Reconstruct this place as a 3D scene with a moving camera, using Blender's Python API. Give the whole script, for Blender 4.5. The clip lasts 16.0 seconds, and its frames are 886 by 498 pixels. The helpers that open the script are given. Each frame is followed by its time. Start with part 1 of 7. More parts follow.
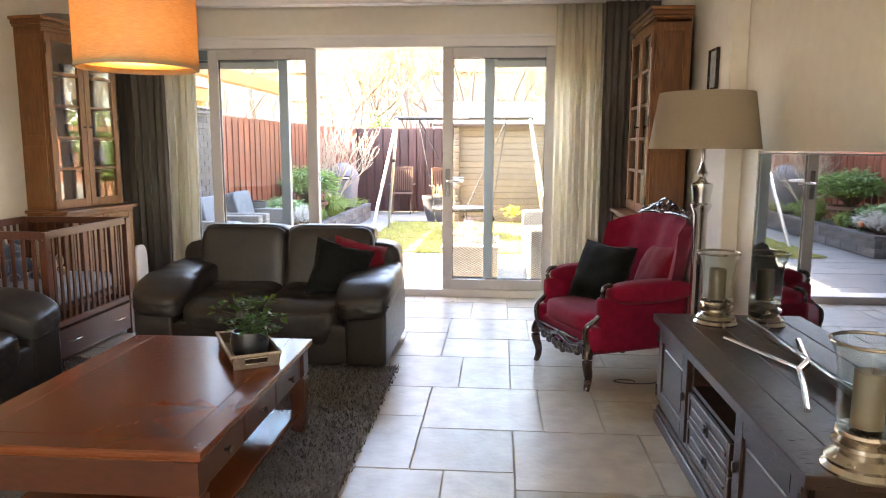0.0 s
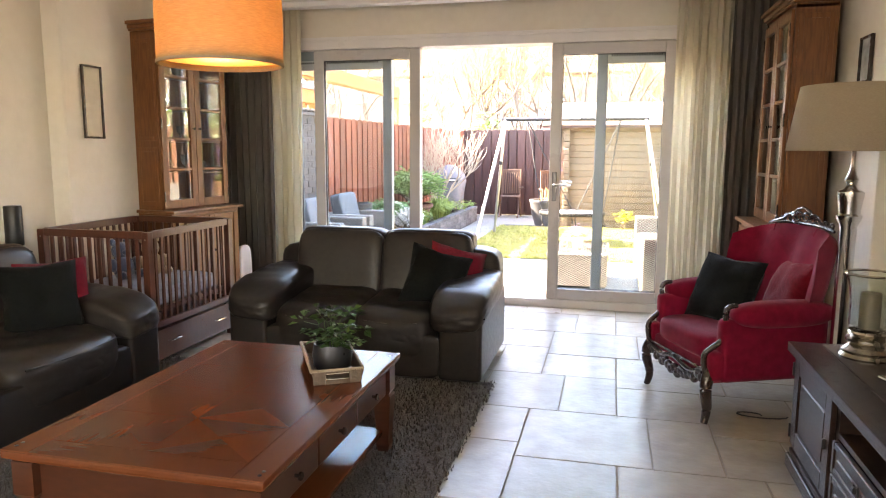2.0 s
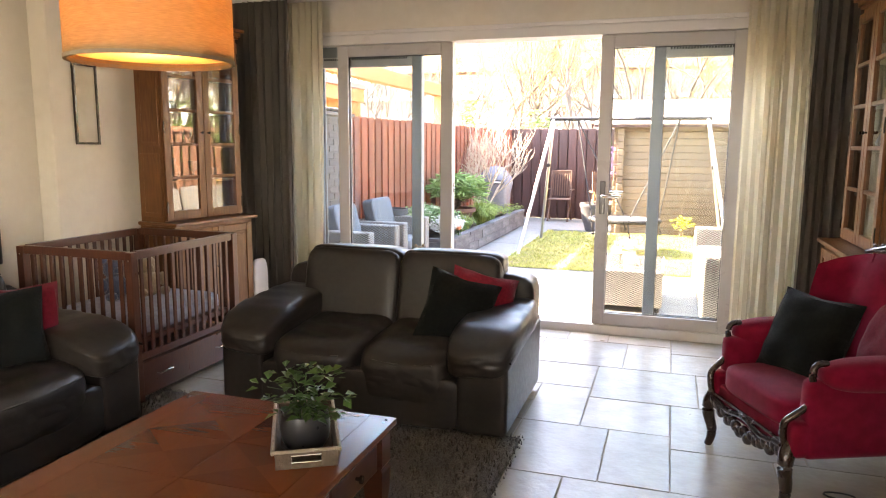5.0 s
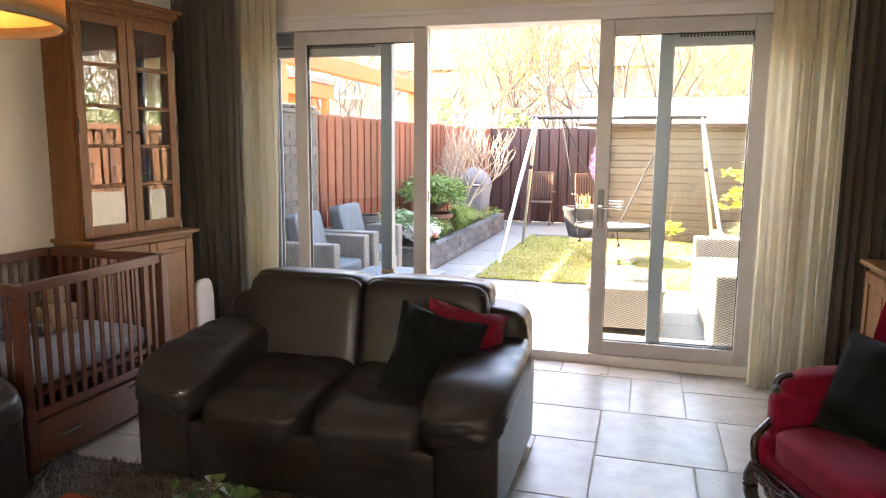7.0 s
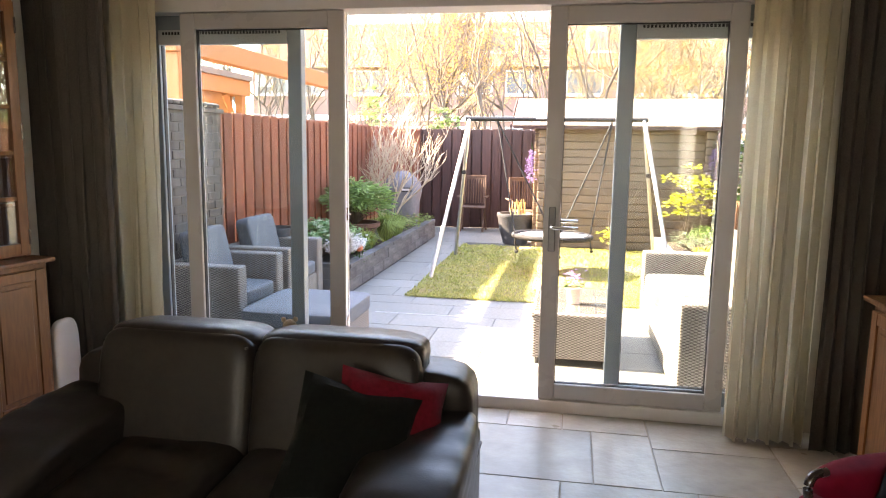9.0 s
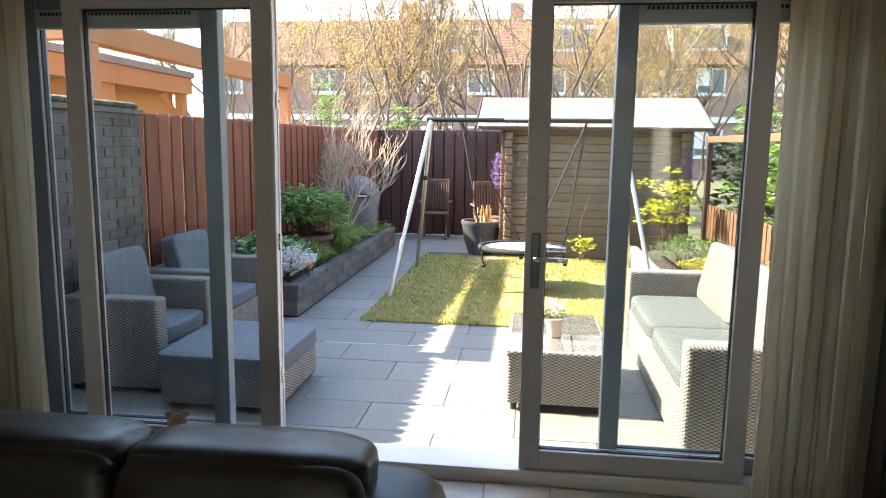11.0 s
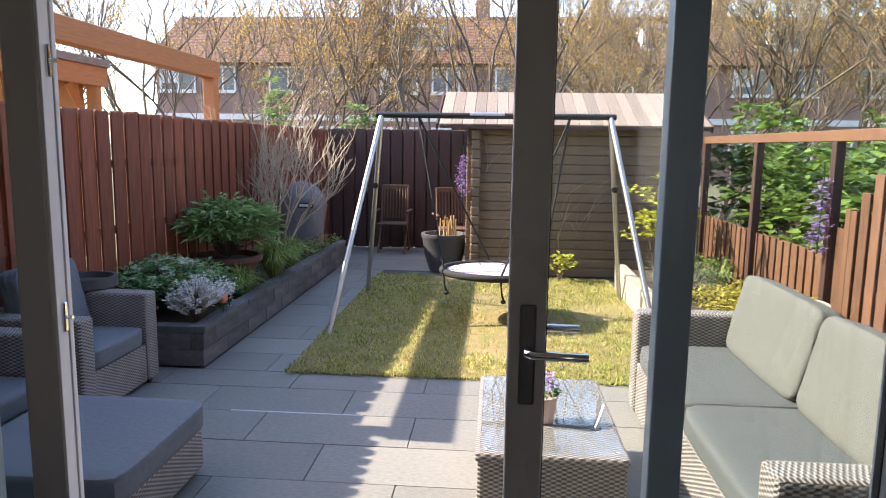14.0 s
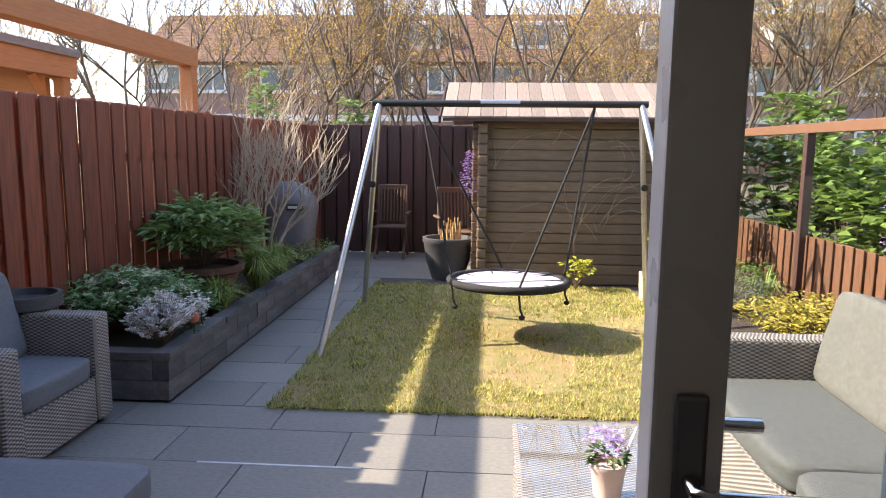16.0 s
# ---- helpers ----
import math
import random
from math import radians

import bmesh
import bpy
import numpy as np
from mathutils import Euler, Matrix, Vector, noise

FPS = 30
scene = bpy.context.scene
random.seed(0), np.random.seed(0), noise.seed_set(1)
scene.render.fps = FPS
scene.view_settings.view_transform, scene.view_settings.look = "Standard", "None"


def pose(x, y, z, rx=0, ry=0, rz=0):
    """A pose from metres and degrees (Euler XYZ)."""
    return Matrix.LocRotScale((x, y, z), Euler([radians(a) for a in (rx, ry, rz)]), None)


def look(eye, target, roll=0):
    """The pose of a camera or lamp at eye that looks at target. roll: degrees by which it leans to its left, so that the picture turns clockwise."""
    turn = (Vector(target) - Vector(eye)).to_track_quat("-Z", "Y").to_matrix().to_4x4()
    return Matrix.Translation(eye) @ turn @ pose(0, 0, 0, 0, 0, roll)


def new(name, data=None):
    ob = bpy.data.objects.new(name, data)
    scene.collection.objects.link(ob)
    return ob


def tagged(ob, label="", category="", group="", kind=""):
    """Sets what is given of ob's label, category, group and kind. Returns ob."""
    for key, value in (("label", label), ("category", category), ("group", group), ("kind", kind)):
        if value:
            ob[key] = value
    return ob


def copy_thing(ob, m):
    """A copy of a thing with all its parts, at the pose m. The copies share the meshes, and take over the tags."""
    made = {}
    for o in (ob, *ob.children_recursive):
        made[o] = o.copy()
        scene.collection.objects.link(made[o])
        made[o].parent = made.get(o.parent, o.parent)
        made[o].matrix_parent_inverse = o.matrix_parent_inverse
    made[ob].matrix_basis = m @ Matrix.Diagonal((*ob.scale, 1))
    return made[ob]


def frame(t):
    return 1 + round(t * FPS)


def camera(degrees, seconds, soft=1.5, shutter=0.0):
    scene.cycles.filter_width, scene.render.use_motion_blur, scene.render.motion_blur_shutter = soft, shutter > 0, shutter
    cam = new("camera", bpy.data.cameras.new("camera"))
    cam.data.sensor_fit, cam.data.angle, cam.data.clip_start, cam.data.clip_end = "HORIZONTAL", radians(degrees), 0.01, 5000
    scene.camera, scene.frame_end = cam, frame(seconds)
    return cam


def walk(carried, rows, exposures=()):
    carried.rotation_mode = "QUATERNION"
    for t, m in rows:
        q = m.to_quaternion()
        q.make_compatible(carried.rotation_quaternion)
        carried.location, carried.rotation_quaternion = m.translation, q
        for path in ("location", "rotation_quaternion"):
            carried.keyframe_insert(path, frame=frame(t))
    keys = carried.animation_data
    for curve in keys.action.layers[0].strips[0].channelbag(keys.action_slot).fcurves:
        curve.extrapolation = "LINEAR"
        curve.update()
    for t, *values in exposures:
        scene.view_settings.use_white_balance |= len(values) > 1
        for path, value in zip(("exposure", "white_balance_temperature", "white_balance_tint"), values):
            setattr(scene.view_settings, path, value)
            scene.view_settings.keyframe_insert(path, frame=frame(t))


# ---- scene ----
cam = camera(64.70, 16.0, 1.1)
PATH = [
    (0.0, look((0.0000, 0.0000, 1.3630), (-0.1582, 1.9734, 1.0786), 0.149)),
    (0.5, look((0.0123, 0.0889, 1.3573), (-0.2195, 2.0546, 1.0706), 0.053)),
    (1.0, look((0.0196, 0.1751, 1.3542), (-0.2872, 2.1309, 1.0700), 0.086)),
    (1.5, look((0.0148, 0.2406, 1.3562), (-0.3720, 2.1826, 1.0751), 0.195)),
    (2.0, look((0.0151, 0.2856, 1.3591), (-0.4490, 2.2109, 1.0799), 0.265)),
    (2.5, look((0.0287, 0.3225, 1.3628), (-0.5007, 2.2308, 1.0831), 0.314)),
    (3.0, look((0.0415, 0.4022, 1.3676), (-0.5397, 2.2949, 1.0851), 0.321)),
    (3.5, look((0.0783, 0.5257, 1.3874), (-0.5390, 2.4064, 1.1011), 0.284)),
    (4.0, look((0.1020, 0.6506, 1.4101), (-0.5188, 2.5299, 1.1222), 0.288)),
    (6.5, look((-0.1803, 1.4926, 1.4483), (-0.7431, 3.3893, 1.1549), 0.509)),
    (7.0, look((-0.2020, 1.6787, 1.4588), (-0.7460, 3.5808, 1.1651), 0.480)),
    (7.5, look((-0.2501, 1.8624, 1.4611), (-0.7660, 3.7723, 1.1674), 0.508)),
    (8.0, look((-0.3094, 2.0895, 1.4763), (-0.7693, 4.0136, 1.1821), 0.554)),
    (8.5, look((-0.3450, 2.2880, 1.4937), (-0.7421, 4.2261, 1.2000), 0.707)),
    (11.0, look((-0.5006, 3.2724, 1.5644), (-0.7434, 5.2354, 1.2680), 0.713)),
    (11.5, look((-0.4844, 3.5297, 1.5690), (-0.6993, 5.4962, 1.2744), 0.671)),
    (12.0, look((-0.4866, 3.7390, 1.5678), (-0.6873, 5.7070, 1.2732), 0.717)),
    (12.5, look((-0.5093, 3.9833, 1.5740), (-0.6926, 5.9526, 1.2767), 0.905)),
    (13.0, look((-0.5310, 4.2107, 1.5771), (-0.7016, 6.1810, 1.2792), 0.930)),
    (13.5, look((-0.5334, 4.4617, 1.5661), (-0.6919, 6.4336, 1.2717), 0.796)),
    (14.0, look((-0.5528, 4.7155, 1.5532), (-0.7025, 6.6887, 1.2634), 0.828)),
    (14.5, look((-0.6058, 4.9232, 1.5362), (-0.7475, 6.8977, 1.2510), 0.752)),
    (15.0, look((-0.6619, 5.1593, 1.5226), (-0.8004, 7.1346, 1.2418), 0.627)),
    (15.5, look((-0.7021, 5.3504, 1.4999), (-0.8359, 7.3259, 1.2181), 0.560)),
    (16.0, look((-0.7238, 5.5244, 1.4772), (-0.8570, 7.4996, 1.1926), 0.582)),
]
walk(cam, PATH, [(0.0, 5.25, 7800, 18), (4.0, 5.22, 8100, 19), (7.0, 4.9, 8200, 20), (8.5, 4.5, 8200, 20), (11.0, 3.2, 7000, 9), (12.5, 2.45, 6700, 13), (14.0, 2.25, 6700, 15), (16.0, 2.15, 7000, 17)])

# ---- light ----
PENDANT = 0.28   # watts of the lamp over the table
REAR_FILL, SIDE_FILL = 1.7, 1.9   # fill light through two added, unseen windows behind
SUN_EL, SUN_AZ = 38.9, 2.0   # degrees; the sun stands square to the west of the garden
world = bpy.data.worlds.new("sky")
scene.world = world
world.use_nodes = True
wn = world.node_tree.nodes
sky = wn.new("ShaderNodeTexSky")
sky.sky_type, sky.sun_disc = "NISHITA", False
sky.sun_elevation, sky.sun_rotation = radians(SUN_EL), radians(-90 + SUN_AZ)
wn["Background"].inputs["Strength"].default_value = 0.15
world.node_tree.links.new(sky.outputs[0], wn["Background"].inputs["Color"])
sun = new("sun", bpy.data.lights.new("sun", "SUN"))
sun.data.energy, sun.data.angle, sun.data.color = 3.7, radians(0.5), (1.0, 0.91, 0.76)
ce, se = math.cos(radians(SUN_EL)), math.sin(radians(SUN_EL))
sun.matrix_world = look((-30 * ce * math.cos(radians(SUN_AZ)), 30 * ce * math.sin(radians(SUN_AZ)), 30 * se), (0, 0, 0))


# ---- materials ----
def material(name, c1, c2=None, scale=6.0, rough=0.5, bump=0.0, bscale=60.0, metal=0.0, stretch=(1, 1, 1), vary=0.0, coat=0.0, sheen=0.0,
             c3=None, big=0.8, rvar=0.12, detail=6.0, sss=0.0, island=False):
    """A surface with grain (c1 to c2), large stains (towards c3), uneven gloss and a fine relief."""
    m = bpy.data.materials.new(name)
    m.use_nodes = True
    nt = m.node_tree
    N, L = nt.nodes, nt.links
    b = N["Principled BSDF"]
    co = N.new("ShaderNodeTexCoord")
    mp = N.new("ShaderNodeMapping")
    mp.inputs["Scale"].default_value = stretch
    L.new(co.outputs["Object"], mp.inputs["Vector"])
    n1 = N.new("ShaderNodeTexNoise")
    n1.inputs["Scale"].default_value, n1.inputs["Detail"].default_value = scale, detail
    L.new(mp.outputs[0], n1.inputs["Vector"])
    n2 = N.new("ShaderNodeTexNoise")
    n2.inputs["Scale"].default_value, n2.inputs["Detail"].default_value = big, 3.0
    L.new(co.outputs["Object"], n2.inputs["Vector"])
    c2 = c2 or tuple(v * 0.8 for v in c1)
    c3 = c3 or tuple(v * 0.85 for v in c1)
    mix = N.new("ShaderNodeMix")
    mix.data_type = "RGBA"
    mix.inputs["A"].default_value, mix.inputs["B"].default_value = (*c1, 1), (*c2, 1)
    ramp = N.new("ShaderNodeMapRange")
    ramp.inputs["From Min"].default_value, ramp.inputs["From Max"].default_value = 0.3, 0.7
    L.new(n1.outputs["Fac"], ramp.inputs["Value"])
    L.new(ramp.outputs[0], mix.inputs["Factor"])
    mix2 = N.new("ShaderNodeMix")
    mix2.data_type = "RGBA"
    r2 = N.new("ShaderNodeMapRange")
    r2.inputs["From Min"].default_value, r2.inputs["From Max"].default_value, r2.inputs["To Max"].default_value = 0.45, 0.75, 0.7
    L.new(n2.outputs["Fac"], r2.inputs["Value"])
    L.new(r2.outputs[0], mix2.inputs["Factor"])
    L.new(mix.outputs["Result"], mix2.inputs["A"])
    mix2.inputs["B"].default_value = (*c3, 1)
    out = mix2.outputs["Result"]
    if vary:
        hs = N.new("ShaderNodeHueSaturation")
        if island:
            src = N.new("ShaderNodeNewGeometry").outputs["Random Per Island"]
        else:
            src = N.new("ShaderNodeObjectInfo").outputs["Random"]
        vr = N.new("ShaderNodeMapRange")
        vr.inputs["To Min"].default_value, vr.inputs["To Max"].default_value = 1 - vary, 1 + vary
        L.new(src, vr.inputs["Value"])
        L.new(vr.outputs[0], hs.inputs["Value"])
        L.new(out, hs.inputs["Color"])
        out = hs.outputs["Color"]
    L.new(out, b.inputs["Base Color"])
    rr = N.new("ShaderNodeMapRange")
    rr.inputs["To Min"].default_value, rr.inputs["To Max"].default_value = max(0.02, rough - rvar), min(1, rough + rvar)
    L.new(n1.outputs["Fac"], rr.inputs["Value"])
    L.new(rr.outputs[0], b.inputs["Roughness"])
    b.inputs["Metallic"].default_value = metal
    b.inputs["Coat Weight"].default_value = coat
    b.inputs["Sheen Weight"].default_value = sheen
    if sss:
        b.inputs["Subsurface Weight"].default_value = sss
    if bump:
        n3 = N.new("ShaderNodeTexNoise")
        n3.inputs["Scale"].default_value, n3.inputs["Detail"].default_value = bscale, 4.0
        L.new(mp.outputs[0], n3.inputs["Vector"])
        bp = N.new("ShaderNodeBump")
        bp.inputs["Strength"].default_value, bp.inputs["Distance"].default_value = bump, 0.01
        L.new(n3.outputs["Fac"], bp.inputs["Height"])
        L.new(bp.outputs[0], b.inputs["Normal"])
    return m


def glass_material(name, tint=(1, 1, 1), rough=0.0, base=0.035):
    """Window glass: clear with mirror-like gloss that grows to the sides."""
    m = bpy.data.materials.new(name)
    m.use_nodes = True
    nt = m.node_tree
    N, L = nt.nodes, nt.links
    N.remove(N["Principled BSDF"])
    tr, gl, mx, fr = N.new("ShaderNodeBsdfTransparent"), N.new("ShaderNodeBsdfGlossy"), N.new("ShaderNodeMixShader"), N.new("ShaderNodeMath")
    lw, pw = N.new("ShaderNodeLayerWeight"), N.new("ShaderNodeMath")
    lw.inputs["Blend"].default_value = 0.5
    pw.operation, fr.operation = "POWER", "MULTIPLY_ADD"
    pw.inputs[1].default_value, fr.inputs[1].default_value, fr.inputs[2].default_value = 4.0, 1.0 - base, base
    L.new(lw.outputs["Facing"], pw.inputs[0])
    L.new(pw.outputs[0], fr.inputs[0])
    tr.inputs["Color"].default_value = (*tint, 1)
    gl.inputs["Roughness"].default_value = rough
    L.new(fr.outputs[0], mx.inputs[0])
    L.new(tr.outputs[0], mx.inputs[1])
    L.new(gl.outputs[0], mx.inputs[2])
    L.new(mx.outputs[0], N["Material Output"].inputs["Surface"])
    return m


def translucent_material(name, c1, c2, share=0.4, scale=200.0, stretch=(1, 1, 1), bump=0.0, vary=0.0, rough=0.8, clear=0.0):
    """Cloth or leaf that lets light through."""
    m = material(name, c1, c2, scale=scale, rough=rough, stretch=stretch, bump=bump, bscale=scale, vary=vary, island=True)
    N, L = m.node_tree.nodes, m.node_tree.links
    t, mx = N.new("ShaderNodeBsdfTranslucent"), N.new("ShaderNodeMixShader")
    src = N["Principled BSDF"].inputs["Base Color"].links[0].from_socket
    L.new(src, t.inputs["Color"])
    mx.inputs[0].default_value = share
    L.new(N["Principled BSDF"].outputs[0], mx.inputs[1])
    L.new(t.outputs[0], mx.inputs[2])
    last = mx
    if clear:
        tp, m2 = N.new("ShaderNodeBsdfTransparent"), N.new("ShaderNodeMixShader")
        m2.inputs[0].default_value = clear
        L.new(mx.outputs[0], m2.inputs[1])
        L.new(tp.outputs[0], m2.inputs[2])
        last = m2
    L.new(last.outputs[0], N["Material Output"].inputs["Surface"])
    return m


PLASTER = material("plaster", (0.72, 0.66, 0.57), (0.68, 0.62, 0.53), scale=14, rough=0.9, bump=0.12, bscale=90, c3=(0.66, 0.6, 0.52))
CEILING = material("ceiling_paint", (0.78, 0.76, 0.71), (0.74, 0.72, 0.67), scale=10, rough=0.95, bump=0.1, bscale=120)
WHITE = material("white_upvc", (0.74, 0.705, 0.685), (0.70, 0.665, 0.65), scale=4, rough=0.32, bump=0.02)
GREYPVC = material("grey_upvc", (0.50, 0.53, 0.55), (0.45, 0.48, 0.5), scale=4, rough=0.35)
DARKPVC = material("slate_upvc", (0.25, 0.295, 0.325), (0.225, 0.27, 0.30), scale=4, rough=0.35)
RUBBER = material("black_rubber", (0.02, 0.02, 0.022), rough=0.6)
GLASS = glass_material("window_glass", (0.96, 0.98, 0.97))
CABGLASS = glass_material("cabinet_glass", (0.75, 0.77, 0.75), base=0.14)
STONE = material("limestone", (0.36, 0.32, 0.26), (0.275, 0.245, 0.20), scale=9, rough=0.33, bump=0.22, bscale=30, vary=0.16, c3=(0.27, 0.23, 0.185), big=2.2)
GROUT = material("grout", (0.36, 0.31, 0.25), rough=0.95, bump=0.3, bscale=200)
LEATHER = material("dark_leather", (0.025, 0.0205, 0.0185), (0.018, 0.015, 0.0135), scale=30, rough=0.33, bump=0.05, bscale=150, rvar=0.08, c3=(0.030, 0.0245, 0.0215), big=3)
CHERRY = material("cherry_wood", (0.122, 0.0330, 0.0108), (0.114, 0.0305, 0.0100), scale=4, rough=0.27, stretch=(20, 1.5, 2), coat=0.04, vary=0.07, rvar=0.0, detail=3)
CHERRY_X = material("cherry_wood_cross", (0.108, 0.0285, 0.0095), (0.102, 0.0266, 0.0089), scale=4, rough=0.27, stretch=(1.5, 20, 2), coat=0.04, vary=0.08, rvar=0.0, detail=3)
# darker cherry copy: weak light on apron, drawers and legs put into its colour
CHERRY_SHADE = material("shaded_cherry_wood", (0.070, 0.0205, 0.0085), (0.046, 0.0135, 0.006), scale=5, rough=0.3, stretch=(3, 3, 12), vary=0.08, rvar=0.03, detail=3)
OAK = material("honey_oak", (0.205, 0.079, 0.022), (0.120, 0.042, 0.012), scale=10, rough=0.36, stretch=(7, 7, 0.8), bump=0.06, bscale=70, vary=0.06)
WENGE = material("wenge_wood", (0.030, 0.0145, 0.009), (0.016, 0.008, 0.0052), scale=16, rough=0.31, stretch=(14, 1, 8), bump=0.18, bscale=40)
CRIBWOOD = material("mahogany_wood", (0.096, 0.030, 0.015), (0.060, 0.019, 0.010), scale=12, rough=0.32, stretch=(6, 6, 1), bump=0.05, bscale=60)
CARVED = material("carved_dark_wood", (0.035, 0.018, 0.012), (0.02, 0.011, 0.008), scale=20, rough=0.25, coat=0.4, bump=0.1, bscale=70)
VELVET = material("red_velvet", (0.19, 0.003, 0.022), (0.13, 0.0025, 0.015), scale=18, rough=0.85, sheen=0.06, bump=0.15, bscale=300, c3=(0.21, 0.0035, 0.023), big=4)
REDCLOTH = material("red_cloth", (0.17, 0.005, 0.016), (0.12, 0.004, 0.011), scale=60, rough=0.85, sheen=0.1, bump=0.25, bscale=400)
DARKCLOTH = material("black_green_cloth", (0.0075, 0.0088, 0.0082), (0.0055, 0.0066, 0.0062), scale=60, rough=0.95, sheen=0.05, bump=0.25, bscale=400)
RUG = material("brown_shag", (0.050, 0.038, 0.028), (0.024, 0.018, 0.013), scale=90, rough=0.95, bump=0.8, bscale=140, vary=0.35, island=True, sheen=0.2)
CHROME = material("chrome", (0.75, 0.74, 0.72), (0.7, 0.69, 0.67), rough=0.14, metal=1.0, rvar=0.05)
BRASS = material("aged_silver", (0.52, 0.47, 0.40), (0.36, 0.32, 0.27), scale=20, rough=0.25, metal=1.0)
BLACK = material("black_plastic", (0.015, 0.015, 0.016), (0.012, 0.012, 0.012), rough=0.4)
for mt, level in ((LEATHER, 0.3), (WENGE, 0.38), (CHERRY, 0.3), (CHERRY_X, 0.3), (DARKCLOTH, 0.1), (REDCLOTH, 0.15), (VELVET, 0.15)):
    mt.node_tree.nodes["Principled BSDF"].inputs["Specular IOR Level"].default_value = level
SCREEN = material("dark_screen", (0.008, 0.008, 0.009), (0.007, 0.007, 0.008), rough=0.02, rvar=0.0, coat=1.0)
SCREEN.node_tree.nodes["Principled BSDF"].inputs["Coat IOR"].default_value = 2.1
SCREEN.node_tree.nodes["Principled BSDF"].inputs["Coat Roughness"].default_value = 0.015
LINEN = translucent_material("linen_shade", (0.44, 0.36, 0.265), (0.36, 0.29, 0.21), 0.35, scale=90, stretch=(1, 1, 12), bump=0.1)
AMBER = translucent_material("amber_linen", (0.52, 0.36, 0.19), (0.40, 0.27, 0.135), 0.45, scale=40, stretch=(1, 1, 10), bump=0.1)
SHEER = translucent_material("cream_curtain", (0.80, 0.75, 0.62), (0.73, 0.67, 0.54), 0.6, scale=160, bump=0.15, clear=0.08)
DRAPE = translucent_material("taupe_drape", (0.115, 0.098, 0.083), (0.085, 0.072, 0.061), 0.08, scale=160, bump=0.15)
LEAF = translucent_material("leaf_green", (0.05, 0.11, 0.025), (0.03, 0.075, 0.016), 0.3, scale=30, vary=0.35, rough=0.45)
SOIL = material("soil", (0.05, 0.035, 0.025), (0.03, 0.02, 0.015), scale=40, rough=0.95, bump=0.8, bscale=80)


# ---- mesh tools ----
def part(name, bm, mat, parent=None, label="", smooth=False, m=None):
    me = bpy.data.meshes.new(name)
    if m is not None:
        bmesh.ops.transform(bm, matrix=m, verts=bm.verts)
    bmesh.ops.recalc_face_normals(bm, faces=bm.faces)
    if smooth:
        for f in bm.faces:
            f.smooth = True
        for e in bm.edges:
            if len(e.link_faces) == 2 and e.calc_face_angle(0) > 0.7:
                e.smooth = False
    bm.to_mesh(me)
    bm.free()
    me.materials.append(mat)
    ob = new(name, me)
    if parent is not None:
        ob.parent = parent
    if label:
        ob["label"] = label
    if name in ("blooms", "stems", "foliage", "leaves", "petals", "pile", "lacing"):
        ob["kind"] = "stuff"
    return ob


def share(name, me, parent, m):
    """Another object on a mesh that exists already."""
    ob = new(name, me)
    ob.parent = parent
    ob.matrix_basis = m
    return ob


def thing(name, label, category, m=None, group=""):
    ob = new(name)
    ob.empty_display_size = 0.1
    if m is not None:
        ob.matrix_basis = m
    return tagged(ob, label, category, group)


def structure(name, bm, mat, label="", smooth=False):
    return tagged(part(name, bm, mat, None, label, smooth), label, name.split("_")[0], kind="structure")


def B():
    return bmesh.new()


def box(bm, x0, x1, y0, y1, z0, z1, bev=0.0, seg=1, m=None):
    t = bmesh.new()
    bmesh.ops.create_cube(t, size=1)
    for v in t.verts:
        v.co = Vector(((x0 + x1) / 2 + v.co.x * (x1 - x0), (y0 + y1) / 2 + v.co.y * (y1 - y0), (z0 + z1) / 2 + v.co.z * (z1 - z0)))
    if bev:
        bmesh.ops.bevel(t, geom=list(t.edges), offset=bev, segments=seg, affect="EDGES", profile=0.6)
    return merge(bm, t, m)


def merge(bm, t, m=None):
    if m is not None:
        bmesh.ops.transform(t, matrix=m, verts=t.verts)
    me = bpy.data.meshes.new("tmp")
    t.to_mesh(me)
    t.free()
    bm.from_mesh(me)
    bpy.data.meshes.remove(me)
    return bm


def lathe(bm, prof, n=20, c=(0, 0, 0), m=None):
    """Turns a profile of (radius, height) round the upright axis."""
    t = bmesh.new()
    rings = []
    for r, z in prof:
        if r < 1e-4:
            rings.append([t.verts.new((c[0], c[1], c[2] + z))])
        else:
            rings.append([t.verts.new((c[0] + r * math.cos(2 * math.pi * k / n), c[1] + r * math.sin(2 * math.pi * k / n), c[2] + z)) for k in range(n)])
    for a, b in zip(rings, rings[1:]):
        for k in range(n):
            q = [a[k % len(a)], a[(k + 1) % len(a)], b[(k + 1) % len(b)], b[k % len(b)]]
            u = list(dict.fromkeys(q))
            if len(u) > 2:
                t.faces.new(u)
    return merge(bm, t, m)


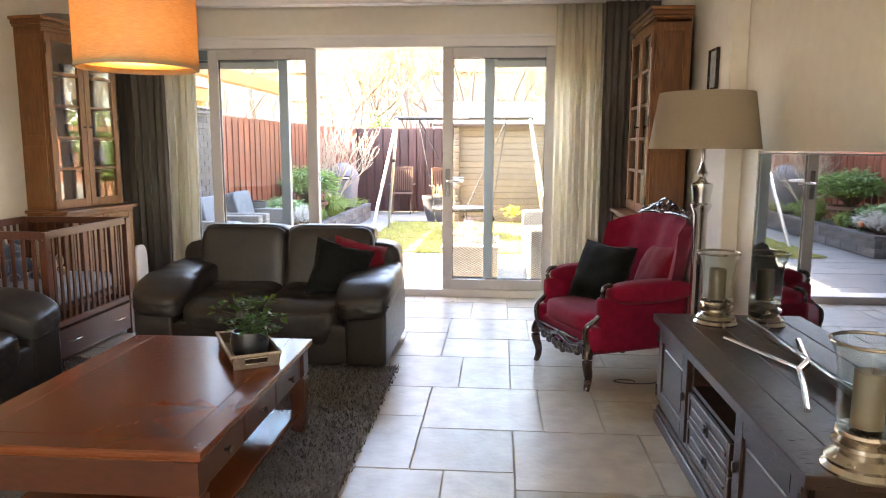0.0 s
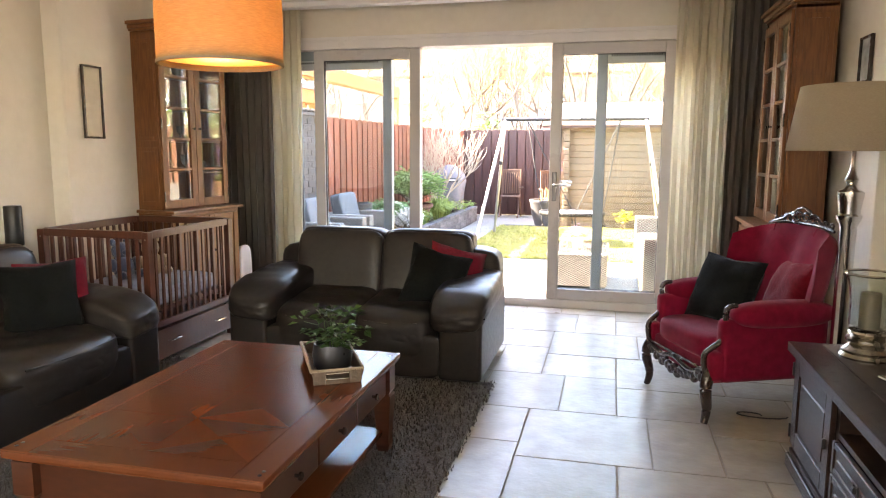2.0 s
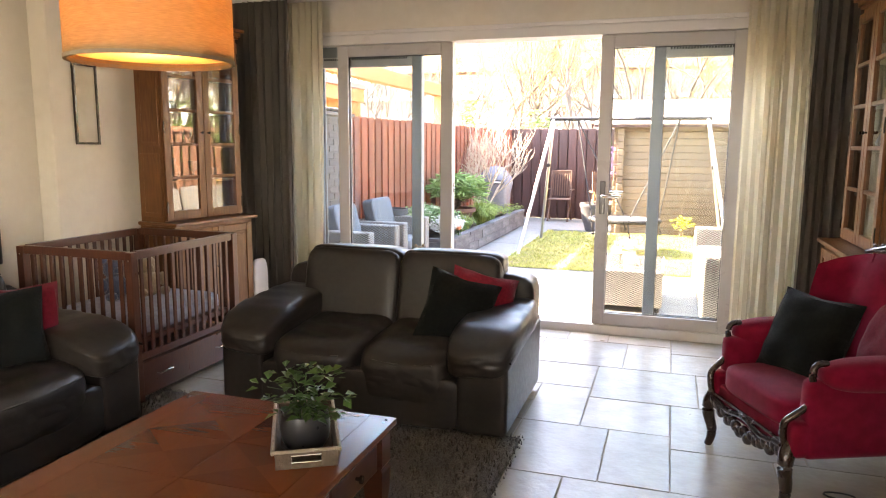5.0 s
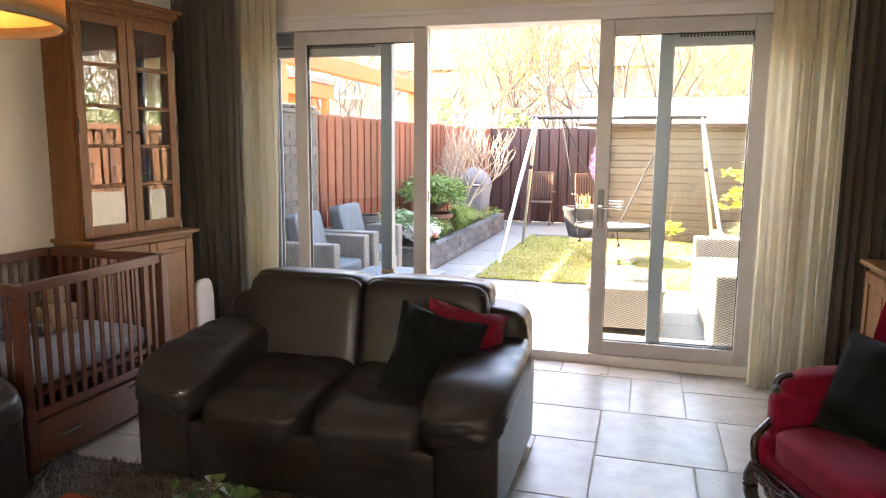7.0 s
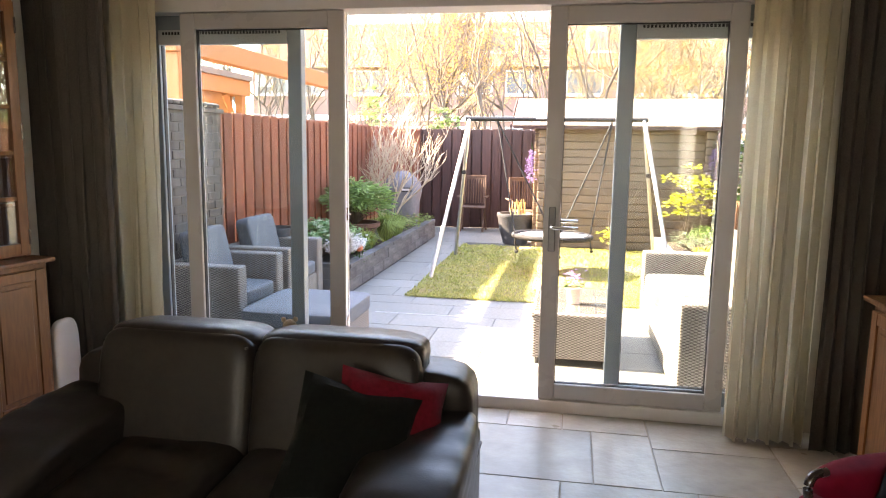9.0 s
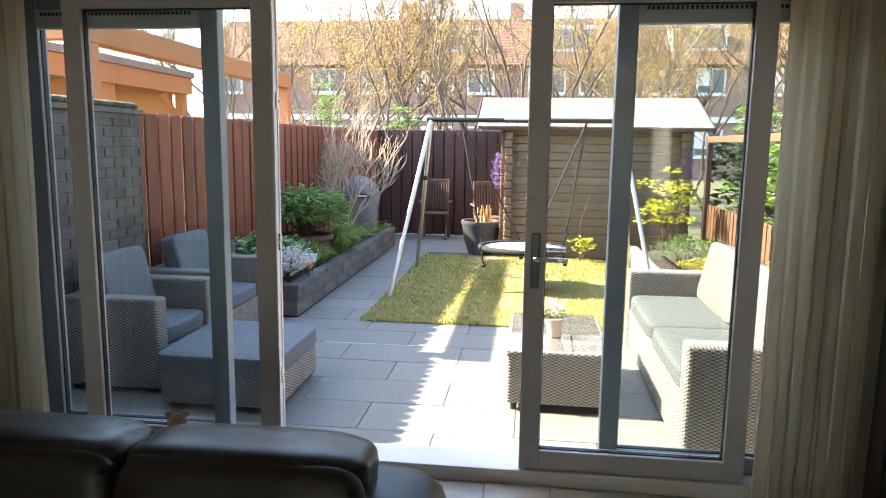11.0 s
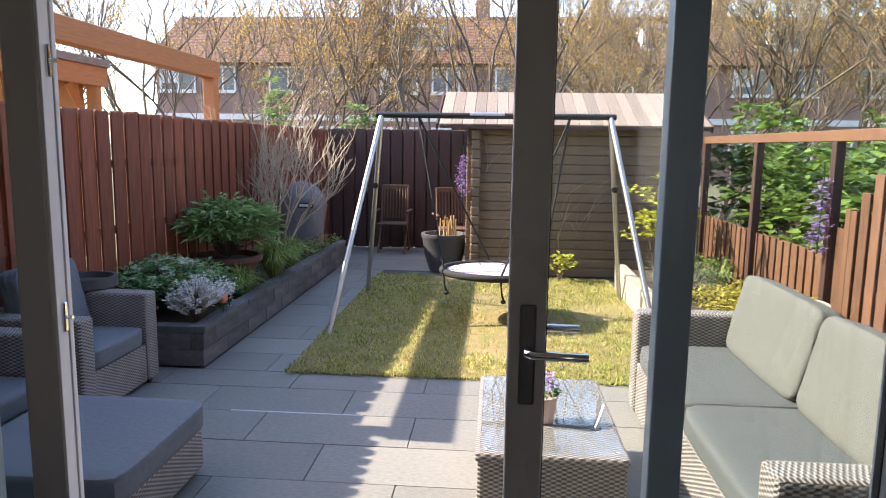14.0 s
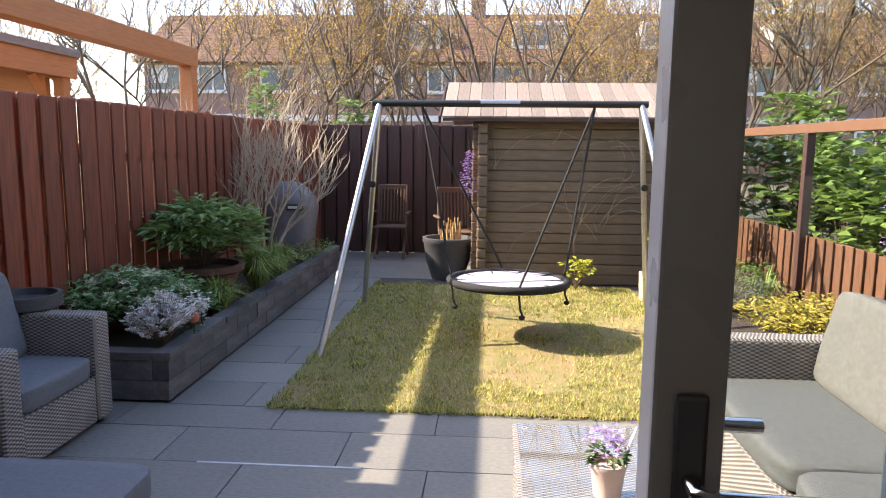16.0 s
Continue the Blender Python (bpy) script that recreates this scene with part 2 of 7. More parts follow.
def tube(bm, pts, r, n=8, r1=None, m=None, flat=1.0):
    """A round bar along points, tapering from r to r1."""
    t = bmesh.new()
    pts = [Vector(p) for p in pts]
    r1 = r if r1 is None else r1
    rings = []
    for i, p in enumerate(pts):
        d = (pts[min(i + 1, len(pts) - 1)] - pts[max(i - 1, 0)]).normalized()
        a = d.cross(Vector((0, 0, 1)))
        if a.length < 0.05:
            a = d.cross(Vector((0, 1, 0)))
        a.normalize()
        b = d.cross(a).normalized()
        rad = r + (r1 - r) * i / max(1, len(pts) - 1)
        rings.append([t.verts.new(p + rad * (a * math.cos(2 * math.pi * k / n) + b * flat * math.sin(2 * math.pi * k / n))) for k in range(n)])
    for a, b in zip(rings, rings[1:]):
        for k in range(n):
            t.faces.new((a[k], a[(k + 1) % n], b[(k + 1) % n], b[k]))
    t.faces.new(rings[0][::-1])
    t.faces.new(rings[-1])
    return merge(bm, t, m)


def curve_points(pts, n=4):
    """More points on a smooth line through the given ones."""
    p = [Vector(q) for q in pts]
    out = []
    for i in range(len(p) - 1):
        a, b, c, d = p[max(i - 1, 0)], p[i], p[i + 1], p[min(i + 2, len(p) - 1)]
        for k in range(n):
            t = k / n
            out.append(0.5 * (2 * b + (c - a) * t + (2 * a - 5 * b + 4 * c - d) * t * t + (3 * b - a - 3 * c + d) * t ** 3))
    return out + [p[-1]]


def puff(bm, x0, x1, y0, y1, z0, z1, p=4.0, n=10, sag=0.0, m=None, wrinkle=0.0, seed=0):
    """A stuffed block: a box swollen to a rounded cushion (p: how square)."""
    t = bmesh.new()
    bmesh.ops.create_cube(t, size=2)
    bmesh.ops.subdivide_edges(t, edges=list(t.edges), cuts=n, use_grid_fill=True)
    for v in t.verts:
        c = v.co
        s = (abs(c.x) ** p + abs(c.y) ** p + abs(c.z) ** p) ** (1 / p)
        q = c / s
        if wrinkle:
            q = q * (1 + wrinkle * noise.noise(Vector((q.x * 3 + seed, q.y * 3, q.z * 3))) + 0.5 * wrinkle * noise.noise(Vector((q.x * 7 + seed, q.y * 7, q.z * 7))))
        z = q.z
        if sag and z > 0:
            z -= sag * max(0, 1 - q.x * q.x) * max(0, 1 - q.y * q.y)
        v.co = Vector(((x0 + x1) / 2 + q.x * (x1 - x0) / 2, (y0 + y1) / 2 + q.y * (y1 - y0) / 2, (z0 + z1) / 2 + z * (z1 - z0) / 2))
    return merge(bm, t, m)


def pillow(bm, w, h, d, m=None, seed=0):
    """A scatter cushion with pinched corners, standing in x and z."""
    t = bmesh.new()
    n = 14
    grid = {}
    for s in (-1, 1):
        for i in range(n + 1):
            for j in range(n + 1):
                u, v = 2 * i / n - 1, 2 * j / n - 1
                edge = (1 - u ** 4) * (1 - v ** 4)
                if edge < 1e-6 and s == 1:
                    grid[s, i, j] = grid[-1, i, j]
                    continue
                k = 1 - 0.10 * (1 - abs(u)) * abs(v) ** 6
                k2 = 1 - 0.10 * (1 - abs(v)) * abs(u) ** 6
                y = s * d / 2 * edge ** 0.55 + 0.012 * noise.noise(Vector((u * 2.5 + seed, v * 2.5, s)))
                grid[s, i, j] = t.verts.new((u * w / 2 * k2, y, h / 2 + v * h / 2 * k))
    for s in (-1, 1):
        for i in range(n):
            for j in range(n):
                q = [grid[s, i, j], grid[s, i + 1, j], grid[s, i + 1, j + 1], grid[s, i, j + 1]]
                t.faces.new(q if s < 0 else q[::-1])
    return merge(bm, t, m)


def panel(bm, x0, x1, z0, z1, y, depth=0.02, rail=0.06, inset=0.008):
    """A framed door panel that faces -y: four rails and a sunk field."""
    box(bm, x0, x0 + rail, y - depth, y, z0, z1, 0.003)
    box(bm, x1 - rail, x1, y - depth, y, z0, z1, 0.003)
    box(bm, x0 + rail, x1 - rail, y - depth, y, z0, z0 + rail, 0.003)
    box(bm, x0 + rail, x1 - rail, y - depth, y, z1 - rail, z1, 0.003)
    box(bm, x0 + rail - 0.002, x1 - rail + 0.002, y - depth + inset, y, z0 + rail - 0.002, z1 - rail + 0.002)
    box(bm, x0 + rail + 0.025, x1 - rail - 0.025, y - depth + inset - 0.005, y, z0 + rail + 0.025, z1 - rail - 0.025, 0.004)


# ---- the room ----
XL, XR, YW, YB, H = -3.68, 1.43, 6.36, -2.6, 2.62
bm = B(); box(bm, XL - 0.2, XL, YB - 0.2, YW + 0.2, 0, H); box(bm, XL, -3.54, 4.29, YW + 0.2, 0, H, 0.006)
structure("wall_west", bm, PLASTER, "cream plastered wall with a shallow nib")
bm = B(); box(bm, XR, XR + 0.2, -0.6, YW + 0.2, 0, H); box(bm, XR, XR + 0.2, YB - 0.2, -2.2, 0, H); box(bm, XR, XR + 0.2, -2.2, -0.6, 0, 0.8); box(bm, XR, XR + 0.2, -2.2, -0.6, 2.35, H); box(bm, 1.33, XR, 4.30, YW + 0.2, 0, H, 0.006)
structure("wall_east", bm, PLASTER, "cream plastered wall with a shallow nib and an added window")
bm = B(); box(bm, XL, -2.0, YB - 0.2, YB, 0, H); box(bm, -1.3, XR, YB - 0.2, YB, 0, H); box(bm, -2.0, -1.3, YB - 0.2, YB, 0, 0.3); box(bm, -2.0, -1.3, YB - 0.2, YB, 2.4, H)
structure("wall_south", bm, PLASTER, "plain cream plastered wall")
# two windows out of view, added to let fill light into the room
bm = B(); box(bm, XR + 0.08, XR + 0.1, -2.2, -0.6, 0.8, 2.35)
tagged(part("window_3", bm, GLASS), "clear pane of an added, unseen side window", "window", kind="structure").visible_shadow = False
bm = B(); box(bm, -2.0, -1.3, YB - 0.12, YB - 0.10, 0.3, 2.4)
tagged(part("window_4", bm, GLASS), "clear pane of an added, unseen rear window", "window", kind="structure").visible_shadow = False


def window_light(name, w, h, energy, eye, target):
    """An area lamp in an added, unseen window opening, for the sky's light."""
    ob = new(name, bpy.data.lights.new(name, "AREA"))
    ob.data.shape, ob.data.size, ob.data.size_y, ob.data.energy, ob.data.color = "RECTANGLE", w, h, energy, (1.0, 0.95, 0.88)
    ob.matrix_world = look(eye, target)


window_light("side_fill", 1.55, 1.5, SIDE_FILL, (XR + 0.03, -1.4, 1.575), (-2.0, -1.4, 1.575))
window_light("rear_fill", 0.68, 2.05, REAR_FILL, (-1.65, YB - 0.03, 1.35), (-1.65, 2.0, 1.35))
FX0, FX1, FZ = -3.03, 0.84, 2.34
bm = B(); box(bm, -3.54, FX0, YW, YW + 0.3, 0, H); box(bm, FX1, 1.33, YW, YW + 0.3, 0, H); box(bm, FX0, FX1, YW, YW + 0.3, FZ, H)
structure("wall_north", bm, PLASTER, "cream plastered wall round the wide garden doors")
bm = B(); box(bm, XL - 0.2, XR + 0.2, YB - 0.2, YW + 0.3, H, H + 0.25)
structure("ceiling", bm, CEILING, "off-white painted ceiling")

# stone floor bed under the tiles
bm = B(); box(bm, XL, XR, YB, YW + 0.02, -0.12, -0.0055)
floor = structure("floor", bm, GROUT, "floor of large uneven limestone tiles")


# garden doors: fixed frame, two fixed panes behind, two sliding leaves pushed aside
def rect_frame(bm, x0, x1, z0, z1, y0, y1, w, wb=None, bev=0.006):
    wb = wb or w
    box(bm, x0, x0 + w, y0, y1, z0, z1, bev, 2)
    box(bm, x1 - w, x1, y0, y1, z0, z1, bev, 2)
    box(bm, x0 + w, x1 - w, y0, y1, z0, z0 + wb, bev, 2)
    box(bm, x0 + w, x1 - w, y0, y1, z1 - w, z1, bev, 2)


bm = B()
box(bm, FX0, FX0 + 0.08, YW, YW + 0.2, 0, FZ, 0.006, 2)
box(bm, FX1 - 0.08, FX1, YW, YW + 0.2, 0, FZ, 0.006, 2)
box(bm, FX0 + 0.08, FX1 - 0.08, YW, YW + 0.2, 2.255, FZ, 0.006, 2)
box(bm, FX0 + 0.08, FX1 - 0.08, YW, YW + 0.2, -0.05, 0.068, 0.006, 2)
box(bm, FX0 - 0.05, FX1 + 0.05, YW - 0.02, YW - 0.002, FZ - 0.012, FZ + 0.02, 0.004)
door_frame = structure("window_frame", bm, WHITE, "wide white plastic frame of the garden doors")


def leaf(name, x0, x1, y0, y1, z0, z1, w, label, handle_x=None, mat=WHITE, vent=False):
    bm = B(); rect_frame(bm, x0, x1, z0, z1, y0, y1, w, w * 1.0)
    ob = structure(name, bm, mat, label)
    yc = (y0 + y1) / 2
    bm = B(); rect_frame(bm, x0 + w - 0.004, x1 - w + 0.004, z0 + w - 0.004, z1 - w + 0.004, yc - 0.014, yc + 0.014, 0.008, bev=0)
    part("gasket", bm, RUBBER, ob)
    bm = B(); box(bm, x0 + w, x1 - w, yc - 0.003, yc + 0.003, z0 + w, z1 - w)
    pane = part("pane", bm, GLASS, ob, "clear double glazing")
    pane.visible_shadow = False
    if vent:
        bm = B(); box(bm, x0 + w, x1 - w, y0 - 0.01, yc - 0.004, z1 - w - 0.085, z1 - w, 0.004)
        v = part("vent_grille", bm, GREYPVC, ob, "grey ventilation strip")
        bm = B()
        k = x0 + w + 0.03
        while k < x1 - w - 0.03:
            box(bm, k, k + 0.012, y0 - 0.013, y0 - 0.009, z1 - w - 0.028, z1 - w - 0.012)
            k += 0.02
        part("slots", bm, RUBBER, v)
    if handle_x is not None:
        bm = B(); box(bm, handle_x - 0.02, handle_x + 0.02, y0 - 0.014, y0, 0.93, 1.18, 0.006, 2)
        h = part("handle_plate", bm, material("grey_metal", (0.16, 0.16, 0.165), rough=0.35, metal=0.8), ob)
        bm = B(); tube(bm, [(handle_x, y0, 1.07), (handle_x, y0 - 0.05, 1.07), (handle_x + 0.012, y0 - 0.06, 1.07), (handle_x + 0.14, y0 - 0.062, 1.068)], 0.011, 10)
        part("lever", bm, CHROME, h, "brushed steel lever", smooth=True)
        bm = B(); tube(bm, [(handle_x, y1, 1.09), (handle_x, y1 + 0.05, 1.09), (handle_x + 0.012, y1 + 0.06, 1.09), (handle_x + 0.14, y1 + 0.062, 1.088)], 0.011, 10)
        part("lever", bm, CHROME, h, smooth=True)
    return ob


# brighter white for the closing edge: the skylight on it is in the colour
WHITEPVC = material("skylit_white_upvc", (0.8, 0.79, 0.79), (0.76, 0.75, 0.75), scale=4, rough=0.3)
# the doors' white darkened; the backlit look of the leaves is in the colour
LEAFPVC = material("backlit_white_upvc", (0.52, 0.49, 0.48), (0.49, 0.46, 0.45), scale=4, rough=0.3, bump=0.02)
leaf("window_1", FX0 + 0.08, -1.96, 6.465, 6.535, 0.068, 2.255, 0.085, "fixed glazed panel with a grey frame and vent strip", vent=True, mat=DARKPVC)
leaf("window_2", -0.145, FX1 - 0.08, 6.465, 6.535, 0.068, 2.255, 0.085, "fixed glazed panel with a grey frame and vent strip", vent=True, mat=DARKPVC)
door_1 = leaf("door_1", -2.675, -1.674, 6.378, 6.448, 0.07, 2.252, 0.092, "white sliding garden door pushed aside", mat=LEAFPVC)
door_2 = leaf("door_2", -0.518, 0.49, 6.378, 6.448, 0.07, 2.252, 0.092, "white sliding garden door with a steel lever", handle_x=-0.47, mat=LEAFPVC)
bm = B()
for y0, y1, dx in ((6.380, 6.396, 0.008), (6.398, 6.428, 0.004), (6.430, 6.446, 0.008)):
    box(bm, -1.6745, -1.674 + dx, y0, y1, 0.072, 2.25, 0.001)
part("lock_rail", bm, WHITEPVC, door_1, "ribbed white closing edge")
for z in (0.45, 1.1, 1.75):
    bm = B(); box(bm, -1.674, -1.662, 6.405, 6.42, z - 0.04, z + 0.04, 0.003); tube(bm, [(-1.668, 6.412, z), (-1.645, 6.412, z)], 0.006, 8)
    part("lock_pin", bm, CHROME, door_1, "steel locking pin")


# curtains
def curtain(name, label, x0, x1, y, z0, z1, folds, depth, mat, seed, lean=0.0):
    bm = B()
    n, rows = folds * 12, 14
    vs = []
    for j in range(rows + 1):
        s = j / rows
        row = []
        for i in range(n + 1):
            u = i / n
            a = u * folds * 2 * math.pi + 2.4 * noise.noise(Vector((u * 3.3, s * 0.8, seed)))
            d = depth * (0.8 + 1.1 * noise.noise(Vector((u * 5, s * 1.5, seed + 5)))) * (0.55 + 0.45 * s)
            x = x0 + (x1 - x0) * u + 0.25 * d * math.sin(2 * a) + lean * s * s
            row.append(bm.verts.new((x, y + d * math.sin(a), z1 + (z0 - z1) * s)))
        vs.append(row)
    for a, b in zip(vs, vs[1:]):
        for i in range(n):
            bm.faces.new((a[i], a[i + 1], b[i + 1], b[i]))
    ob = part(name, bm, mat, None, smooth=True)
    sol = ob.modifiers.new("thick", "SOLIDIFY")
    sol.thickness = 0.003
    return tagged(ob, label, "curtain")


curtain("sheer_curtain", "cream linen curtain hanging in soft folds to the floor", 0.46, 0.85, 6.17, 0.01, 2.57, 7, 0.045, SHEER, 1)
curtain("dark_curtain", "taupe heavy curtain hanging beside the cream one", 0.86, 1.30, 6.10, 0.01, 2.57, 7, 0.05, DRAPE, 2)
curtain("sheer_curtain", "cream linen curtain hanging in soft folds to the floor", -3.00, -2.71, 6.17, 0.01, 2.57, 5, 0.045, SHEER, 3)
curtain("dark_curtain", "taupe heavy curtain hanging beside the cream one", -3.45, -2.93, 6.04, 0.01, 2.57, 8, 0.05, DRAPE, 4)
bm = B(); box(bm, -3.48, 1.31, 6.07, 6.19, 2.575, H, 0.004)
tagged(part("curtain_rail", bm, WHITE), "white double curtain rail fixed to the ceiling", "curtain rail")

# shag rug
bm = B(); box(bm, -2.75, -0.62, 1.15, 4.18, 0, 0.018, 0.006)
rug = tagged(part("rug", bm, RUG), "dark brown shaggy rug under the coffee table", "rug")
bm = B()
rnd = random.Random(3)
for k in range(26000):
    x, y = rnd.uniform(-2.76, -0.60), rnd.uniform(1.4, 4.19)
    if -2.2 < x < -1.0 and y < 2.9 and rnd.random() < 0.8:
        continue
    a, l = rnd.uniform(0, 6.28), rnd.uniform(0.012, 0.026)
    dx, dy = math.cos(a), math.sin(a)
    p = Vector((x, y, 0.014))
    w = 0.004
    v = [bm.verts.new(p + Vector((-dy * w, dx * w, 0))), bm.verts.new(p + Vector((dy * w, -dx * w, 0))), bm.verts.new(p + Vector((dx * l * 0.6, dy * l * 0.6, l)))]
    bm.faces.new(v)
pile = part("pile", bm, RUG, rug, "tufted pile")
pile["kind"] = "stuff"

# coffee table
TX0, TX1, TY0, TY1, TZ = -1.765, -0.885, 1.93, 3.21, 0.455
table = thing("coffee_table", "cherry wood coffee table with drawers and inlaid parquet top", "coffee table", pose((TX0 + TX1) / 2, (TY0 + TY1) / 2, 0.018))
tw, tl, tz = (TX1 - TX0) / 2, (TY1 - TY0) / 2, TZ - 0.018
bm = B(); box(bm, -tw, tw, -tl, tl, tz - 0.03, tz - 0.004, 0.008, 2); box(bm, -tw + 0.02, tw - 0.02, -tl + 0.02, tl - 0.02, tz - 0.045, tz - 0.03, 0.004)
top = part("tabletop", bm, CHERRY, table)
for sx in (-1, 1):
    bm = B(); box(bm, min(sx * tw * 0.999, sx * (tw - 0.10)), max(sx * tw * 0.999, sx * (tw - 0.10)), -tl + 0.001, tl - 0.001, tz - 0.006, tz, 0.002)
    part("border_board", bm, CHERRY, top)
    bm = B(); box(bm, -tw + 0.1, tw - 0.1, min(sx * (tl - 0.001), sx * (tl - 0.1)), max(sx * (tl - 0.001), sx * (tl - 0.1)), tz - 0.006, tz, 0.002)
    part("border_board", bm, CHERRY_X, top)
nx, ny = 2, 4
cw, cl = (2 * tw - 0.2) / nx, (2 * tl - 0.2) / ny
for i in range(nx):
    for j in range(ny):
        cx, cy = -tw + 0.1 + (i + 0.5) * cw, -tl + 0.1 + (j + 0.5) * cl
        for k in range(4):
            bm = B()
            c4 = [(-1, -1), (1, -1), (1, 1), (-1, 1)]
            a, b = c4[k], c4[(k + 1) % 4]
            pts = [(cx, cy), (cx + a[0] * (cw / 2 - 0.001), cy + a[1] * (cl / 2 - 0.001)), (cx + b[0] * (cw / 2 - 0.001), cy + b[1] * (cl / 2 - 0.001))]
            lo = [bm.verts.new((x, y, tz - 0.006)) for x, y in pts]
            hi = [bm.verts.new((x, y, tz)) for x, y in pts]
            bm.faces.new(hi)
            bm.faces.new(lo[::-1])
            for q in range(3):
                bm.faces.new((lo[q], lo[(q + 1) % 3], hi[(q + 1) % 3], hi[q]))
            part("veneer_piece", bm, (CHERRY, CHERRY_X)[(k + i + j) % 2], top)
bm = B(); box(bm, -tw + 0.05, tw - 0.05, -tl + 0.05, tl - 0.05, tz - 0.175, tz - 0.045)
part("apron", bm, CHERRY_SHADE, table)
for sx in (-1, 1):
    for k in range(3):
        y0 = -tl + 0.09 + k * (2 * tl - 0.18) / 3
        y1 = y0 + (2 * tl - 0.18) / 3 - 0.012
        xa, xb = sorted((sx * (tw - 0.05), sx * (tw - 0.036)))
        bm = B(); box(bm, xa, xb, y0, y1, tz - 0.165, tz - 0.055, 0.004, 2)
        d = part("drawer_front", bm, CHERRY_SHADE, table)
        bm = B(); lathe(bm, [(0.006, 0), (0.006, 0.012), (0.014, 0.016), (0.014, 0.024), (0, 0.028)], 12, m=pose(sx * (tw - 0.036), (y0 + y1) / 2, tz - 0.11, 0, sx * 90, 0))
        part("knob", bm, CARVED, d, "dark turned knob", smooth=True)
for sx in (-1, 1):
    for sy in (-1, 1):
        bm = B(); x, y = sx * (tw - 0.058), sy * (tl - 0.058)
        t = bmesh.new()
        prev = None
        prof = [(0.024, 0), (0.030, 0.03), (0.026, 0.06), (0.036, 0.20), (0.038, 0.26), (0.030, 0.27), (0.038, 0.285), (0.038, tz - 0.045)]
        for r, z in prof:
            q = [t.verts.new((x + dx * r, y + dy * r, z)) for dx, dy in ((-1, -1), (1, -1), (1, 1), (-1, 1))]
            if prev:
                for e in range(4):
                    t.faces.new((prev[e], prev[(e + 1) % 4], q[(e + 1) % 4], q[e]))
            prev = q
        merge(bm, t)
        part("leg", bm, CHERRY_SHADE, table)
bm = B(); box(bm, -tw + 0.06, tw - 0.06, -tl + 0.06, tl - 0.06, 0.075, 0.10, 0.006, 2)
part("shelf", bm, CHERRY, table)
for sx in (-1, 1):
    for sy in (-1, 1):
        for q in (0.035, 0.06):
            bm = B(); lathe(bm, [(0.007, 0), (0.006, 0.002), (0, 0.003)], 8, (sx * (tw - 0.03), sy * (tl - q), tz - 0.001))
            part("dowel_cap", bm, CARVED, top)


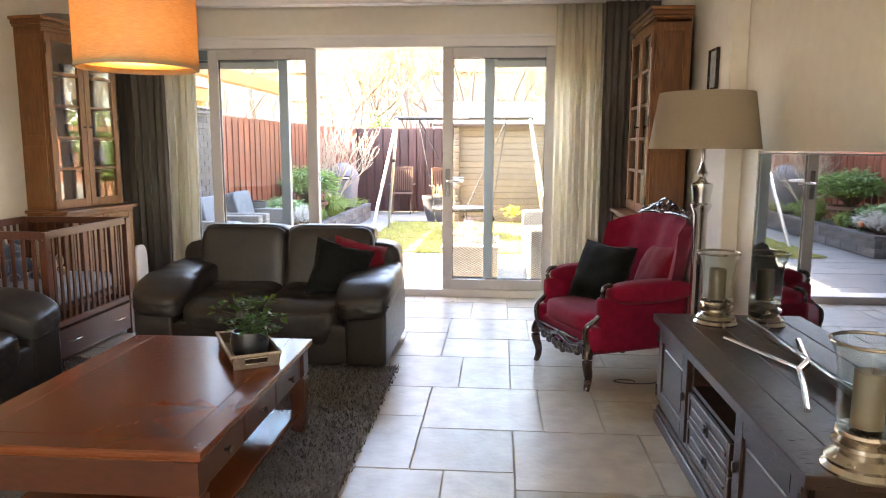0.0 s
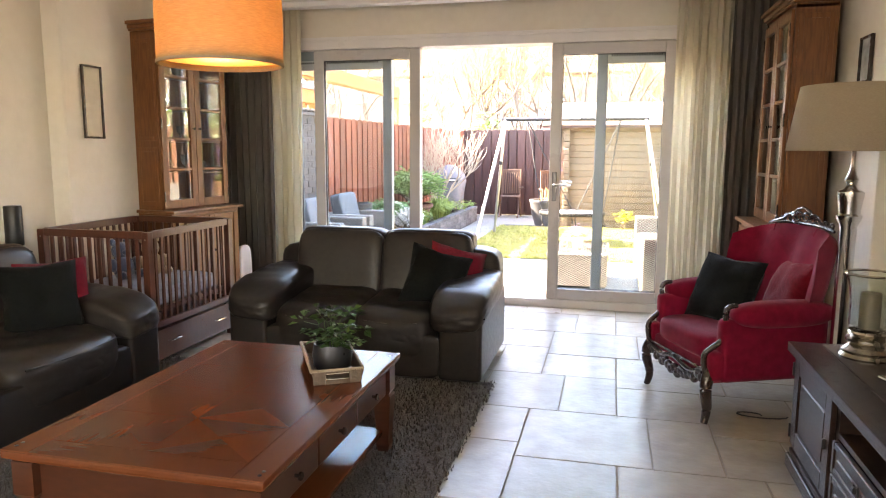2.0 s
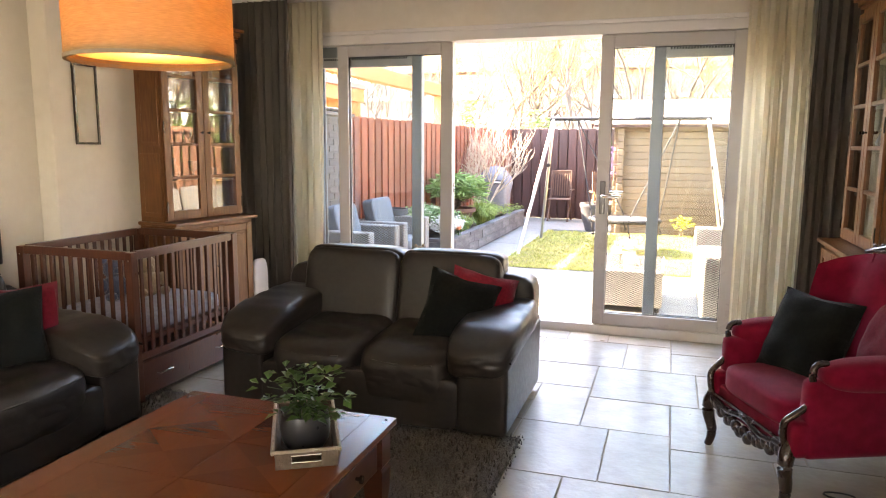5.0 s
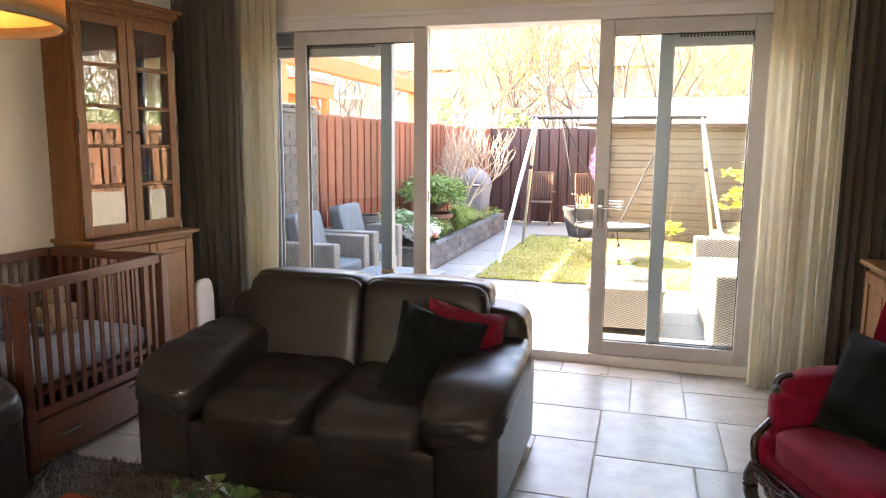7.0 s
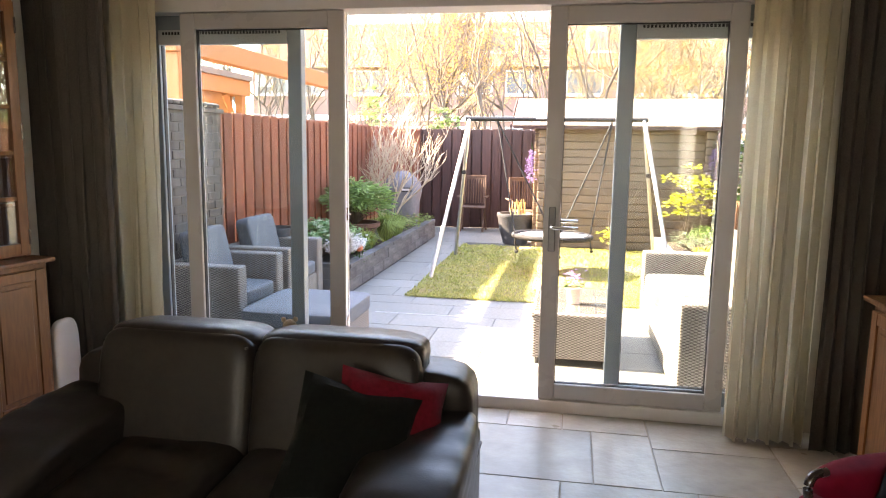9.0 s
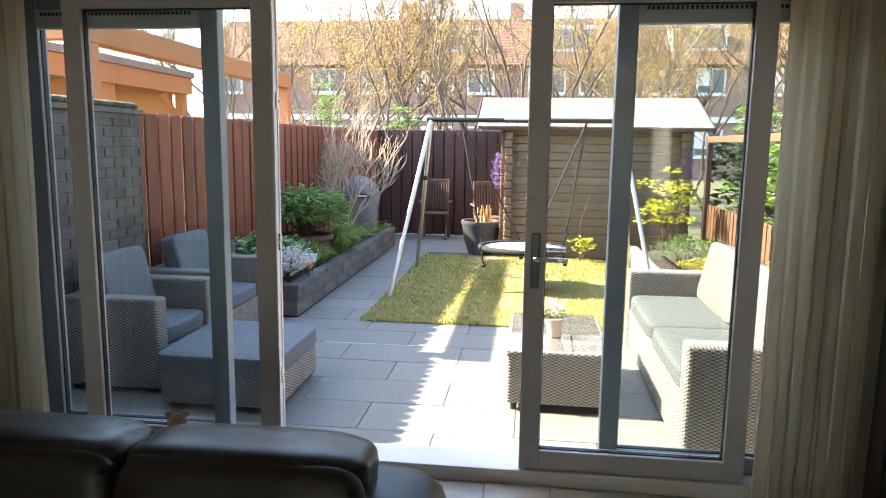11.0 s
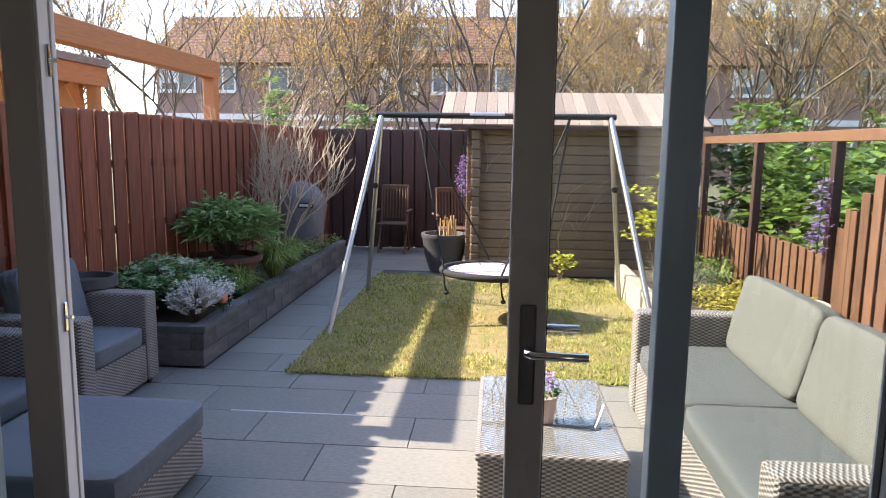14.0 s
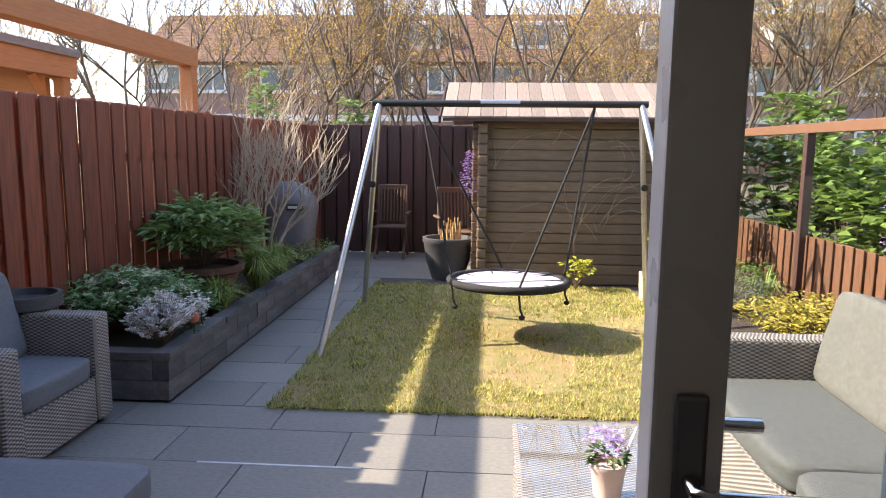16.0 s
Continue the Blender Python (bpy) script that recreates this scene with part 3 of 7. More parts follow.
# leather sofas: x along the seat, the front towards -y
def sofa(m, w, d, seats, label):
    s = thing("leather_sofa", label, "sofa", m)
    bm = B(); puff(bm, -w / 2 + 0.025, w / 2 - 0.025, -0.26, 0.0, 0.035, 0.715, 10, 14)
    part("back", bm, LEATHER, s, smooth=True)
    for sx in (-1, 1):
        xa, xb = sorted((sx * (w / 2 - 0.012), sx * (w / 2 - 0.27)))
        bm = B(); box(bm, xa, xb, -d + 0.015, -0.05, 0.03, 0.46, 0.035, 4)
        part("side_panel", bm, LEATHER, s, smooth=True)
        # arm pad: a long stuffed roll that dips and noses over at the front
        xa, xb = sorted((sx * (w / 2 + 0.012), sx * (w / 2 - 0.34)))
        bm = B(); puff(bm, xa, xb, -d - 0.02, -0.16, 0.41, 0.588, 5.0, 22, wrinkle=0.012, seed=sx * 3)
        for v in bm.verts:
            u = min(1.0, max(0.0, (v.co.y + d + 0.015) / (d - 0.145)))
            out = (v.co.x * sx - (w / 2 - 0.34)) / 0.35
            v.co.z += -0.045 * (1 - u) ** 1.6 - 0.05 * max(0.0, 0.25 - u) * 4 * (1 - u) + 0.012 * math.sin(u * 34 + out * 3) * max(0, out) * 0.25
            v.co.z -= 0.03 * (1 - out) * (1 - u)
        arm = part("arm", bm, LEATHER, s, smooth=True)
        bm = B(); tube(bm, [(sx * (w / 2 + 0.004), -d + 0.01 + (d - 0.22) * k / 10, 0.455 - 0.04 * (1 - k / 10) ** 2 + 0.004 * math.sin(k * 1.9)) for k in range(11)], 0.006, 6)
        part("seam", bm, LEATHER, arm, smooth=True)
    iw = (w - 0.60) / seats
    for k in range(seats):
        x0 = -w / 2 + 0.30 + k * iw
        bm = B(); puff(bm, x0 - 0.004, x0 + iw + 0.004, -d - 0.005, -0.26, 0.12, 0.465, 5.5, 28, 0.05, wrinkle=0.015, seed=k + 1)
        for v in bm.verts:
            u = min(1.0, max(0.0, (v.co.y + d) / (d - 0.26)))
            if v.co.z > 0.3:
                v.co.z -= 0.055 * max(0.0, 1 - u) ** 1.5
                c = 1 - abs(2 * (v.co.x - x0) / iw - 1)
                v.co.z += 0.006 * math.sin(9 * v.co.x + 26 * u + k) * math.sin(math.pi * min(1, max(0, u))) * c
        seat = part("seat_cushion", bm, LEATHER, s, smooth=True)
        bm = B(); tube(bm, [(x0 + 0.09 + (iw - 0.18) * q / 10, -d + 0.012 - 0.006 * math.sin(q * 0.314), 0.362 - 0.010 * math.sin(q * 0.314)) for q in range(11)], 0.005, 6)
        part("seam", bm, LEATHER, seat, smooth=True)
        bw = (w - 0.40) / seats
        xc = (k - (seats - 1) / 2) * bw
        bm = B(); puff(bm, -0.503 * bw, 0.503 * bw, -0.12, 0.13, -0.36, 0.27, 8, 20, wrinkle=0.010, seed=k + 9, m=pose(xc, -0.265, 0.545, -12))
        part("back_cushion", bm, LEATHER, s, smooth=True)
        bm = B(); puff(bm, -0.500 * bw, 0.500 * bw, -0.13, 0.14, -0.085, 0.08, 4.5, 18, wrinkle=0.012, seed=k + 4, m=pose(xc, -0.185, 0.752, -6))
        head = part("headrest", bm, LEATHER, s, smooth=True)
        bm = B(); tube(bm, [(xc - 0.47 * bw + 0.94 * bw * q / 10, -0.318 + 0.006 * math.sin(q * 0.314), 0.775 - 0.004 * math.sin(q * 1.1)) for q in range(11)], 0.004, 6)
        part("seam", bm, LEATHER, head, smooth=True)
    bm = B(); puff(bm, -w / 2 + 0.26, w / 2 - 0.26, -d + 0.008, -d + 0.16, 0.035, 0.30, 12, 10)
    part("front_panel", bm, LEATHER, s, smooth=True)
    bm = B(); box(bm, -w / 2 + 0.26, w / 2 - 0.26, -d + 0.1, -0.2, 0.05, 0.2)
    part("base", bm, LEATHER, s)
    for sx in (-1, 1):
        for y in (-d + 0.12, -0.1):
            bm = B(); lathe(bm, [(0.025, 0), (0.03, 0.05)], 12, (sx * (w / 2 - 0.1), y, 0))
            part("foot", bm, BLACK, s)
    return s


def cushion(m, size, mat, label, seed=0):
    bm = B(); pillow(bm, size, size, 0.14, seed=seed)
    ob = part("scatter_cushion", bm, mat, None, smooth=True)
    ob.matrix_basis = m
    return tagged(ob, label, "cushion", "scatter cushions")


sofa(pose(-1.475, 5.05, 0.0), 1.62, 0.97, 2, "dark brown leather two-seat sofa with plump headrests")
cushion(pose(-0.95, 4.53, 0.385, -22, 16, 30), 0.39, REDCLOTH, "red scatter cushion leaning on the leather sofa back", 1)
cushion(pose(-1.07, 4.41, 0.375, -24, 17, 18), 0.40, DARKCLOTH, "black-green scatter cushion leaning on a red one", 2)
sofa(pose(-3.50, 2.72, 0.0, 0, 0, 90), 2.15, 0.98, 2, "dark brown leather sofa along the wall with headrests")
cushion(pose(-2.89, 3.42, 0.385, -14, 0, 62), 0.38, REDCLOTH, "red scatter cushion between arm and dark cushion", 3)
cushion(pose(-2.84, 3.27, 0.385, -16, 0, 58), 0.39, DARKCLOTH, "black-green scatter cushion on the leather sofa", 4)


# display cabinets: x along the front, the front towards -y
def hutch(m, w, label, seed):
    h = thing("display_cabinet", label, "cabinet", m)
    dl, du, zl, zt = 0.36, 0.235, 0.87, 2.22
    off = 0.12
    bm = B(); box(bm, -w / 2, w / 2, 0.022, dl, 0.06, zl, 0.004); box(bm, -w / 2 + 0.01, w / 2 - 0.01, 0.03, dl, 0, 0.06)
    part("lower_body", bm, OAK, h)
    bm = B(); box(bm, -w / 2 - 0.025, w / 2 + 0.025, -0.02, dl + 0.005, zl, zl + 0.025, 0.008, 2)
    part("ledge", bm, OAK, h)
    for k in range(2):
        x0 = -w / 2 + 0.03 + k * (w - 0.06) / 2
        bm = B(); panel(bm, x0 + 0.002, x0 + (w - 0.06) / 2 - 0.002, 0.10, zl - 0.03, 0.022, 0.022, 0.055)
        d = part("lower_door", bm, OAK, h)
        xk = x0 + (w - 0.06) / 2 - 0.03 if k == 0 else x0 + 0.03
        bm = B(); lathe(bm, [(0.005, 0), (0.005, 0.012), (0.011, 0.018), (0.009, 0.026), (0, 0.028)], 10, m=pose(xk, 0.0, 0.55, 90))
        part("knob", bm, CARVED, d, smooth=True)
    yu = off
    bm = B()
    box(bm, -w / 2 + 0.01, -w / 2 + 0.032, yu, yu + du, zl + 0.025, zt); box(bm, w / 2 - 0.032, w / 2 - 0.01, yu, yu + du, zl + 0.025, zt)
    box(bm, -w / 2 + 0.03, w / 2 - 0.03, yu + du - 0.01, yu + du, zl + 0.025, zt)
    box(bm, -w / 2 + 0.03, w / 2 - 0.03, yu + 0.02, yu + du, zl + 0.025, zl + 0.05); box(bm, -w / 2 + 0.03, w / 2 - 0.03, yu + 0.02, yu + du, zt - 0.03, zt)
    part("upper_body", bm, OAK, h)
    for k in range(4):
        z = zl + 0.05 + (k + 1) * (zt - zl - 0.1) / 5
        bm = B(); box(bm, -w / 2 + 0.033, w / 2 - 0.033, yu + 0.03, yu + du - 0.012, z - 0.008, z + 0.008)
        part("shelf", bm, OAK, h)
    bm = B()
    for a, b, z0, z1 in ((0.0, 0.0, 0, 0.03), (0.018, 0.018, 0.03, 0.045), (0.03, 0.03, 0.045, 0.075), (0.05, 0.05, 0.075, 0.10)):
        box(bm, -w / 2 + 0.01 - a, w / 2 - 0.01 + a, yu - b, yu + du, zt - 0.02 + z0, zt - 0.02 + z1, 0.005, 2)
    part("cornice", bm, OAK, h)
    for sx in (-1, 1):
        for z0, z1 in ((zl + 0.06, zl + 0.5), (zl + 0.55, zt - 0.05)):
            bm = B(); xs = sorted((sx * (w / 2 - 0.01), sx * (w / 2 - 0.004)))
            box(bm, xs[0], xs[1], yu + 0.02, yu + 0.05, z0, z1, 0.002); box(bm, xs[0], xs[1], yu + du - 0.05, yu + du - 0.02, z0, z1, 0.002)
            box(bm, xs[0], xs[1], yu + 0.05, yu + du - 0.05, z0, z0 + 0.03, 0.002); box(bm, xs[0], xs[1], yu + 0.05, yu + du - 0.05, z1 - 0.03, z1, 0.002)
            part("side_moulding", bm, OAK, h)
    dw = (w - 0.03) / 2
    for k in range(2):
        x0 = -w / 2 + 0.015 + k * dw
        x1 = x0 + dw - 0.004
        z0, z1 = zl + 0.035, zt - 0.025
        bm = B(); rect_frame(bm, x0, x1, z0, z1, yu - 0.022, yu - 0.001, 0.058, 0.065, 0.003)
        d = part("glazed_door", bm, OAK, h)
        gx0, gx1, gz0, gz1 = x0 + 0.058, x1 - 0.058, z0 + 0.065, z1 - 0.058
        for q in range(1, 5):
            z = gz0 + q * (gz1 - gz0) / 5
            bm = B(); box(bm, gx0, gx1, yu - 0.020, yu - 0.003, z - 0.011, z + 0.011, 0.003)
            part("glazing_bar", bm, OAK, d)
        for q in range(5):
            za, zb = gz0 + q * (gz1 - gz0) / 5, gz0 + (q + 1) * (gz1 - gz0) / 5
            bm = B(); t = bmesh.new()
            a = 0.004 * (random.random() - 0.5)
            for x, z, y in ((gx0, za, a), (gx1, za, -a), (gx1, zb, -a), (gx0, zb, a)):
                t.verts.new((x, yu - 0.010 + y * 0.6, z))
            t.faces.new(list(t.verts))
            merge(bm, t)
            pane = part("pane", bm, CABGLASS, d)
            pane.visible_shadow = False
        xk = x1 - 0.03 if k == 0 else x0 + 0.03
        bm = B(); lathe(bm, [(0.005, 0), (0.005, 0.012), (0.010, 0.016), (0.010, 0.022), (0, 0.026)], 10, m=pose(xk, yu - 0.022, 1.52, 90))
        part("knob", bm, CARVED, d, smooth=True)
        xh = x0 - 0.002 if k == 0 else x1 - 0.008
        for z in (1.0, 1.55, 2.08):
            bm = B(); box(bm, xh, xh + 0.010, yu - 0.027, yu - 0.020, z - 0.04, z + 0.04, 0.002)
            part("hinge", bm, CARVED, d, "dark iron hinge")
    return h


PORCELAIN = material("porcelain", (0.24, 0.22, 0.19), (0.13, 0.12, 0.10), scale=14, rough=0.2)
BLUEWARE = material("blue_porcelain", (0.12, 0.2, 0.36), (0.5, 0.5, 0.5), scale=25, rough=0.2)


def crockery(m, w, seed):
    r = random.Random(seed)
    for k in range(4):
        z = 0.87 + 0.05 + (k + 1) * (2.22 - 0.87 - 0.1) / 5 + 0.008
        for x in (-0.2, 0.0, 0.19):
            if r.random() < 0.25:
                continue
            s = r.uniform(0.7, 1.1)
            bm = B()
            kind = r.choice((0, 1, 2))
            prof = ([(0.028, 0), (0.045, 0.03), (0.05, 0.075), (0.046, 0.08), (0.04, 0.03), (0, 0.01)],
                    [(0.03, 0), (0.012, 0.01), (0.009, 0.06), (0.035, 0.09), (0.04, 0.15), (0.036, 0.15), (0.03, 0.095), (0, 0.08)],
                    [(0.03, 0), (0.05, 0.05), (0.03, 0.10), (0.018, 0.13), (0.025, 0.16), (0.02, 0.16), (0, 0.12)])[kind]
            lathe(bm, [(a * s, b * s) for a, b in prof], 14, (x + r.uniform(-0.03, 0.03), 0.12 + 0.12, z))
            ob = part(("bowl", "goblet", "vase")[kind], bm, r.choice((PORCELAIN, BLUEWARE, PORCELAIN)), None, smooth=True)
            ob.matrix_basis = m
            tagged(ob, ("small glazed bowl on a cabinet shelf", "pale goblet on a cabinet shelf", "little porcelain vase on a cabinet shelf")[kind], "tableware", "crockery in the cabinets")


HL, HR = pose(-3.135, 5.31, 0, 0, 0, 81.5), pose(0.91, 5.31, 0, 0, 0, -90)
hutch(HL, 0.77, "tall honey-oak display cabinet with glazed doors", 1)
hutch(HR, 0.77, "tall honey-oak display cabinet beside the taupe curtain", 2)
crockery(HL, 0.77, 5)
crockery(HR, 0.77, 8)
bm = B(); lathe(bm, [(0.0, 0), (0.13, 0.01), (0.16, 0.06), (0.15, 0.06), (0.0, 0.02)], 20, (0, 0.24, 2.30))
ob = part("dish", bm, PORCELAIN, None, smooth=True)
ob.matrix_basis = HL
tagged(ob, "pale wide dish on top of the oak cabinet", "dish")
bm = B(); puff(bm, -0.03, 0.03, -0.10, 0.10, 0, 0.52, 4, 8)
ob = part("white_bin", bm, WHITE, None, smooth=True)
ob.matrix_basis = pose(-3.14, 5.84, 0)
tagged(ob, "white rounded box standing between cabinet and curtain", "box")

# crib
CX0, CX1, CY0, CY1, CZ = -3.50, -2.70, 3.94, 4.905, 0.862
crib = thing("crib", "dark mahogany slatted crib with an underbed drawer", "crib", pose((CX0 + CX1) / 2, (CY0 + CY1) / 2, 0))
a, b = (CX1 - CX0) / 2, (CY1 - CY0) / 2
for sx in (-1, 1):
    for sy in (-1, 1):
        bm = B(); xs, ys = sorted((sx * a, sx * (a - 0.045))), sorted((sy * b, sy * (b - 0.05)))
        box(bm, *xs, *ys, 0, CZ - 0.004, 0.004, 2)
        p = part("post", bm, CRIBWOOD, crib)
        bm = B(); lathe(bm, [(0.006, 0), (0.004, 0.003), (0, 0.003)], 8, m=pose(sx * (a - 0.022), -b if sy < 0 else b, CZ - 0.05, 90 * (1 if sy < 0 else -1)))
        part("bolt", bm, CHROME, p)
slat_y, slat_x = B(), B()
box(slat_y, -0.006, 0.006, -0.013, 0.013, 0.285, CZ - 0.045, 0.003)
sl = None
for sx in (-1, 1):
    for z0, z1, nm in ((CZ - 0.048, CZ, "top_rail"), (0.25, 0.29, "bottom_rail")):
        bm = B(); xs = sorted((sx * (a - 0.008), sx * (a - 0.036)))
        box(bm, *xs, -b + 0.05, b - 0.05, z0, z1, 0.005, 2)
        part(nm, bm, CRIBWOOD, crib)
        bm = B(); ys = sorted((sx * (b - 0.008), sx * (b - 0.036)))
        box(bm, -a + 0.045, a - 0.045, *ys, z0, z1, 0.005, 2)
        part(nm, bm, CRIBWOOD, crib)
    for k in range(13):
        y = -b + 0.05 + (k + 0.7) * (2 * b - 0.1) / 13.4
        if sl is None:
            sl = part("slat", slat_y, CRIBWOOD, crib)
            sl.matrix_basis = pose(sx * (a - 0.022), y, 0)
        else:
            share("slat", sl.data, crib, pose(sx * (a - 0.022), y, 0))
    for k in range(10):
        x = -a + 0.045 + (k + 0.7) * (2 * a - 0.09) / 10.4
        share("slat", sl.data, crib, pose(x, sx * (b - 0.022), 0, 0, 0, 90))
bm = B(); box(bm, a - 0.030, a - 0.006, -b + 0.055, b - 0.055, 0.045, 0.235, 0.004, 2)
dr = part("drawer_front", bm, CRIBWOOD, crib)
for y in (-0.27, 0.27):
    bm = B(); tube(bm, [(a - 0.006, y - 0.055, 0.15), (a + 0.018, y - 0.05, 0.15), (a + 0.024, y, 0.153), (a + 0.018, y + 0.05, 0.15), (a - 0.006, y + 0.055, 0.15)], 0.005, 8)
    part("handle", bm, CHROME, dr, "curved chrome handle", smooth=True)
bm = B(); box(bm, -a + 0.03, a - 0.031, -b + 0.03, b - 0.03, 0.05, 0.235); 
part("drawer_box", bm, CRIBWOOD, crib)
bm = B(); box(bm, -a + 0.05, a - 0.05, -b + 0.05, b - 0.05, 0.33, 0.36)
part("bed_base", bm, CRIBWOOD, crib)
SHEET = material("blue_grey_sheet", (0.42, 0.46, 0.58), (0.30, 0.33, 0.44), scale=30, rough=0.9, bump=0.3, bscale=200)
bm = B(); puff(bm, CX0 + 0.06, CX1 - 0.06, CY0 + 0.06, CY1 - 0.06, 0.36, 0.475, 7, 16, wrinkle=0.02)
tagged(part("mattress", bm, SHEET, None, smooth=True), "blue-grey sheeted mattress lying in the crib", "mattress")
PLUSH = material("beige_plush", (0.42, 0.32, 0.22), (0.33, 0.25, 0.17), scale=60, rough=0.95, bump=0.6, bscale=200, sheen=0.5)
BLUEPLUSH = material("blue_plush", (0.07, 0.11, 0.20), (0.05, 0.08, 0.15), scale=60, rough=0.95, bump=0.6, bscale=200, sheen=0.5)


def toy(m, mat, label):
    bm = B()
    puff(bm, -0.07, 0.07, -0.06, 0.06, 0, 0.17, 2.2, 8); puff(bm, -0.06, 0.06, -0.055, 0.055, 0.14, 0.26, 2.2, 8)
    for s in (-1, 1):
        puff(bm, s * 0.05 - 0.022, s * 0.05 + 0.022, -0.015, 0.015, 0.235, 0.285, 2, 4)
        puff(bm, s * 0.07 - 0.03, s * 0.07 + 0.03, -0.13, -0.03, 0.0, 0.06, 2, 5)
        puff(bm, s * 0.085 - 0.025, s * 0.085 + 0.025, -0.06, 0.02, 0.06, 0.15, 2, 5)
    puff(bm, -0.025, 0.025, -0.075, -0.04, 0.165, 0.205, 2, 4)
    ob = part("plush_toy", bm, mat, None, smooth=True)
    ob.matrix_basis = m
    return tagged(ob, label, "toy")


toy(pose(-3.12, 4.55, 0.47, -10, 0, 60), PLUSH, "beige plush bear sitting on the crib mattress")
toy(pose(-3.22, 4.38, 0.47, -10, 0, 70), BLUEPLUSH, "dark blue plush toy sitting on the crib mattress")

toy(pose(-1.45, 5.01, 0.70, 0, 0, 200) @ Matrix.Scale(0.46, 4), PLUSH, "brown plush toy lying on top of the sofa back")

# red armchair: front towards -y
chair = thing("armchair", "red velvet armchair with a carved dark wood frame", "armchair", pose(0.385, 4.16, 0, 0, 0, -66))
bm = B(); puff(bm, -0.27, 0.27, 0.0, 0.56, 0.30, 0.435, 6, 12, -0.12)
part("seat_cushion", bm, VELVET, chair, smooth=True)
bm = B(); box(bm, -0.30, 0.30, 0.02, 0.60, 0.20, 0.315, 0.02, 3)
part("seat_base", bm, VELVET, chair, smooth=True)
bm = B()
nx_, nz_ = 16, 14
t = bmesh.new()
g = {}
for side in (0, 1):
    for i in range(nx_ + 1):
        for j in range(nz_ + 1):
            u, v = 2 * i / nx_ - 1, j / nz_
            halfw = 0.325 + 0.055 * math.sin(v * 2.4)
            top = 0.965 - 0.035 * u * u - 0.05 * abs(u) ** 6
            z = 0.36 + (top - 0.36) * v
            y = 0.55 + 0.17 * v - 0.16 * abs(u) ** 3.0 * (0.5 + 0.6 * v) + 0.02 * math.cos(u * 9.4) * (1 - v * 0.3)
            edge = (1 - u ** 6) * (1 - (2 * v - 1) ** 8)
            th = 0.075 * max(0.0, edge) ** 0.5
            if side and th < 1e-5:
                g[side, i, j] = g[0, i, j]
            else:
                g[side, i, j] = t.verts.new((u * halfw, y + (th if side else -th * 0.6), z))
for side in (0, 1):
    for i in range(nx_):
        for j in range(nz_):
            q = [g[side, i, j], g[side, i + 1, j], g[side, i + 1, j + 1], g[side, i, j + 1]]
            t.faces.new(q if not side else q[::-1])
merge(bm, t)
part("backrest", bm, VELVET, chair, smooth=True)
for x in (-0.11, 0.11):
    bm = B(); tube(bm, [(x * (1 + 0.5 * v), 0.545 + 0.17 * v - 0.048, 0.42 + 0.54 * v) for v in [k / 8 for k in range(9)]], 0.004, 6)
    part("piping", bm, VELVET, chair, smooth=True)
for sx in (-1, 1):
    bm = B(); box(bm, sx * 0.315 - 0.04, sx * 0.315 + 0.04, 0.05, 0.64, 0.215, 0.54, 0.035, 3)
    part("arm_side", bm, VELVET, chair, smooth=True)
    bm = B(); puff(bm, sx * 0.33 - 0.075, sx * 0.33 + 0.075, 0.10, 0.66, 0.49, 0.625, 2.8, 12)
    part("arm_pad", bm, VELVET, chair, smooth=True)
    bm = B(); box(bm, sx * 0.312 - 0.036, sx * 0.312 + 0.036, -0.004, 0.12, 0.225, 0.375, 0.025, 3)
    part("arm_front", bm, VELVET, chair, smooth=True)
    bm = B(); tube(bm, curve_points([(sx * 0.325, 0.13, 0.605), (sx * 0.325, 0.085, 0.598), (sx * 0.325, 0.07, 0.56), (sx * 0.325, 0.082, 0.51), (sx * 0.325, 0.08, 0.465), (sx * 0.32, 0.055, 0.425), (sx * 0.312, 0.01, 0.39), (sx * 0.302, -0.015, 0.36), (sx * 0.297, -0.015, 0.31), (sx * 0.297, 0.0, 0.25)]), 0.013, 10, 0.016)
    part("arm_scroll", bm, CARVED, chair, "carved dark wood arm scroll", smooth=True)
    bm = B(); tube(bm, curve_points([(sx * 0.30, 0.02, 0.27), (sx * 0.315, -0.005, 0.22), (sx * 0.318, -0.008, 0.16), (sx * 0.308, 0.008, 0.09), (sx * 0.306, 0.006, 0.04), (sx * 0.312, -0.006, 0.0)]), 0.036, 12, 0.017)
    part("front_leg", bm, CARVED, chair, "cabriole leg", smooth=True)
    bm = B(); tube(bm, [(sx * 0.27, 0.57, 0.27), (sx * 0.275, 0.59, 0.12), (sx * 0.28, 0.63, 0.0)], 0.028, 8, 0.018)
    part("back_leg", bm, CARVED, chair, smooth=True)
bm = B()
for k in range(17):
    u = k / 8 - 1
    z = 0.235 - 0.055 * (1 - abs(u)) ** 0.7 + 0.012 * math.sin(k * 2.6)
    puff(bm, u * 0.27 - 0.026, u * 0.27 + 0.026, -0.026, 0.016, z - 0.024, z + 0.030, 2.2, 4)
tube(bm, [(u * 0.29, -0.012, 0.25 + 0.012 * math.cos(u * 6.3)) for u in [k / 10 - 1 for k in range(21)]], 0.014, 8)
tube(bm, [(u * 0.29, -0.010, 0.275) for u in (-1, -0.5, 0, 0.5, 1)], 0.007, 6)
part("apron_carving", bm, CARVED, chair, "carved leaf apron", smooth=True)
bm = B()
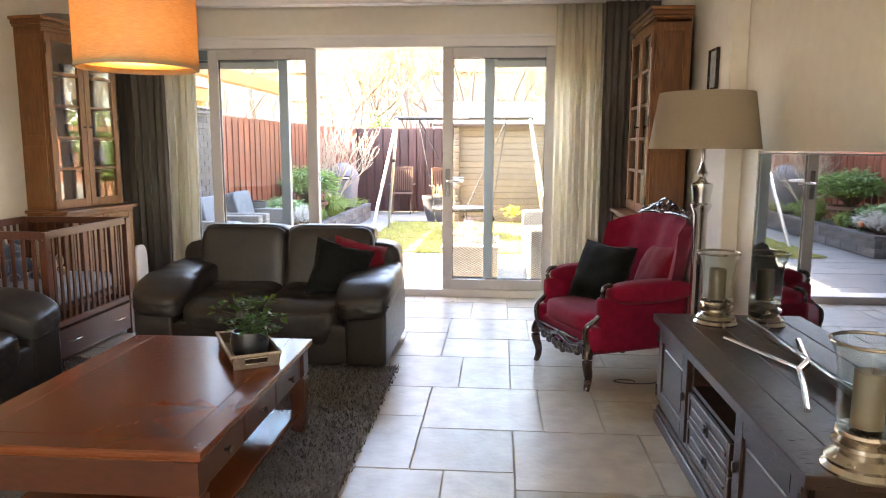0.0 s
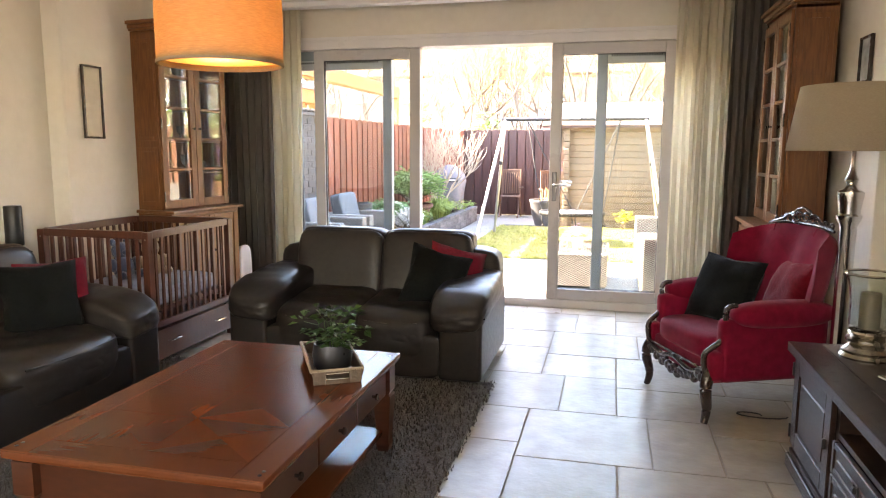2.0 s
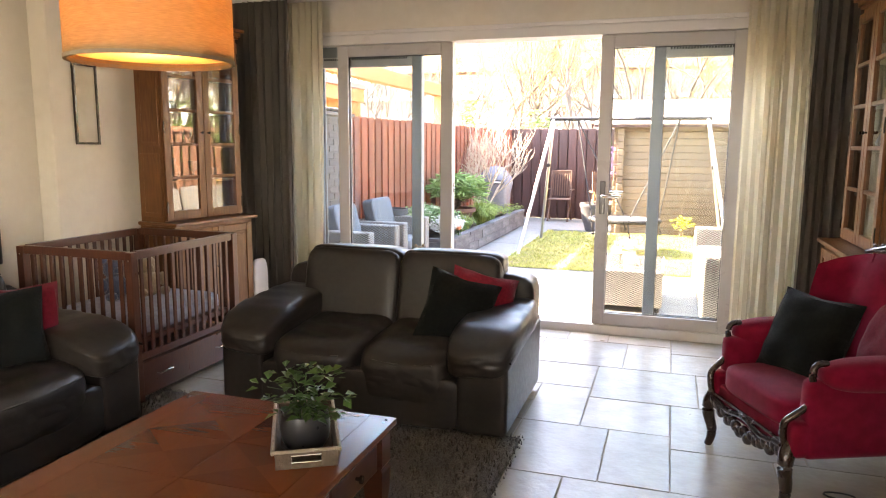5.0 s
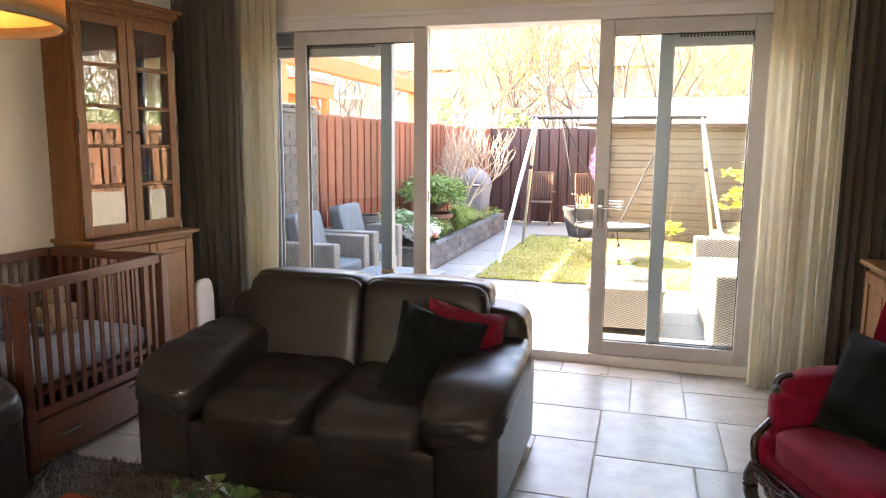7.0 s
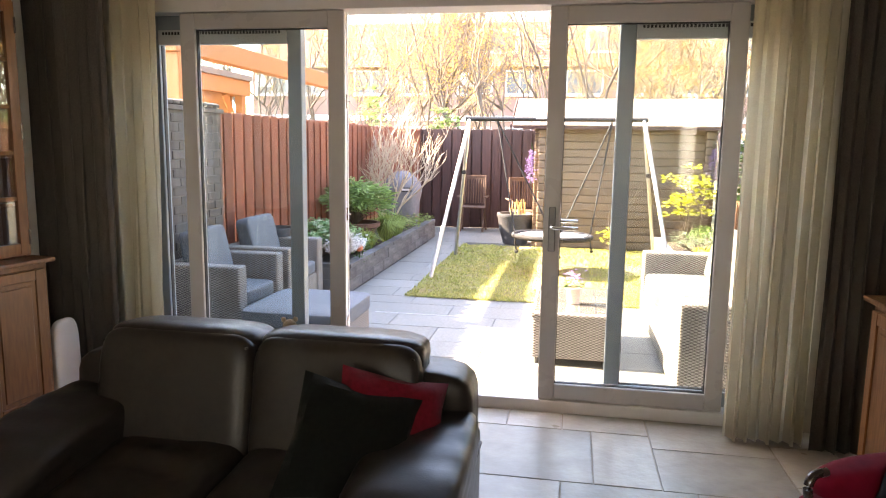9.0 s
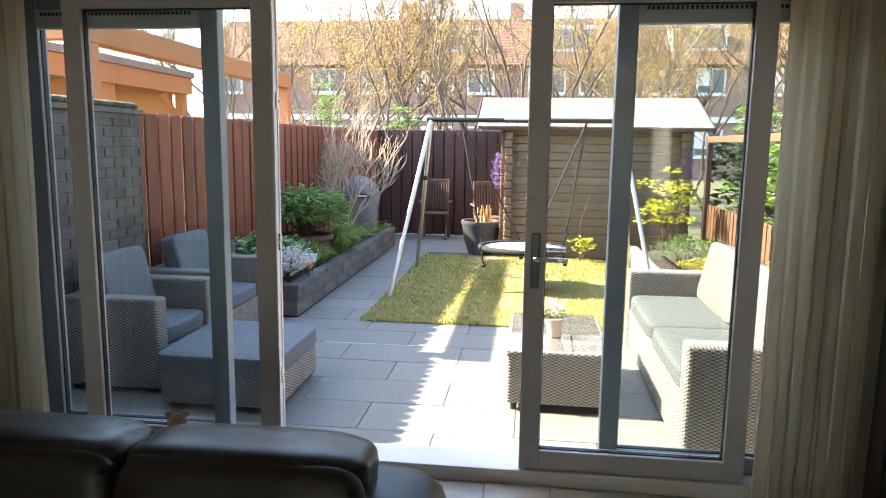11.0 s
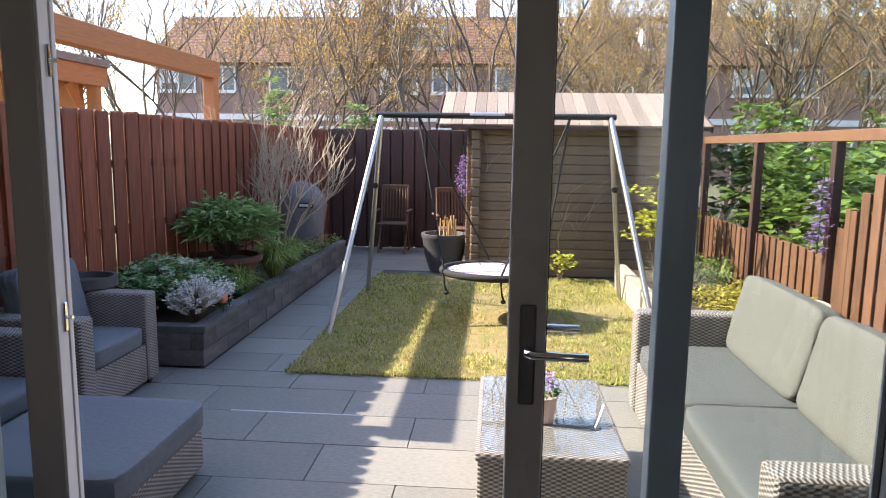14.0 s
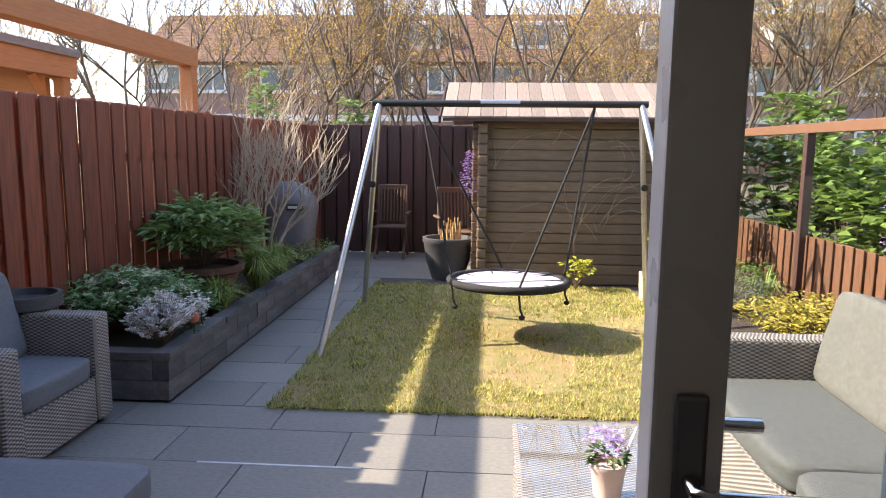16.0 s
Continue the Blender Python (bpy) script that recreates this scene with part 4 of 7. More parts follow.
for s in (-1, 1):
    for k in range(5):
        cx, r = s * (0.03 + 0.048 * k), 0.034 - 0.004 * k
        zc = 0.985 - 0.006 * k
        pts = [(cx + r * (1 - q / 14) * math.cos(q * 0.75 + k), 0.71, zc + 0.02 + r * (1 - q / 14) * math.sin(q * 0.75 + k)) for q in range(12)]
        tube(bm, pts, 0.008, 6, 0.004)
    tube(bm, [(s * 0.002, 0.715, 0.972), (s * 0.12, 0.71, 0.972), (s * 0.22, 0.70, 0.962), (s * 0.26, 0.695, 0.955)], 0.010, 8, 0.008)
    tube(bm, [(s * 0.0, 0.71, 1.06), (s * 0.05, 0.71, 1.045), (s * 0.07, 0.71, 1.01), (s * 0.11, 0.71, 1.02), (s * 0.15, 0.705, 0.99), (s * 0.24, 0.70, 0.965)], 0.008, 8, 0.006)
part("crest_carving", bm, CARVED, chair, "pierced scrollwork crest", smooth=True)
cushion(pose(0.90, 4.27, 0.44, -24, -6, -74), 0.38, REDCLOTH, "red scatter cushion on the velvet armchair", 5)
cushion(pose(0.58, 4.33, 0.41, -24, 2, -48), 0.40, DARKCLOTH, "black-green scatter cushion on the velvet armchair", 6)

# television cabinet: front towards -y, turned to face the room
CW = 1.74
tvc = thing("tv_cabinet", "dark wenge plank-topped television cabinet with drawers", "cabinet", pose(0.795, 2.60, 0, 0, 0, -90))
bm = B()
box(bm, -CW / 2 + 0.02, -CW / 2 + 0.05, 0.02, 0.47, 0.09, 0.515); box(bm, CW / 2 - 0.05, CW / 2 - 0.02, 0.02, 0.47, 0.09, 0.515)
box(bm, -0.30, -0.27, 0.02, 0.47, 0.09, 0.515); box(bm, 0.27, 0.30, 0.02, 0.47, 0.09, 0.515)
box(bm, -CW / 2 + 0.05, CW / 2 - 0.05, 0.02, 0.47, 0.09, 0.12); box(bm, -CW / 2 + 0.05, CW / 2 - 0.05, 0.45, 0.47, 0.12, 0.515)
box(bm, -0.27, 0.27, 0.02, 0.45, 0.37, 0.39)
part("body", bm, WENGE, tvc)
bm = B(); box(bm, -CW / 2, CW / 2, -0.0, 0.49, 0.0, 0.06, 0.004); box(bm, -CW / 2 + 0.008, CW / 2 - 0.008, 0.008, 0.48, 0.06, 0.09, 0.012, 2)
part("plinth", bm, WENGE, tvc)
for k in range(4):
    bm = B(); y0 = -0.02 + k * 0.13
    box(bm, -CW / 2 - 0.01, CW / 2 + 0.01, y0, y0 + 0.128, 0.515, 0.554, 0.004, 2)
    part("top_plank", bm, WENGE, tvc)
for x0, x1 in ((-CW / 2 + 0.05, -0.30), (0.30, CW / 2 - 0.05)):
    bm = B(); panel(bm, x0 + 0.003, x1 - 0.003, 0.125, 0.51, 0.02, 0.02, 0.07, 0.01)
    d = part("door", bm, WENGE, tvc)
    xk = x1 - 0.035 if x0 < 0 else x0 + 0.035
    bm = B(); box(bm, xk - 0.008, xk + 0.008, -0.014, 0.0, 0.30, 0.34, 0.004)
    part("pull", bm, BLACK, d)
    for z in (0.18, 0.45):
        xh = x0 if x0 < 0 else x1 - 0.008
        bm = B(); box(bm, xh, xh + 0.008, -0.008, 0.0, z - 0.03, z + 0.03, 0.002)
        part("hinge", bm, BLACK, d)
for z0, z1 in ((0.125, 0.243), (0.248, 0.366)):
    bm = B(); panel(bm, -0.267, 0.267, z0, z1, 0.02, 0.02, 0.025, 0.006)
    d = part("drawer", bm, WENGE, tvc)
    bm = B(); rect_frame(bm, -0.022, 0.022, (z0 + z1) / 2 - 0.022, (z0 + z1) / 2 + 0.022, -0.006, 0.0, 0.006, bev=0.001)
    box(bm, -0.009, 0.009, -0.014, 0, (z0 + z1) / 2 - 0.010, (z0 + z1) / 2 + 0.012, 0.003)
    part("pull", bm, BLACK, d, "square iron pull")

# television on splayed silver feet
tv = thing("television", "flat black television on bent silver feet", "television", pose(1.13, 2.45, 0.554))
bm = B(); box(bm, 0.0, 0.035, -0.74, 0.74, 0.045, 0.80, 0.004, 2); box(bm, 0.035, 0.07, -0.5, 0.5, 0.1, 0.5, 0.01, 2)
part("housing", bm, BLACK, tv)
bm = B(); box(bm, -0.0015, 0.0, -0.728, 0.728, 0.062, 0.79)
part("screen", bm, SCREEN, tv, "glossy dark screen")
bm = B()
box(bm, -0.003, 0.002, -0.741, 0.741, 0.795, 0.803, 0.001); box(bm, -0.003, 0.002, -0.741, -0.732, 0.045, 0.795, 0.001); box(bm, -0.003, 0.002, 0.732, 0.741, 0.045, 0.795, 0.001); box(bm, -0.003, 0.002, -0.732, 0.732, 0.045, 0.055, 0.001)
part("bezel", bm, CHROME, tv)
bm = B(); tube(bm, [(-0.153, 0.56, 0.007), (-0.05, 0.22, 0.009), (-0.022, 0.14, 0.012), (-0.03, 0.10, 0.012), (-0.10, -0.11, 0.009), (-0.167, -0.29, 0.007)], 0.012, 10, flat=0.55)
foot = part("foot", bm, CHROME, tv, "bent silver foot", smooth=True)
bm = B(); tube(bm, [(-0.024, 0.12, 0.012), (0.015, 0.11, 0.06)], 0.014, 10)
part("stem", bm, CHROME, foot, smooth=True)

# hurricane candle lamps
CRACKLE = glass_material("crackled_glass", (0.9, 0.92, 0.9), 0.06)
WAX = material("candle_wax", (0.17, 0.135, 0.09), (0.14, 0.11, 0.075), rough=0.5, sss=0.2)


def hurricane(m):
    h = thing("candle_lantern", "glass hurricane candle holder on a turned silver foot", "candle holder", m, "candle holders")
    bm = B(); lathe(bm, [(0, 0), (0.098, 0), (0.10, 0.008), (0.088, 0.02), (0.092, 0.03), (0.075, 0.045), (0.062, 0.055), (0.078, 0.066), (0.078, 0.076), (0.060, 0.084), (0.066, 0.092), (0.074, 0.10), (0.07, 0.108), (0, 0.108)], 28)
    part("foot", bm, BRASS, h, "turned antique silver foot", smooth=True)
    bm = B(); lathe(bm, [(0.0, 0.108), (0.066, 0.108), (0.072, 0.13), (0.072, 0.22), (0.080, 0.29), (0.098, 0.335), (0.094, 0.335), (0.077, 0.29), (0.069, 0.22), (0.069, 0.13), (0.0, 0.115)], 28)
    g_ = part("glass_chimney", bm, CRACKLE, h, "crackled clear glass", smooth=True)
    g_.visible_shadow = False
    bm = B(); tube(bm, [(0.096 * math.cos(q * 0.2244), 0.096 * math.sin(q * 0.2244), 0.335) for q in range(29)], 0.005, 8)
    part("rim", bm, BRASS, h, smooth=True)
    bm = B(); lathe(bm, [(0, 0.116), (0.038, 0.116), (0.038, 0.255), (0.034, 0.26), (0, 0.256)], 20); tube(bm, [(0, 0, 0.25), (0.002, 0, 0.27)], 0.002, 5)
    part("candle", bm, WAX, h, "cream pillar candle", smooth=True)
    return h


hl = hurricane(pose(1.02, 3.30, 0.554))
copy_thing(hl, pose(0.935, 1.77, 0.554))

# standing lamp behind the television cabinet
lamp = thing("floor_lamp", "floor lamp with a beige drum shade on a silver column", "floor lamp", pose(1.08, 3.85, 0))
bm = B(); lathe(bm, [(0, 0), (0.14, 0), (0.145, 0.015), (0.11, 0.03), (0.05, 0.05), (0.035, 0.08), (0, 0.08)], 28)
part("base", bm, BRASS, lamp, smooth=True)
bm = B(); lathe(bm, [(0.035, 0.08), (0.036, 1.02), (0.052, 1.05), (0.055, 1.07), (0.045, 1.08), (0.05, 1.13), (0.056, 1.16), (0.056, 1.18), (0.03, 1.19), (0.018, 1.21), (0.03, 1.235), (0.018, 1.26), (0.010, 1.30), (0.008, 1.45), (0, 1.45)], 24)
part("column", bm, CHROME, lamp, "polished silver column", smooth=True)
bm = B(); lathe(bm, [(0.285, 1.365), (0.240, 1.655), (0.236, 1.655), (0.281, 1.365), (0.285, 1.365)], 48)
shade = part("shade", bm, LINEN, lamp, "beige linen shade", smooth=True)
bm = B()
for k in range(3):
    tube(bm, [(0, 0, 1.45), (0.236 * math.cos(k * 2.094), 0.236 * math.sin(k * 2.094), 1.64)], 0.003, 6)
part("shade_carrier", bm, CHROME, lamp)
bm = B(); lathe(bm, [(0, 1.45), (0.02, 1.45), (0.035, 1.52), (0.02, 1.57), (0, 1.58)], 12)
part("bulb", bm, PORCELAIN, lamp, smooth=True)

# pendant over the table
pend = thing("pendant_lamp", "lit amber linen drum pendant over the coffee table", "pendant lamp", pose(-1.345, 2.57, 0))
bm = B(); lathe(bm, [(0.215, 1.655), (0.215, 1.985), (0.212, 1.985), (0.212, 1.655), (0.215, 1.655)], 56)
part("shade", bm, AMBER, pend, "amber linen drum shade", smooth=True)
for z in (1.652, 1.978):
    bm = B(); lathe(bm, [(0.217, z), (0.217, z + 0.01), (0.208, z + 0.01), (0.208, z), (0.217, z)], 56)
    part("rim", bm, LINEN, pend)
FROST = translucent_material("frosted_disc", (0.75, 0.6, 0.4), (0.7, 0.56, 0.37), 0.7, scale=30)
bm = B(); lathe(bm, [(0, 1.672), (0.205, 1.672), (0.205, 1.676), (0, 1.676)], 48)
part("diffuser", bm, FROST, pend, "frosted diffuser disc")
bm = B(); tube(bm, [(0, 0, 1.86), (0, 0, H)], 0.004, 8); lathe(bm, [(0, H - 0.03), (0.05, H - 0.025), (0.055, H), (0, H)], 20)
part("cord", bm, BLACK, pend)
BULB = bpy.data.materials.new("bulb_glow")
BULB.use_nodes = True
BULB.node_tree.nodes["Principled BSDF"].inputs["Emission Color"].default_value = (1.0, 0.62, 0.28, 1)
BULB.node_tree.nodes["Principled BSDF"].inputs["Emission Strength"].default_value = 4.5
bm = B(); lathe(bm, [(0, 1.76), (0.03, 1.78), (0.038, 1.81), (0.02, 1.86), (0, 1.87)], 14)
part("bulb", bm, BULB, pend, "lit warm bulb", smooth=True)
pl = new("pendant_light", bpy.data.lights.new("pendant_light", "POINT"))
pl.data.energy, pl.data.color, pl.data.shadow_soft_size = PENDANT, (1.0, 0.58, 0.26), 0.04
pl.location = (-1.345, 2.57, 1.735)


# framed pictures; the picture faces +x in its own space
def framed(m, w, h, label, art):
    f = thing("picture", label, "picture", m)
    bm = B()
    for y0, y1, z0, z1 in ((-w / 2, -w / 2 + 0.014, 0, h), (w / 2 - 0.014, w / 2, 0, h), (-w / 2 + 0.014, w / 2 - 0.014, 0, 0.014), (-w / 2 + 0.014, w / 2 - 0.014, h - 0.014, h)):
        box(bm, 0.002, 0.022, y0, y1, z0, z1, 0.002)
    part("frame", bm, CARVED, f, "thin black frame")
    bm = B(); box(bm, 0.002, 0.010, -w / 2 + 0.014, w / 2 - 0.014, 0.014, h - 0.014)
    part("print", bm, art, f)


PAPER = material("print_paper", (0.62, 0.56, 0.46), (0.56, 0.50, 0.40), scale=12, rough=0.7, c3=(0.5, 0.44, 0.34), big=9)
PHOTO = material("faded_photo", (0.35, 0.35, 0.33), (0.12, 0.12, 0.12), scale=18, rough=0.5, c3=(0.5, 0.48, 0.44), big=10)
framed(pose(-3.54, 4.545, 1.43), 0.19, 0.50, "narrow pale print in a thin black frame", PAPER)
framed(pose(1.33, 4.59, 1.73, 0, 0, 180), 0.18, 0.25, "small faded photograph in a black frame", PHOTO)

# speaker on its stand
sp = thing("speaker", "black column loudspeaker on a thin stand", "speaker", pose(-3.59, 3.86, 0))
bm = B(); lathe(bm, [(0, 0.76), (0.05, 0.76), (0.052, 0.77), (0.052, 1.0), (0.048, 1.008), (0, 1.008)], 20)
part("cabinet", bm, BLACK, sp, smooth=True)
bm = B(); tube(bm, [(0, 0, 0.02), (0, 0, 0.76)], 0.014, 10)
part("pole", bm, BLACK, sp)
bm = B(); lathe(bm, [(0, 0), (0.075, 0), (0.07, 0.015), (0.015, 0.022), (0, 0.022)], 20)
part("foot", bm, BLACK, sp)

# tray with a potted plant on the table
BASKET = material("woven_tray", (0.12, 0.085, 0.058), (0.07, 0.05, 0.034), scale=50, rough=0.7, bump=0.5, bscale=120)
PEWTER = material("dark_pot", (0.018, 0.018, 0.019), (0.012, 0.012, 0.013), scale=20, rough=0.3)
TM = pose(-1.105, 2.93, TZ, 0, 0, 30)
tray = thing("serving_tray", "pale woven tray with silver edges on the coffee table", "tray", TM)
bm = B(); box(bm, -0.085, 0.085, -0.205, 0.205, 0, 0.010, 0.003)
part("bottom", bm, BASKET, tray)
RATTAN = material("pale_rattan_edge", (0.33, 0.27, 0.20), (0.19, 0.15, 0.11), scale=70, rough=0.6, bump=0.6, bscale=160)
for sx in (-1, 1):
    bm = B(); t = bmesh.new()
    box(t, 0, 0.008, -0.212, 0.212, 0, 0.058, 0.003)
    merge(bm, t, pose(sx * 0.086, 0, 0, 0, sx * 13, 0))
    part("side", bm, BASKET, tray)
    bm = B(); tube(bm, [(sx * 0.101, -0.222, 0.057), (sx * 0.101, 0.222, 0.057)], 0.006, 8)
    part("rim", bm, RATTAN, tray, "pale plaited rim")
    bm = B()
    ya, yb = sorted((sx * 0.205, sx * 0.214))
    box(bm, -0.094, -0.045, ya, yb, 0, 0.056, 0.002); box(bm, 0.045, 0.094, ya, yb, 0, 0.056, 0.002)
    box(bm, -0.045, 0.045, ya, yb, 0, 0.020, 0.002); box(bm, -0.045, 0.045, ya, yb, 0.042, 0.056, 0.002)
    e = part("end", bm, BASKET, tray)
    bm = B(); tube(bm, [(-0.101, sx * 0.214, 0.057), (0.101, sx * 0.214, 0.057)], 0.006, 8)
    part("rim", bm, RATTAN, tray, "pale plaited rim")
    bm = B(); tube(bm, [(-0.045, sx * 0.214, 0.020), (0.045, sx * 0.214, 0.020), (0.045, sx * 0.214, 0.042), (-0.045, sx * 0.214, 0.042), (-0.045, sx * 0.214, 0.020)], 0.003, 6)
    part("handle", bm, CHROME, e, "silver-edged grip hole")


def leaf_blades(bm, c, n, spread, size, rnd, up=0.5, width=0.55, droop=0.3, base=0.0):
    """Single leaves round a centre, each a bent four-sided blade."""
    for k in range(n):
        a = rnd.uniform(0, 6.283)
        el = rnd.uniform(-0.2, 1.2) * up
        r = spread * rnd.uniform(0.3, 1.0) ** 0.6
        p = Vector(c) + Vector((r * math.cos(a) * math.cos(el), r * math.sin(a) * math.cos(el), base + r * math.sin(el) * 1.3))
        d = Vector((math.cos(a), math.sin(a), rnd.uniform(-droop, 0.6))).normalized()
        s = d.cross(Vector((rnd.uniform(-0.4, 0.4), rnd.uniform(-0.4, 0.4), 1))).normalized()
        L_ = size * rnd.uniform(0.6, 1.2)
        w = L_ * width / 2
        mid = p + d * L_ * 0.5 + Vector((0, 0, L_ * 0.08))
        tip = p + d * L_ + Vector((0, 0, -L_ * 0.12))
        v = [bm.verts.new(p), bm.verts.new(mid + s * w), bm.verts.new(tip), bm.verts.new(mid - s * w)]
        bm.faces.new(v)


pp = thing("potted_plant", "small leafy green plant in a dark pot on the tray", "plant", TM @ pose(0.0, -0.07, 0.010))
bm = B(); lathe(bm, [(0, 0), (0.058, 0), (0.076, 0.03), (0.082, 0.075), (0.074, 0.118), (0.068, 0.118), (0.066, 0.10), (0, 0.10)], 24)
part("pot", bm, PEWTER, pp, smooth=True)
bm = B()
rp = random.Random(6)
stems = B()
for k in range(26):
    a, l = rp.uniform(0, 6.28), rp.uniform(0.04, 0.13)
    tip = (l * math.cos(a), l * math.sin(a), 0.10 + rp.uniform(0.02, 0.15))
    tube(stems, [(0.02 * math.cos(a), 0.02 * math.sin(a), 0.085), (tip[0] * 0.5, tip[1] * 0.5, tip[2] * 0.8 + 0.02), tip], 0.002, 5, 0.001)
    leaf_blades(bm, tip, 8, 0.03, 0.042, rp, width=0.7)
part("leaves", bm, LEAF, pp)
part("stems", stems, LEAF, pp)
bm = B(); tube(bm, [(0.72 + 0.09 * math.cos(k * 0.5) + 0.01 * k, 4.05 + 0.035 * math.sin(k * 0.5), 0.004) for k in range(14)], 0.004, 6)
tagged(part("cable", bm, BLACK, None, smooth=True), "thin black cable looped on the stone floor", "cable")

# limestone tiles on a 15 cm module, as (left, right, near, far)
NAMED = [(-4, -2, 4, 6), (-2, 0, 4, 6), (0, 3, 4, 6), (-3, 1, 0, 4), (1, 3, 0, 4), (3, 7, 0, 3), (3, 7, 3, 6), (0, 4, -4, 0), (-4, 0, -3, 0), (-2, 0, -7, -3), (0, 3, -7, -4),
         (3, 7, -8, -4), (-2, 1, -11, -7), (1, 3, -11, -7), (3, 6, -11, -8), (0, 4, -15, -11), (-2, 0, -14, -11), (4, 6, -15, -11), (6, 9, -12, -8), (-2, 0, -18, -14), (0, 3, -18, -15),
         (3, 7, -19, -15), (-2, 1, -22, -18), (1, 3, -22, -18), (3, 7, -23, -19)]
taken, tiles = {}, []
for t4 in NAMED:
    cells = [(i, j) for i in range(t4[0], t4[1]) for j in range(t4[2], t4[3])]
    if not any(c in taken for c in cells):
        tiles.append(t4)
        taken.update(dict.fromkeys(cells))
rt = random.Random(9)
for j in range(5, -54, -1):
    for i in range(-22, 12):
        if (i, j) in taken:
            continue
        for w_, h_ in rt.sample([(4, 4), (4, 3), (3, 4), (3, 3), (2, 3), (4, 2)], 6) + [(3, 2), (2, 2), (2, 1), (1, 2), (1, 1)]:
            cells = [(i + u, j - v) for u in range(w_) for v in range(h_)]
            if not any(c in taken for c in cells):
                tiles.append((i, i + w_, j - h_ + 1, j + 1))
                taken.update(dict.fromkeys(cells))
                break
for i0, i1, j0, j1 in tiles:
    x0, x1 = max(XL + 0.002, -0.37 + 0.15 * i0), min(XR - 0.002, -0.37 + 0.15 * i1)
    y0, y1 = 5.52 + 0.15 * j0, min(YW - 0.002, 5.52 + 0.15 * j1)
    if x1 - x0 < 0.02 or y1 - y0 < 0.02:
        continue
    bm = B()
    g_ = 0.0012
    n_ = 5
    lo, hi = [], []
    ring = [(k / n_, 0) for k in range(n_)] + [(1, k / n_) for k in range(n_)] + [(1 - k / n_, 1) for k in range(n_)] + [(0, 1 - k / n_) for k in range(n_)]
    dz = rt.uniform(-0.001, 0.001)
    for u, v in ring:
        e1, e2 = rt.uniform(0, 0.0025), rt.uniform(0.002, 0.004)
        px_ = x0 + g_ + e1 + (x1 - x0 - 2 * g_ - 2 * e1) * u
        py_ = y0 + g_ + e1 + (y1 - y0 - 2 * g_ - 2 * e1) * v
        cx_, cy_ = (x0 + x1) / 2, (y0 + y1) / 2
        dd = Vector((cx_ - px_, cy_ - py_)).normalized() * e2
        lo.append(bm.verts.new((px_, py_, -0.012 + 0.0)))
        hi.append(bm.verts.new((px_ + dd.x, py_ + dd.y, dz)))
    bm.faces.new(hi)
    for k in range(len(ring)):
        bm.faces.new((lo[k], lo[(k + 1) % len(ring)], hi[(k + 1) % len(ring)], hi[k]))
    part("stone_tile", bm, STONE, floor)


# ---- the garden ----
def wicker_material(name, c1, c2):
    """Flat plastic strands woven over and under, about 11 mm apart."""
    m = material(name, c1, c2, scale=8, rough=0.45, vary=0.0)
    N, L = m.node_tree.nodes, m.node_tree.links
    co = N.new("ShaderNodeTexCoord")
    sep = N.new("ShaderNodeSeparateXYZ")
    L.new(co.outputs["Object"], sep.inputs[0])

    def wave(sock, f, shift=0.0):
        a, b = N.new("ShaderNodeMath"), N.new("ShaderNodeMath")
        a.operation, b.operation = "MULTIPLY_ADD", "SINE"
        a.inputs[1].default_value, a.inputs[2].default_value = f, shift
        L.new(sock, a.inputs[0])
        L.new(a.outputs[0], b.inputs[0])
        return b.outputs[0]

    def calc(op, a, b):
        n = N.new("ShaderNodeMath")
        n.operation = op
        for k, v in enumerate((a, b)):
            if isinstance(v, (int, float)):
                n.inputs[k].default_value = v
            else:
                L.new(v, n.inputs[k])
        return n.outputs[0]

    geo, sp2 = N.new("ShaderNodeNewGeometry"), N.new("ShaderNodeSeparateXYZ")
    L.new(geo.outputs["Normal"], sp2.inputs[0])
    flat = calc("GREATER_THAN", calc("ABSOLUTE", sp2.outputs[2], 0.0), 0.7)
    lying = calc("MULTIPLY", sep.outputs[1], flat)
    across = calc("SUBTRACT", calc("ADD", sep.outputs[0], sep.outputs[1]), lying)
    along = calc("ADD", sep.outputs[2], lying)
    p = N.new("ShaderNodeMath")
    p.operation = "MULTIPLY"
    L.new(wave(across, 150.0), p.inputs[0])
    L.new(wave(along, 330.0), p.inputs[1])
    r = N.new("ShaderNodeMapRange")
    r.inputs["From Min"].default_value, r.inputs["From Max"].default_value = -0.5, 0.6
    L.new(p.outputs[0], r.inputs["Value"])
    bsdf = N["Principled BSDF"]
    mix = N.new("ShaderNodeMix")
    mix.data_type, mix.blend_type = "RGBA", "MULTIPLY"
    mix.inputs["Factor"].default_value = 1.0
    gap = N.new("ShaderNodeMix")
    gap.data_type = "RGBA"
    gap.inputs["A"].default_value, gap.inputs["B"].default_value = (0.22, 0.2, 0.19, 1), (1, 1, 1, 1)
    L.new(r.outputs[0], gap.inputs["Factor"])
    L.new(bsdf.inputs["Base Color"].links[0].from_socket, mix.inputs["A"])
    L.new(gap.outputs["Result"], mix.inputs["B"])
    L.new(mix.outputs["Result"], bsdf.inputs["Base Color"])
    bp = N.new("ShaderNodeBump")
    bp.inputs["Strength"].default_value, bp.inputs["Distance"].default_value = 1.0, 0.004
    L.new(r.outputs[0], bp.inputs["Height"])
    L.new(bp.outputs[0], bsdf.inputs["Normal"])
    return m


